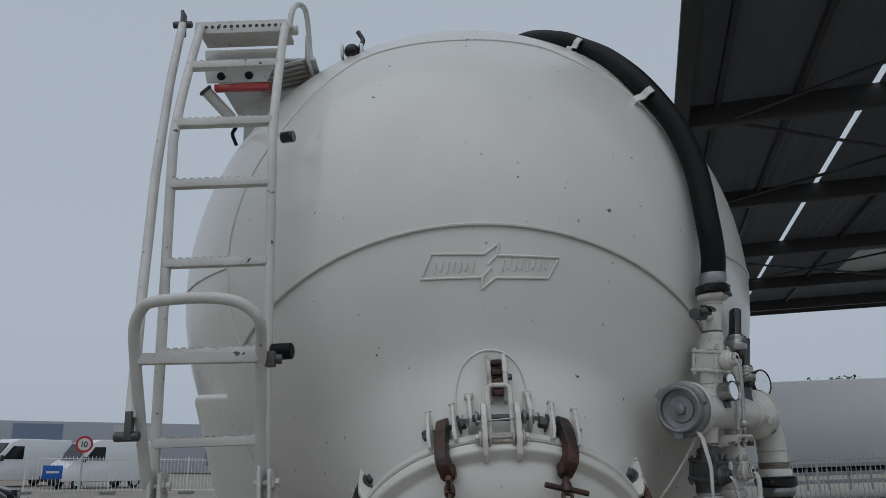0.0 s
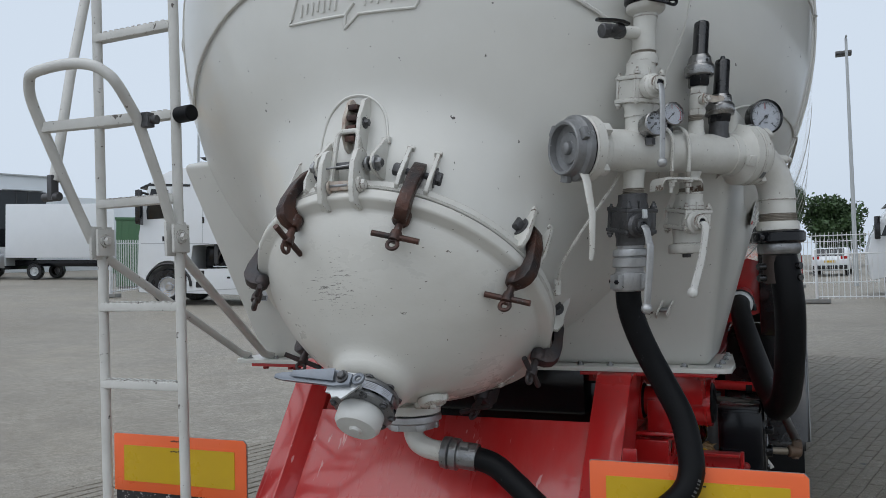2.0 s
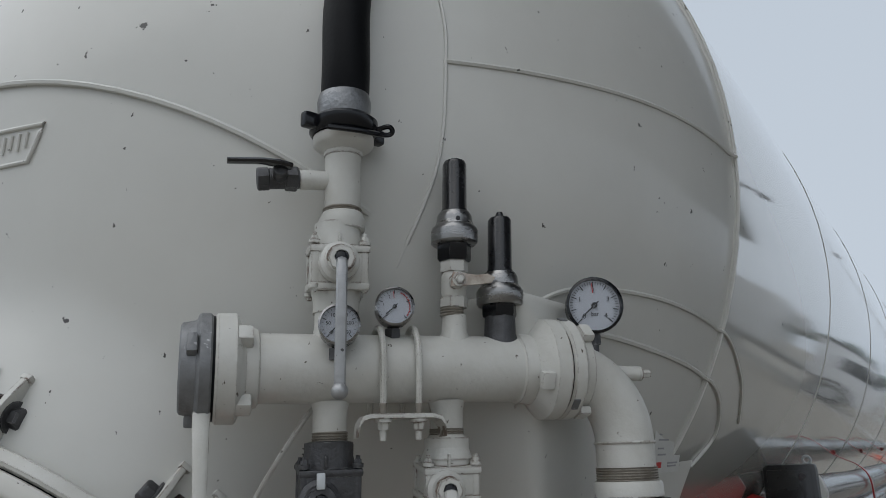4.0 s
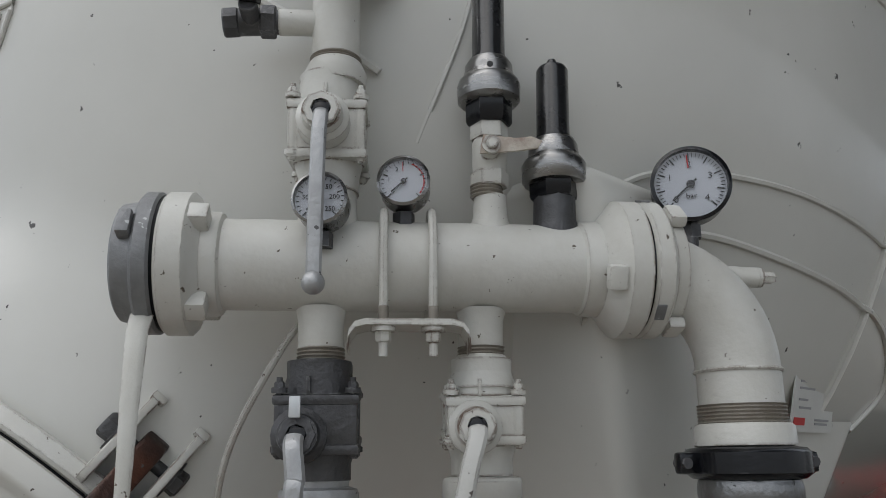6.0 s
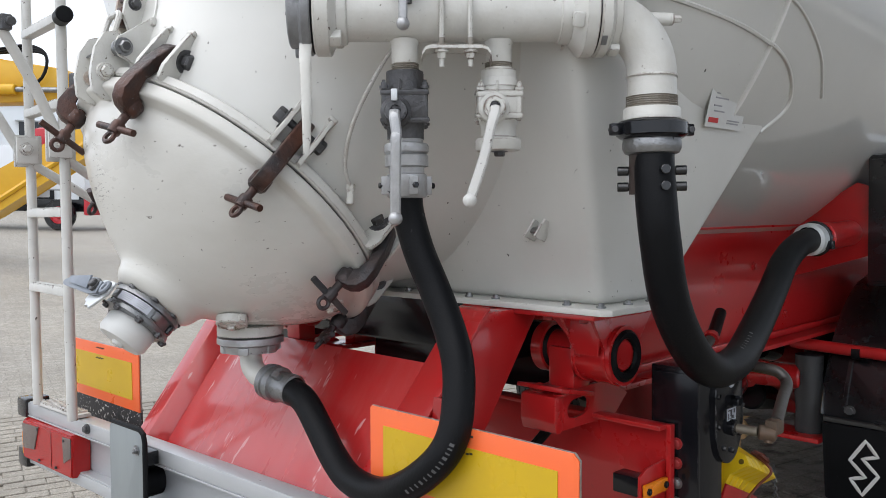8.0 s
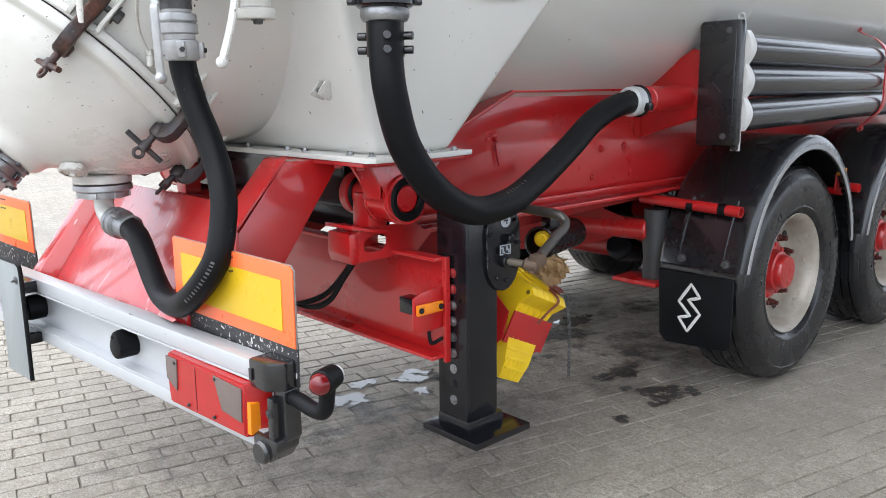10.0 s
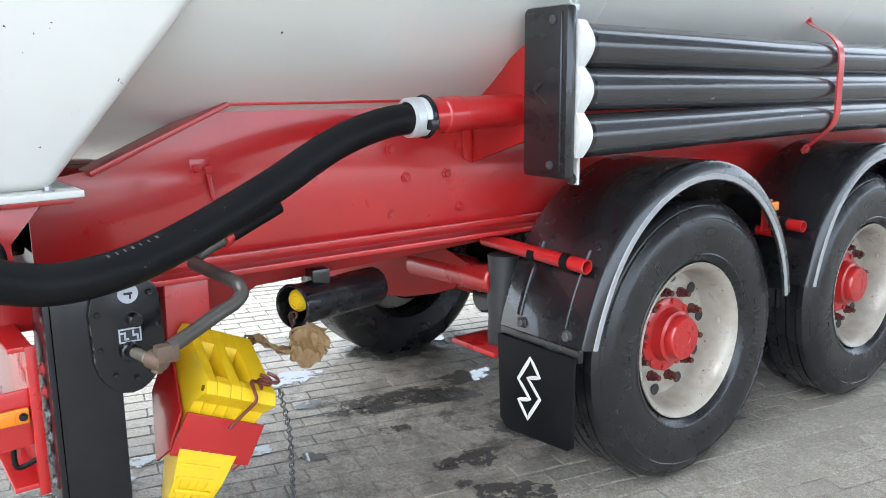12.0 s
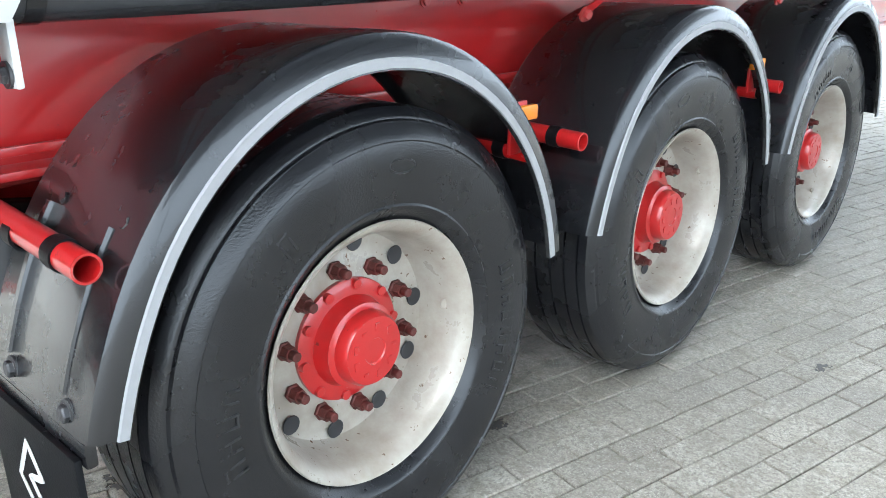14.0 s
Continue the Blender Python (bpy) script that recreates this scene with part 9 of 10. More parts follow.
def build_reefer(m):
    t = thing("refrigerated_trailer", tuple(m.translation), "long pale grey refrigerated box trailer beyond the fence", "trailer")
    put("box_body", box((6.6, 0, 2.55), (13.2, 2.5, 2.8), None, 0.03), CARWHITE, t, m)
    put("lower_rail", box((6.6, -1.26, 1.15), (13.2, 0.03, 0.12), None, 0.005), BODYGREY, t, m)
    put("cooling_unit", box((-0.35, 0, 3.2), (0.7, 1.9, 0.9), None, 0.12), CARWHITE, t, m)
    put("unit_grille", box((-0.4, -0.96, 3.2), (0.35, 0.02, 0.4), None, 0.01), BODYGREY, t, m)
    put("chassis", box((7, 0, 0.95), (11, 0.9, 0.25), None, 0.02), BLACKMETAL, t, m)
    for k in range(9):
        put("side_guard", box((3.2 + k * 0.7, -1.2, 0.7), (0.05, 0.04, 0.7), None, 0.005), BODYGREY, t, m)
    put("guard_rail", box((6.0, -1.2, 0.62), (6.4, 0.04, 0.12), None, 0.005), BODYGREY, t, m)
    put("guard_rail", box((6.0, -1.2, 0.88), (6.4, 0.04, 0.12), None, 0.005), BODYGREY, t, m)
    for x in (9.6, 10.9, 12.2):
        road_wheel(t, m, x, -1.22, 0.5)
    c = thing("truck_cab", tuple(m.translation), "white truck cab with black roof visor beyond the fence", "truck")
    cab = [(-1.15, 1.0), (-3.3, 0.5), (-3.4, 1.3), (-3.25, 1.9), (-2.75, 2.75), (-2.4, 2.95), (-1.15, 3.0)]
    put("cab", slab(cab, 2.45, 0.06), CARWHITE, c, m)
    put("side_window", slab([(-3.0, 1.85), (-2.0, 1.85), (-2.0, 2.55), (-2.72, 2.55)], 0.012, 0.0, -1.23), WINDOW, c, m)
    put("roof_visor", slab([(-1.3, 3.0), (-2.9, 2.75), (-2.6, 3.05), (-1.4, 3.2)], 2.2, 0.04), PLASTIC, c, m)
    put("mirror", box((-3.1, -1.4, 2.1), (0.16, 0.2, 0.7), None, 0.04), PLASTIC, c, m)
    put("wheel_arch", lathe([(0.5, -1.24), (0.66, -1.24), (0.66, 1.24), (0.5, 1.24)], axes((-2.2, 0, 0.55), (0, 1, 0)), 28), PLASTIC, c, m)
    road_wheel(c, m, -2.2, -1.235, 0.5)
    road_wheel(c, m, 1.3, -1.235, 0.5)
    put("chassis", box((-0.3, 0, 0.9), (3.4, 0.9, 0.3), None, 0.02), BLACKMETAL, c, m)


def build_cone(x, y):
    m = spot(x, y)
    c = thing("traffic_cone", tuple(m.translation), "orange traffic cone with white bands on the paving", "traffic cone", "traffic cones")
    put("base", box((0, 0, 0.02), (0.36, 0.36, 0.04), None, 0.01), CONEORANGE, c, m)
    put("cone", lathe([(0.14, 0.04), (0.035, 0.62), (0.03, 0.63), (0, 0.63)], None, 20), CONEORANGE, c, m)
    put("band", lathe([(0.121, 0.16), (0.105, 0.26)], None, 20), WHITECAP, c, m)
    put("band", lathe([(0.088, 0.36), (0.07, 0.46)], None, 20), WHITECAP, c, m)


def build_excavator(m):
    e = thing("excavator", tuple(m @ Vector((-11.5, 1.2, 0.7))), "yellow excavator with folded arm parked across the yard", "excavator")
    put("boom", slab([(-10.2, 1.3), (-9.6, 1.75), (-8.2, 2.25), (-6.4, 3.3), (-4.5, 3.9), (-4.4, 3.35), (-6.2, 2.78), (-8.2, 1.52), (-9.4, 1.0), (-10.2, 0.95)], 0.5, 0.04), EXCAV, e, m)
    put("boom_flange", sweep([(-9.6, -0.26, 1.22), (-8.2, -0.26, 1.72), (-6.3, -0.26, 2.92), (-4.5, -0.26, 3.5)], 0.05, 6), EXCAV, e, m)
    put("stick", slab([(-11.5, 4.8), (-8.1, 4.42), (-6.75, 4.2), (-6.6, 3.95), (-6.8, 3.62), (-8.1, 3.6), (-11.5, 3.45)], 0.45, 0.04), EXCAV, e, m)
    put("cylinder", rod((-9.4, -0.34, 3.85), (-7.6, -0.34, 3.82), 0.1, 16), EXCAV, e, m)
    put("cylinder_rod", rod((-7.6, -0.34, 3.82), (-6.7, -0.34, 3.8), 0.05, 12), STEEL, e, m)
    for k in range(3):
        put("hose", sweep(spline([(-9.8, -0.2 + 0.12 * k, 4.72), (-8.3, -0.22 + 0.12 * k, 4.55), (-7.4, -0.26, 4.62 - 0.05 * k), (-7.05, -0.3, 4.4), (-7.2, -0.34, 3.95), (-7.9, -0.36, 3.75)], 5), 0.028, 6), RUBBER, e, m)
    put("linkage", box((-6.55, 0, 3.98), (0.3, 0.5, 0.3), None, 0.05), DARKSTEEL, e, m)
    put("upper_body", slab([(-13.2, 1.6), (-10.3, 1.6), (-10.3, 2.7), (-11.0, 2.9), (-13.2, 2.9)], 2.6, 0.08, 1.2), EXCAV, e, m)
    put("cabin", box((-10.7, 0.5, 2.9), (1.4, 1.1, 1.6), None, 0.08), CARWHITE, e, m)
    put("cabin_window", box((-10.7, -0.06, 3.1), (1.1, 0.02, 0.9), None, 0.0), WINDOW, e, m)
    put("slew_ring", box((-11.8, 1.2, 1.45), (1.6, 1.6, 0.5), None, 0.05), BLACKMETAL, e, m)
    for y in (0.1, 2.3):
        put("track", slab([(-13.6, 0.68), (-10.4, 0.62), (-10.1, 1.0), (-10.5, 1.4), (-13.5, 1.45), (-13.9, 1.05)], 0.5, 0.04, y), RUBBER, e, m)
    mm = spot(-26.7, 9.6, 46)
    t = thing("red_truck", tuple(mm.translation), "white truck with a red cab roof beyond the excavator", "truck")
    put("cab", box((0.3, 0, 2.05), (2.2, 2.3, 1.5), None, 0.15), CARWHITE, t, mm)
    put("cab_roof", box((0.25, 0, 3.0), (1.3, 2.1, 0.7), None, 0.2), REDPAINT, t, mm)
    put("window", box((0.3, -1.16, 2.3), (1.6, 0.02, 0.7), None, 0.0), WINDOW, t, mm)
    put("load_body", box((-3.2, 0, 1.9), (4.6, 2.4, 1.7), None, 0.04), CARWHITE, t, mm)
    put("chassis", box((-1.5, 0, 0.8), (7.4, 1.0, 0.4), None, 0.03), BLACKMETAL, t, mm)
    put("bumper", box((1.45, 0, 0.85), (0.25, 2.3, 0.7), None, 0.06), REDPAINT, t, mm)
    for x in (0.5, -3.6):
        road_wheel(t, mm, x, -1.15, 0.5, REDPAINT)


def build_office():
    # two-storey office, white cladding, dark window bays
    m = spot(-40, 28.9, 70)
    b = thing("office_building", tuple(m.translation), "white clad office building with dark window bays and flat roof", "building")
    put("wall", box((-13.1, 6.0, 2.75), (33.8, 12, 5.5), None, 0.03), CLADDING, b, m)
    put("roof_edge", box((-13.1, 6.0, 5.53), (34.0, 12.2, 0.1), None, 0.02), BODYGREY, b, m)
    put("wing", box((8.0, 7.0, 2.2), (8.0, 12, 4.6), None, 0.03), CLADDING, b, m)
    for k in range(10):
        x = 1.9 - 2.84 * k
        w = put("window", box((x, -0.02, 3.55), (1.75 if k else 2.6, 0.06, 2.15), None, 0.0), WINDOW, b, m)
        for j in (-0.3, 0.3):
            put("mullion", box((x + j, -0.065, 3.55), (0.05, 0.04, 2.15), None, 0.0), ROOFBEAM, w, m)
        put("transom", box((x, -0.066, 3.1), (1.7, 0.04, 0.05), None, 0.0), ROOFBEAM, w, m)
        put("hood", box((x, -0.15, 4.68), (2.1, 0.3, 0.05), None, 0.0), BODYGREY, w, m)
        put("lower_window", box((x, -0.02, 1.2), (1.6, 0.06, 1.7), None, 0.0), WINDOW, b, m)
    for x in (-3.2, 0.6):
        put("roof_unit", box((x, 2.0, 5.75), (0.7, 0.6, 0.35), None, 0.03), BODYGREY, b, m)


def build_far_sheds():
    m = spot(-42, 82, 22)
    b = thing("far_warehouse", tuple(m.translation), "long grey and blue warehouse in the distance", "building")
    put("wall", box((0, 0, 2.4), (80, 10, 4.8), None, 0.05), FARGREY, b, m)
    for k in range(9):
        put("bay", box((-36 + 9 * k, -5.03, 2.6), (4.4, 0.06, 3.9), None, 0.0), BODYGREY if k % 2 else FARBLUE, b, m)
    put("blue_band", box((-24, -5.06, 2.6), (26, 0.06, 1.2), None, 0.0), FARBLUE, b, m)
    put("roof_unit", box((-14, 0, 5.1), (2.4, 2, 0.7), None, 0.05), ROOFBEAM, b, m)
    for k, (x, y) in enumerate(((-27, 56), (-30, 57), (-33.5, 58))):
        q = spot(x, y, 20)
        o = thing("stored_machine", tuple(q.translation), "orange machine stored at the yard's far edge", "machine", "stored machines")
        put("body", slab([(-1.4, 0.6), (1.4, 0.6), (1.4, 1.6), (0.4, 2.4), (-0.9, 2.4), (-1.4, 1.5)], 1.8, 0.1), EXCAV if k == 1 else CONEORANGE, o, q)
        put("window", box((-0.2, -0.91, 1.9), (1.0, 0.02, 0.6), None, 0.0), WINDOW, o, q)
        put("arm", sweep([(1.0, 0, 1.4), (2.0, 0, 2.6), (3.0, 0, 1.8)], 0.12, 8), CONEORANGE, o, q)


def build_container(x, y, yaw):
    m = spot(x, y, yaw)
    c = thing("site_container", tuple(m.translation), "green steel site container with a window", "container", "green site containers")
    put("shell", box((0, 0, 1.35), (6.0, 2.5, 2.6), None, 0.03), GREEN, c, m)
    for k in range(24):
        put("corrugation", box((-2.85 + 0.25 * k, -1.26, 1.35), (0.1, 0.03, 2.4), None, 0.01), GREEN, c, m)
    put("window", box((0.6, -1.29, 1.6), (1.3, 0.04, 0.9), None, 0.0), WINDOW, c, m)
    put("roof_rim", box((0, 0, 2.66), (6.1, 2.6, 0.1), None, 0.02), GREEN, c, m)


def build_lamp_post(x, y, high):
    m = spot(x, y)
    c = thing("lamp_post", tuple(m.translation), "tall grey steel yard lamp post", "lamp post", "lamp posts")
    put("pole", lathe([(0.09, 0), (0.05, high), (0, high)], None, 12), BODYGREY, c, m)
    put("bracket", box((0, -0.1, high + 0.05), (0.06, 0.3, 0.06), None, 0.01), BODYGREY, c, m)
    put("head", box((0, -0.22, high + 0.13), (0.62, 0.32, 0.14), Matrix.Rotation(radians(-14), 4, "X"), 0.03), PLASTIC, c, m)


def build_tree(x, y, high, seed, spread=1.0):
    rng = random.Random(seed)
    z0 = rise(x, y)
    t = thing("tree", (x, y, z0), "leafy green tree with a full uneven crown", "tree", "trees beyond the fence")
    trunk = sweep([(x, y, z0), (x + 0.1, y, z0 + high * 0.25), (x - 0.05, y + 0.1, z0 + high * 0.55), (x, y, z0 + high * 0.85)], [0.28, 0.2, 0.13, 0.04], 10)
    limbs = [trunk]
    blobs = []
    for k in range(11):
        a, h = rng.uniform(0, 6.28), rng.uniform(0.25, 0.8)
        L = high * spread * rng.uniform(0.18, 0.36) * (1.25 - h * 0.6)
        p0 = Vector((x, y, z0 + high * h))
        p1 = p0 + Vector((math.cos(a) * L, math.sin(a) * L, L * rng.uniform(0.15, 0.5)))
        limbs.append(sweep([p0, (p0 + p1) / 2 + Vector((0, 0, 0.1)), p1], [0.08, 0.06, 0.02], 6))
        blobs.append((p1, high * rng.uniform(0.13, 0.2)))
        blobs.append(((p0 + p1) / 2, high * rng.uniform(0.13, 0.2)))
    blobs.append((Vector((x, y, z0 + high * 0.88)), high * 0.15))
    part("trunk", join(*limbs), BARK, t)
    verts, faces = [], []
    for c, r in blobs:
        for _ in range(420):
            d = Vector((rng.gauss(0, 1), rng.gauss(0, 1), rng.gauss(0, 0.8))).normalized() * r * rng.uniform(0.35, 1.08)
            p = c + d
            s = rng.uniform(0.09, 0.2)
            u = Vector((rng.gauss(0, 1), rng.gauss(0, 1), rng.gauss(0, 1))).normalized()
            v = u.cross(Vector((rng.gauss(0, 1), rng.gauss(0, 1), 1))).normalized()
            i = len(verts)
            verts += [p - u * s, p + v * s * 0.6, p + u * s, p - v * s * 0.6]
            faces.append((i, i + 1, i + 2, i + 3))
    me = bpy.data.meshes.new("crown")
    me.from_pydata(verts, [], faces)
    me.materials.append(LEAF)
    ob = new("crown", me)
    ob.parent = t
    ob.matrix_parent_inverse = WM[t].inverted()


def build_canopy():
    c = thing("canopy_roof", (8, 10, 6.2), "large dark steel canopy roof with purlins and light strips", "canopy", "", "structure")
    along = Vector((0.2316, 0.9728, 0))
    right = Vector((0.9728, -0.2316, 0))
    o = Vector((2.6, 5.7, 6.25))
    m = Matrix((right, along, (0, 0, 1))).transposed().to_4x4()
    m.translation = o
    L0, L1, W = -4.6, 19.0, 13.0
    # corrugated sheet in strips, with a narrow roof-light between them
    for k, (a, b) in enumerate(((0.0, 2.36), (2.42, W))):
        bm = bmesh.new()
        n = int((b - a) / 0.1)
        lo = []
        for i in range(n + 1):
            x = a + (b - a) * i / n
            z = 0.10 + (0.035 if i % 2 else 0.0)
            lo.append((bm.verts.new((x, L0, z)), bm.verts.new((x, L1, z))))
        for p, q in zip(lo, lo[1:]):
            bm.faces.new((p[0], q[0], q[1], p[1]))
        bmesh.ops.solidify(bm, geom=bm.faces[:], thickness=0.01)
        put("roof_sheet", bm, ROOFDARK, c, m, sharp=20)
    for y in (-4.4, -1, 3, 7, 11, 15, 18.5):
        put("rafter", box((W / 2, y, -0.05), (W, 0.16, 0.30), None, 0.01), ROOFBEAM, c, m)
    for x in (0.4, 1.4, 3.6, 6.6, 8.4, 10.2, 12.6):
        put("purlin", box((x, (L0 + L1) / 2, 0.06), (0.08, L1 - L0, 0.1), None, 0.01), ROOFBEAM, c, m)
    put("fascia", box((-0.05, (L0 + L1) / 2, 0.02), (0.06, L1 - L0, 0.62), None, 0.02), ROOFBEAM, c, m)
    put("fascia_lip", box((-0.12, (L0 + L1) / 2, -0.26), (0.2, L1 - L0, 0.05), None, 0.01), ROOFBEAM, c, m)
    put("end_fascia", box((W / 2, L1 + 0.03, 0.0), (W, 0.06, 0.5), None, 0.02), ROOFBEAM, c, m)
    for y0, y1 in ((-1, 3), (3, 7), (11, 15)):
        put("wind_brace", sweep([(0.5, y0, -0.15), (6, y1, -0.15)], 0.025, 6), ROOFBEAM, c, m)
        put("wind_brace", sweep([(6, y0, -0.15), (0.5, y1, -0.15)], 0.025, 6), ROOFBEAM, c, m)
    put("roof_window", box((4.95, 13.8, 0.085), (1.3, 2.6, 0.03), None, 0.0), SKYLIGHT, c, m)
    put("stay_arm", sweep([(0.2, 9.8, 0.1), (-0.6, 9.8, 0.02), (-1.25, 9.8, -0.02)], 0.035, 8), ROOFBEAM, c, m)
    put("stay_brace", sweep([(0.2, 9.8, -0.15), (-0.8, 9.8, -0.02)], 0.02, 6), ROOFBEAM, c, m)
    put("stay_lamp", box((-1.25, 9.8, -0.08), (0.4, 0.2, 0.1), None, 0.03), ROOFBEAM, c, m)
    for y in (-1, 15):
        for x in (12.6,):
            put("column", box((x, y, -3.1), (0.25, 0.25, 6.3), None, 0.02), ROOFBEAM, c, m)


build_canopy()
build_tractor(spot(-11.01, 19.58, 202.0, 0.02) @ Matrix.Scale(1.027, 4))
build_box_truck(spot(-30.5, 26.5, 20))
build_box_truck(spot(-36.5, 22.5, 25), 4.2, 3.3)
build_van(spot(-41, 21, 20), CARWHITE)
build_pickup(spot(-36.5, 24.5, 195))
build_van(spot(-24.4, 44.5, 240), CARWHITE)
build_van(spot(-19.6, 44.0, 236), CARWHITE)
build_container(-31.0, 33.6, 36)
build_container(-21.6, 24.8, 45)
build_fence(-19.1, 18.0, -20.3, 21.0, 1.85)
build_fence(-19.5, 36.0, -9.5, 40.5, 1.7, 0.16)
build_fence(1.5, 24.0, 16.0, 23.0, 1.5, 0.14)
build_fence(0.9, 33.0, 3.8, 33.4, 2.1, 0.15)
build_fence(-7.0, 47.0, 4.0, 48.0, 1.9, 0.2, "white steel bar fence before the trees")
build_reefer(spot(6.4, 27.6, -2))
build_car(spot(-1.0, 43.0, 88), CARDARK, "dark blue hatchback car parked by the fence")
build_car(spot(2.6, 46.0, 85), CARWHITE, "white car parked behind the gate")
build_cone(0.35, 23.6)
build_cone(0.95, 23.4)
build_excavator(Matrix.Translation((-8.77, 10.34, 0)) @ Matrix.Rotation(radians(46.4), 4, "Z"))
build_office()
build_far_sheds()
build_lamp_post(-26.0, 30.0, 7.6)
build_lamp_post(3.05, 34.0, 9.7)
for x, y, h, k in ((-6.5, 62, 5.8, 1), (3.5, 64, 5.0, 3), (9.0, 63, 5.2, 4), (20.0, 58, 5.8, 5), (27.0, 55, 6.2, 6), (14.5, 66, 5.4, 8), (34.0, 48, 6.0, 7)):
    build_tree(x, y, h, k, 1.15)
build_tree(-1.2, 60, 7.9, 2, 0.75)


def build_sign(x, y):
    m = spot(x, y, 28)
    g = thing("speed_sign", tuple(m.translation), "round red-edged speed limit sign on a post", "road sign")
    put("post", rod((0, 0, 0), (0, 0, 2.5), 0.035), BODYGREY, g, m)
    put("disc", lathe([(0, 0), (0.32, 0), (0.32, 0.02), (0, 0.02)], axes((0, -0.03, 2.2), (0, -1, 0)), 28), REDPAINT, g, m)
    put("face", lathe([(0, 0), (0.235, 0), (0.235, 0.006), (0, 0.006)], axes((0, -0.052, 2.2), (0, -1, 0)), 28), WHITECAP, g, m)
    put("digit", box((-0.08, -0.061, 2.2), (0.04, 0.004, 0.22), None, 0), INK, g, m)
    put("digit", sweep_closed([Vector((0.05 + 0.055 * math.cos(radians(a)), -0.061, 2.2 + 0.095 * math.sin(radians(a)))) for a in range(0, 360, 20)], 0.02, Vector((0, 1, 0)), 6), INK, g, m)
    put("arrow_board", box((-1.0, 0.02, 1.15), (0.7, 0.03, 0.5), None, 0.01), BLUEPAINT, g, m)
    put("arrow", box((-1.0, 0.0, 1.15), (0.45, 0.01, 0.08), None, 0), WHITECAP, g, m)


build_sign(-14.5, 30.5)


# ---- wet patches, stains and the paving blocks ----
def blob(x, y, r, seed, long=1.0, turn=0.0):
    rng = random.Random(seed)
    ph = [rng.uniform(0, 6.28) for _ in range(6)]
    bm = bmesh.new()
    n = 40
    ring = []
    for k in range(n):
        a = 2 * math.pi * k / n
        q = r * (1 + 0.14 * math.sin(2 * a + ph[0]) + 0.12 * math.sin(3 * a + ph[1]) + 0.10 * math.sin(5 * a + ph[2]) + 0.09 * math.sin(9 * a + ph[3]) + 0.06 * math.sin(14 * a + ph[4]))
        p = Vector((q * math.cos(a) * long, q * math.sin(a), 0))
        p.rotate(Matrix.Rotation(turn, 3, "Z"))
        ring.append(bm.verts.new((x + p.x, y + p.y, rise(x + p.x, y + p.y) + 0.006)))
    c = bm.verts.new((x, y, rise(x, y) + 0.0062))
    for k in range(n):
        bm.faces.new((c, ring[k], ring[(k + 1) % n]))
    return bm


def ragged(mt, scale, lo, hi, most):
    """Breaks a flat patch up at its edges and inside, by noise."""
    n, l = mt.node_tree.nodes, mt.node_tree.links
    geo, no, mr = n.new("ShaderNodeNewGeometry"), n.new("ShaderNodeTexNoise"), n.new("ShaderNodeMapRange")
    no.inputs["Scale"].default_value, no.inputs["Detail"].default_value, no.inputs["Roughness"].default_value = scale, 5, 0.65
    l.new(geo.outputs["Position"], no.inputs["Vector"])
    mr.inputs["From Min"].default_value, mr.inputs["From Max"].default_value, mr.inputs["To Max"].default_value = lo, hi, most
    l.new(no.outputs[0], mr.inputs["Value"])
    l.new(mr.outputs[0], n["Principled BSDF"].inputs["Alpha"])
    return mt


WATER = ragged(material("shallow_water", (0.10, 0.095, 0.085), 0.03, 0, (0.13, 0.12, 0.11), 0.5, 6, 0.03, 40, 0, None, 30, 0.7, 0.02), 16, 0.40, 0.46, 1.0)
OIL = ragged(material("oil_stain", (0.035, 0.033, 0.03), 0.4, 0, (0.07, 0.065, 0.06), 0.6, 30, 0.2, 120), 30, 0.44, 0.5, 0.92)
# the third one faintly darkens large patches of paving under the trailer
DARKPATCH = ragged(material("dark_paving_patch", (0.085, 0.08, 0.072), 0.5, 0, (0.11, 0.10, 0.09), 0.6, 8, 0.2, 120), 7, 0.46, 0.72, 0.42)
for k, (x, y, r, long) in enumerate(((-0.16, 2.69, 0.11, 1.5), (-0.06, 2.80, 0.06, 1.3), (-0.72, 3.28, 0.13, 1.5), (-0.21, 3.99, 0.11, 1.9), (-0.85, 4.22, 0.11, 1.4), (-0.15, 2.21, 0.11, 1.6), (0.02, 2.58, 0.06, 1.2), (-0.08, 3.82, 0.06, 1.5), (-0.25, 2.42, 0.07, 1.3), (0.12, 2.95, 0.05, 1.4))):
    solo("puddle", blob(x, y, r * 0.72, 20 + k, long, 1.34), WATER, "shallow water puddle on the block paving", "puddle", "", "puddles under the trailer")
for k, (x, y, r, long) in enumerate(((0.817, 3.378, 0.085, 1.6), (0.86, 3.24, 0.04, 1.3), (0.525, 3.471, 0.075, 1.2), (0.392, 3.741, 0.06, 1.2), (0.851, 2.973, 0.035, 1.2), (0.5, 3.331, 0.05, 1.1), (-0.2, 3.375, 0.09, 2.0), (-0.144, 3.592, 0.11, 2.4), (-0.765, 3.919, 0.13, 2.2), (0.933, 4.597, 0.026, 1.4), (1.515, 5.622, 0.026, 1.3), (-0.06, 3.74, 0.08, 2.0), (0.66, 3.28, 0.03, 1.2), (0.92, 3.45, 0.025, 1.4), (-0.35, 3.2, 0.05, 1.6), (0.1, 3.35, 0.045, 1.5))):
    solo("oil_stain", blob(x, y, r, 50 + k, long, 1.34), OIL, "dark oil drip stain on the block paving", "stain", "", "oil stains under the trailer")
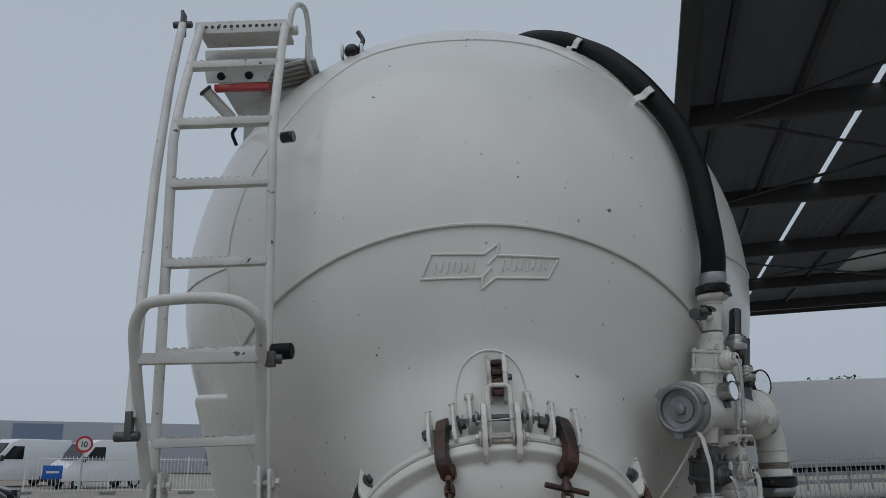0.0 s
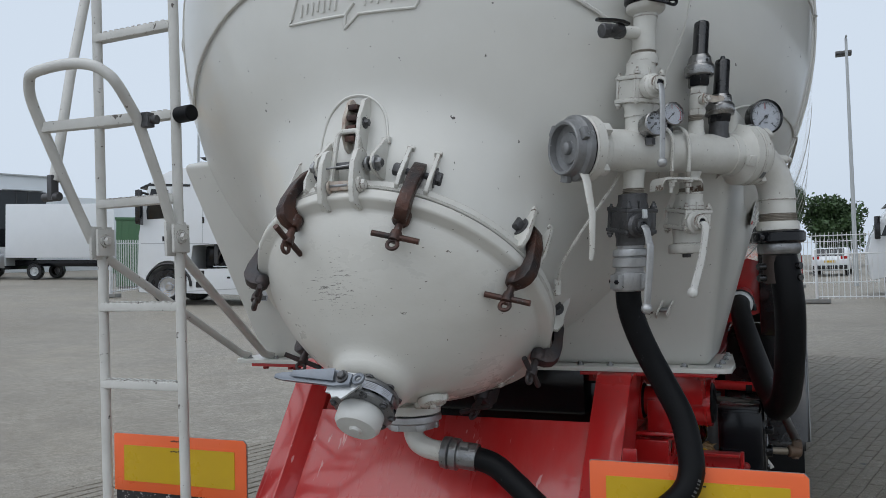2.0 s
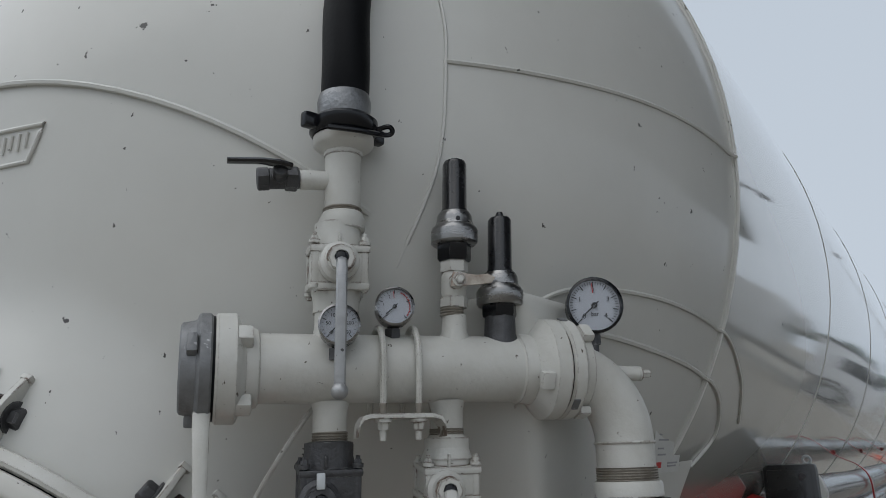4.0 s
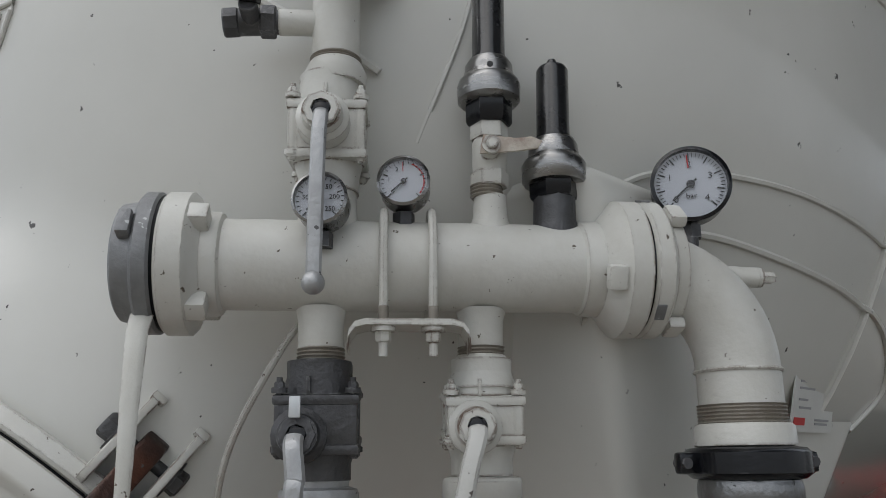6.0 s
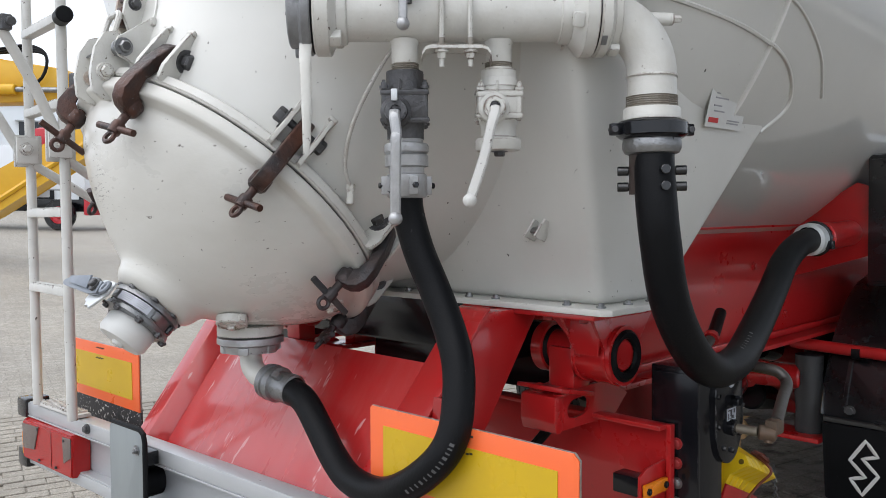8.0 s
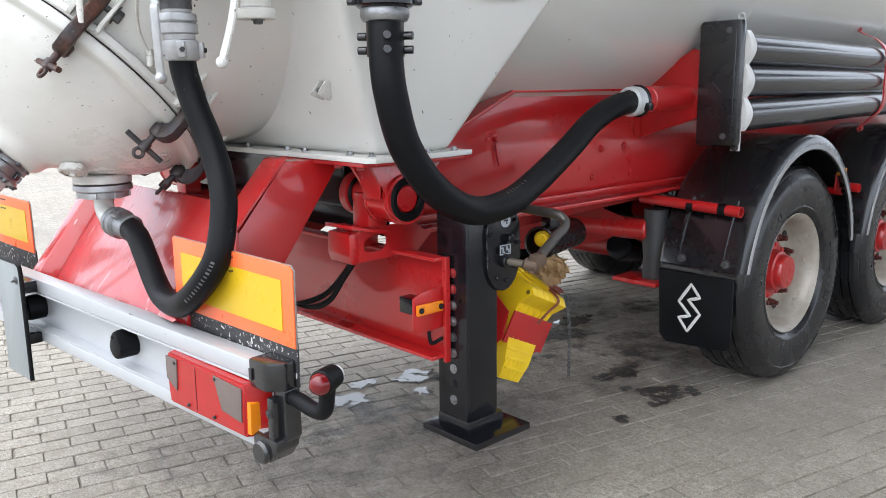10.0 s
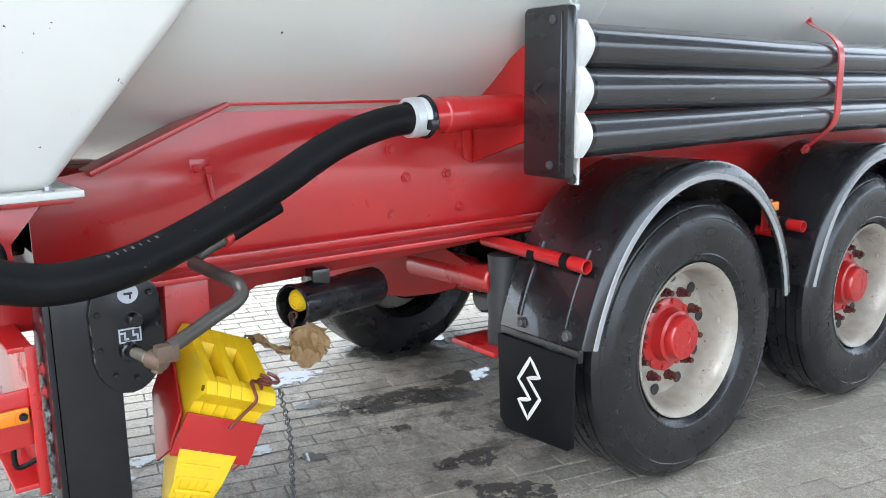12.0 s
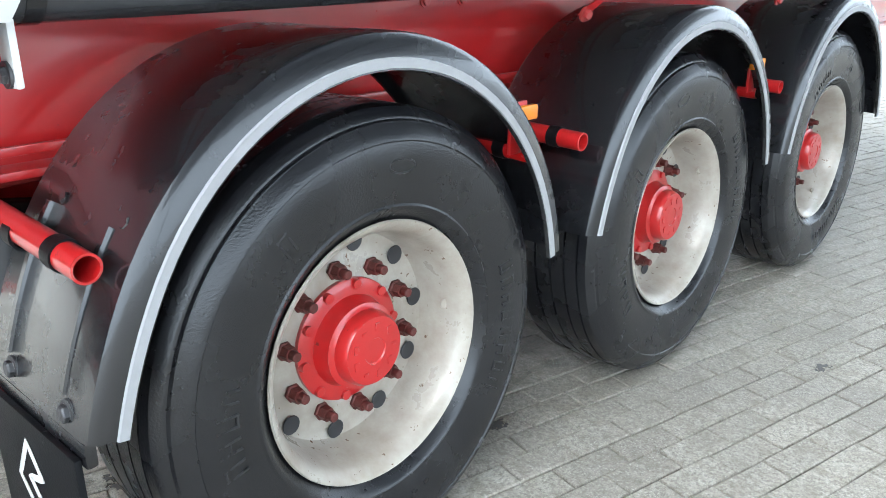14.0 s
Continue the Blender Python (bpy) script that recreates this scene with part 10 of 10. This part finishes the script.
for k, (x, y, r, long) in enumerate(((0.15, 3.1, 0.62, 1.7), (-0.6, 3.9, 0.55, 1.8), (0.35, 4.9, 0.6, 2.0), (0.1, 1.9, 0.45, 1.6))):
    bm = blob(x, y, r, 80 + k, long, 1.34)
    bm.transform(Matrix.Translation((0, 0, -0.0022)))
    solo("dark_patch", bm, DARKPATCH, "dark mottled patch on the block paving", "stain", "", "damp patches under the trailer")


JOINTSAND = material("dark_joint_sand", (0.18, 0.16, 0.13), 0.9, 0, (0.24, 0.212, 0.17), 0.7, 3, 0.4, 150)


def build_pavers():
    """Concrete blocks in running bond: those beside the way singly, the rest of the stand joined."""
    rng = random.Random(9)
    mat = paving_material("paving_block", True)
    hl, hw, bev = PL / 2 - 0.0022, PW / 2 - 0.0022, 0.0026
    shape = [(-hl, -hw, -0.016), (hl, -hw, -0.016), (hl, hw, -0.016), (-hl, hw, -0.016), (-hl, -hw, -0.0035), (hl, -hw, -0.0035), (hl, hw, -0.0035), (-hl, hw, -0.0035),
             (-hl + bev, -hw + bev, 0), (hl - bev, -hw + bev, 0), (hl - bev, hw - bev, 0), (-hl + bev, hw - bev, 0)]
    quads = [(8, 9, 10, 11)] + [(a, (a + 1) % 4, 4 + (a + 1) % 4, 4 + a) for a in range(4)] + [(4 + a, 4 + (a + 1) % 4, 8 + (a + 1) % 4, 8 + a) for a in range(4)]
    me = bpy.data.meshes.new("paver")
    me.from_pydata(shape, [], quads)
    me.materials.append(mat)
    verts, faces = [], []
    turn = Matrix.Rotation(math.atan2(ROW.y, ROW.x), 4, "Z")
    for j in range(NV):
        for i in range(NU):
            u, v = U0 + (i + 0.5 * (j % 2)) * PL, V0 + j * PW
            p = ROW * u + ACROSS * v
            tip = Matrix.Rotation(rng.gauss(0, 0.008), 4, "X") @ Matrix.Rotation(rng.gauss(0, 0.006), 4, "Y") @ Matrix.Rotation(rng.gauss(0, 0.012), 4, "Z")
            m = Matrix.Translation((p.x + rng.gauss(0, 0.0014), p.y + rng.gauss(0, 0.0014), rise(p.x, p.y) + rng.gauss(0, 0.0011))) @ turn @ tip
            if NEARU[0] < u < NEARU[1] and NEARV[0] < v < NEARV[1]:
                ob = new("paver", me)
                ob.parent = ground
                ob.matrix_world = m
                continue
            k = len(verts)
            verts += [tuple(m @ Vector(q)) for q in shape]
            faces += [tuple(k + q for q in f) for f in quads]
    bed = bmesh.new()
    at = (lambda u, v: ROW * u + ACROSS * v)
    grid = [[bed.verts.new((at(u, v).x, at(u, v).y, rise(at(u, v).x, at(u, v).y) - 0.0085)) for u in [U0 + 0.05 + (NU - 0.6) * PL * i / 24 for i in range(25)]] for v in [V0 + 0.02 + (NV - 1.4) * PW * j / 16 for j in range(17)]]
    for ra, rb in zip(grid, grid[1:]):
        for i in range(24):
            bed.faces.new((ra[i], rb[i], rb[i + 1], ra[i + 1]))
    bmesh.ops.recalc_face_normals(bed, faces=bed.faces[:])
    part("joint_sand", bed, JOINTSAND, ground)
    rest = bpy.data.meshes.new("paving_blocks")
    rest.from_pydata(verts, [], faces)
    rest.materials.append(mat)
    ob = new("paving_blocks", rest)
    ob.parent = ground
    tagged(ob, kind="stuff")


build_pavers()
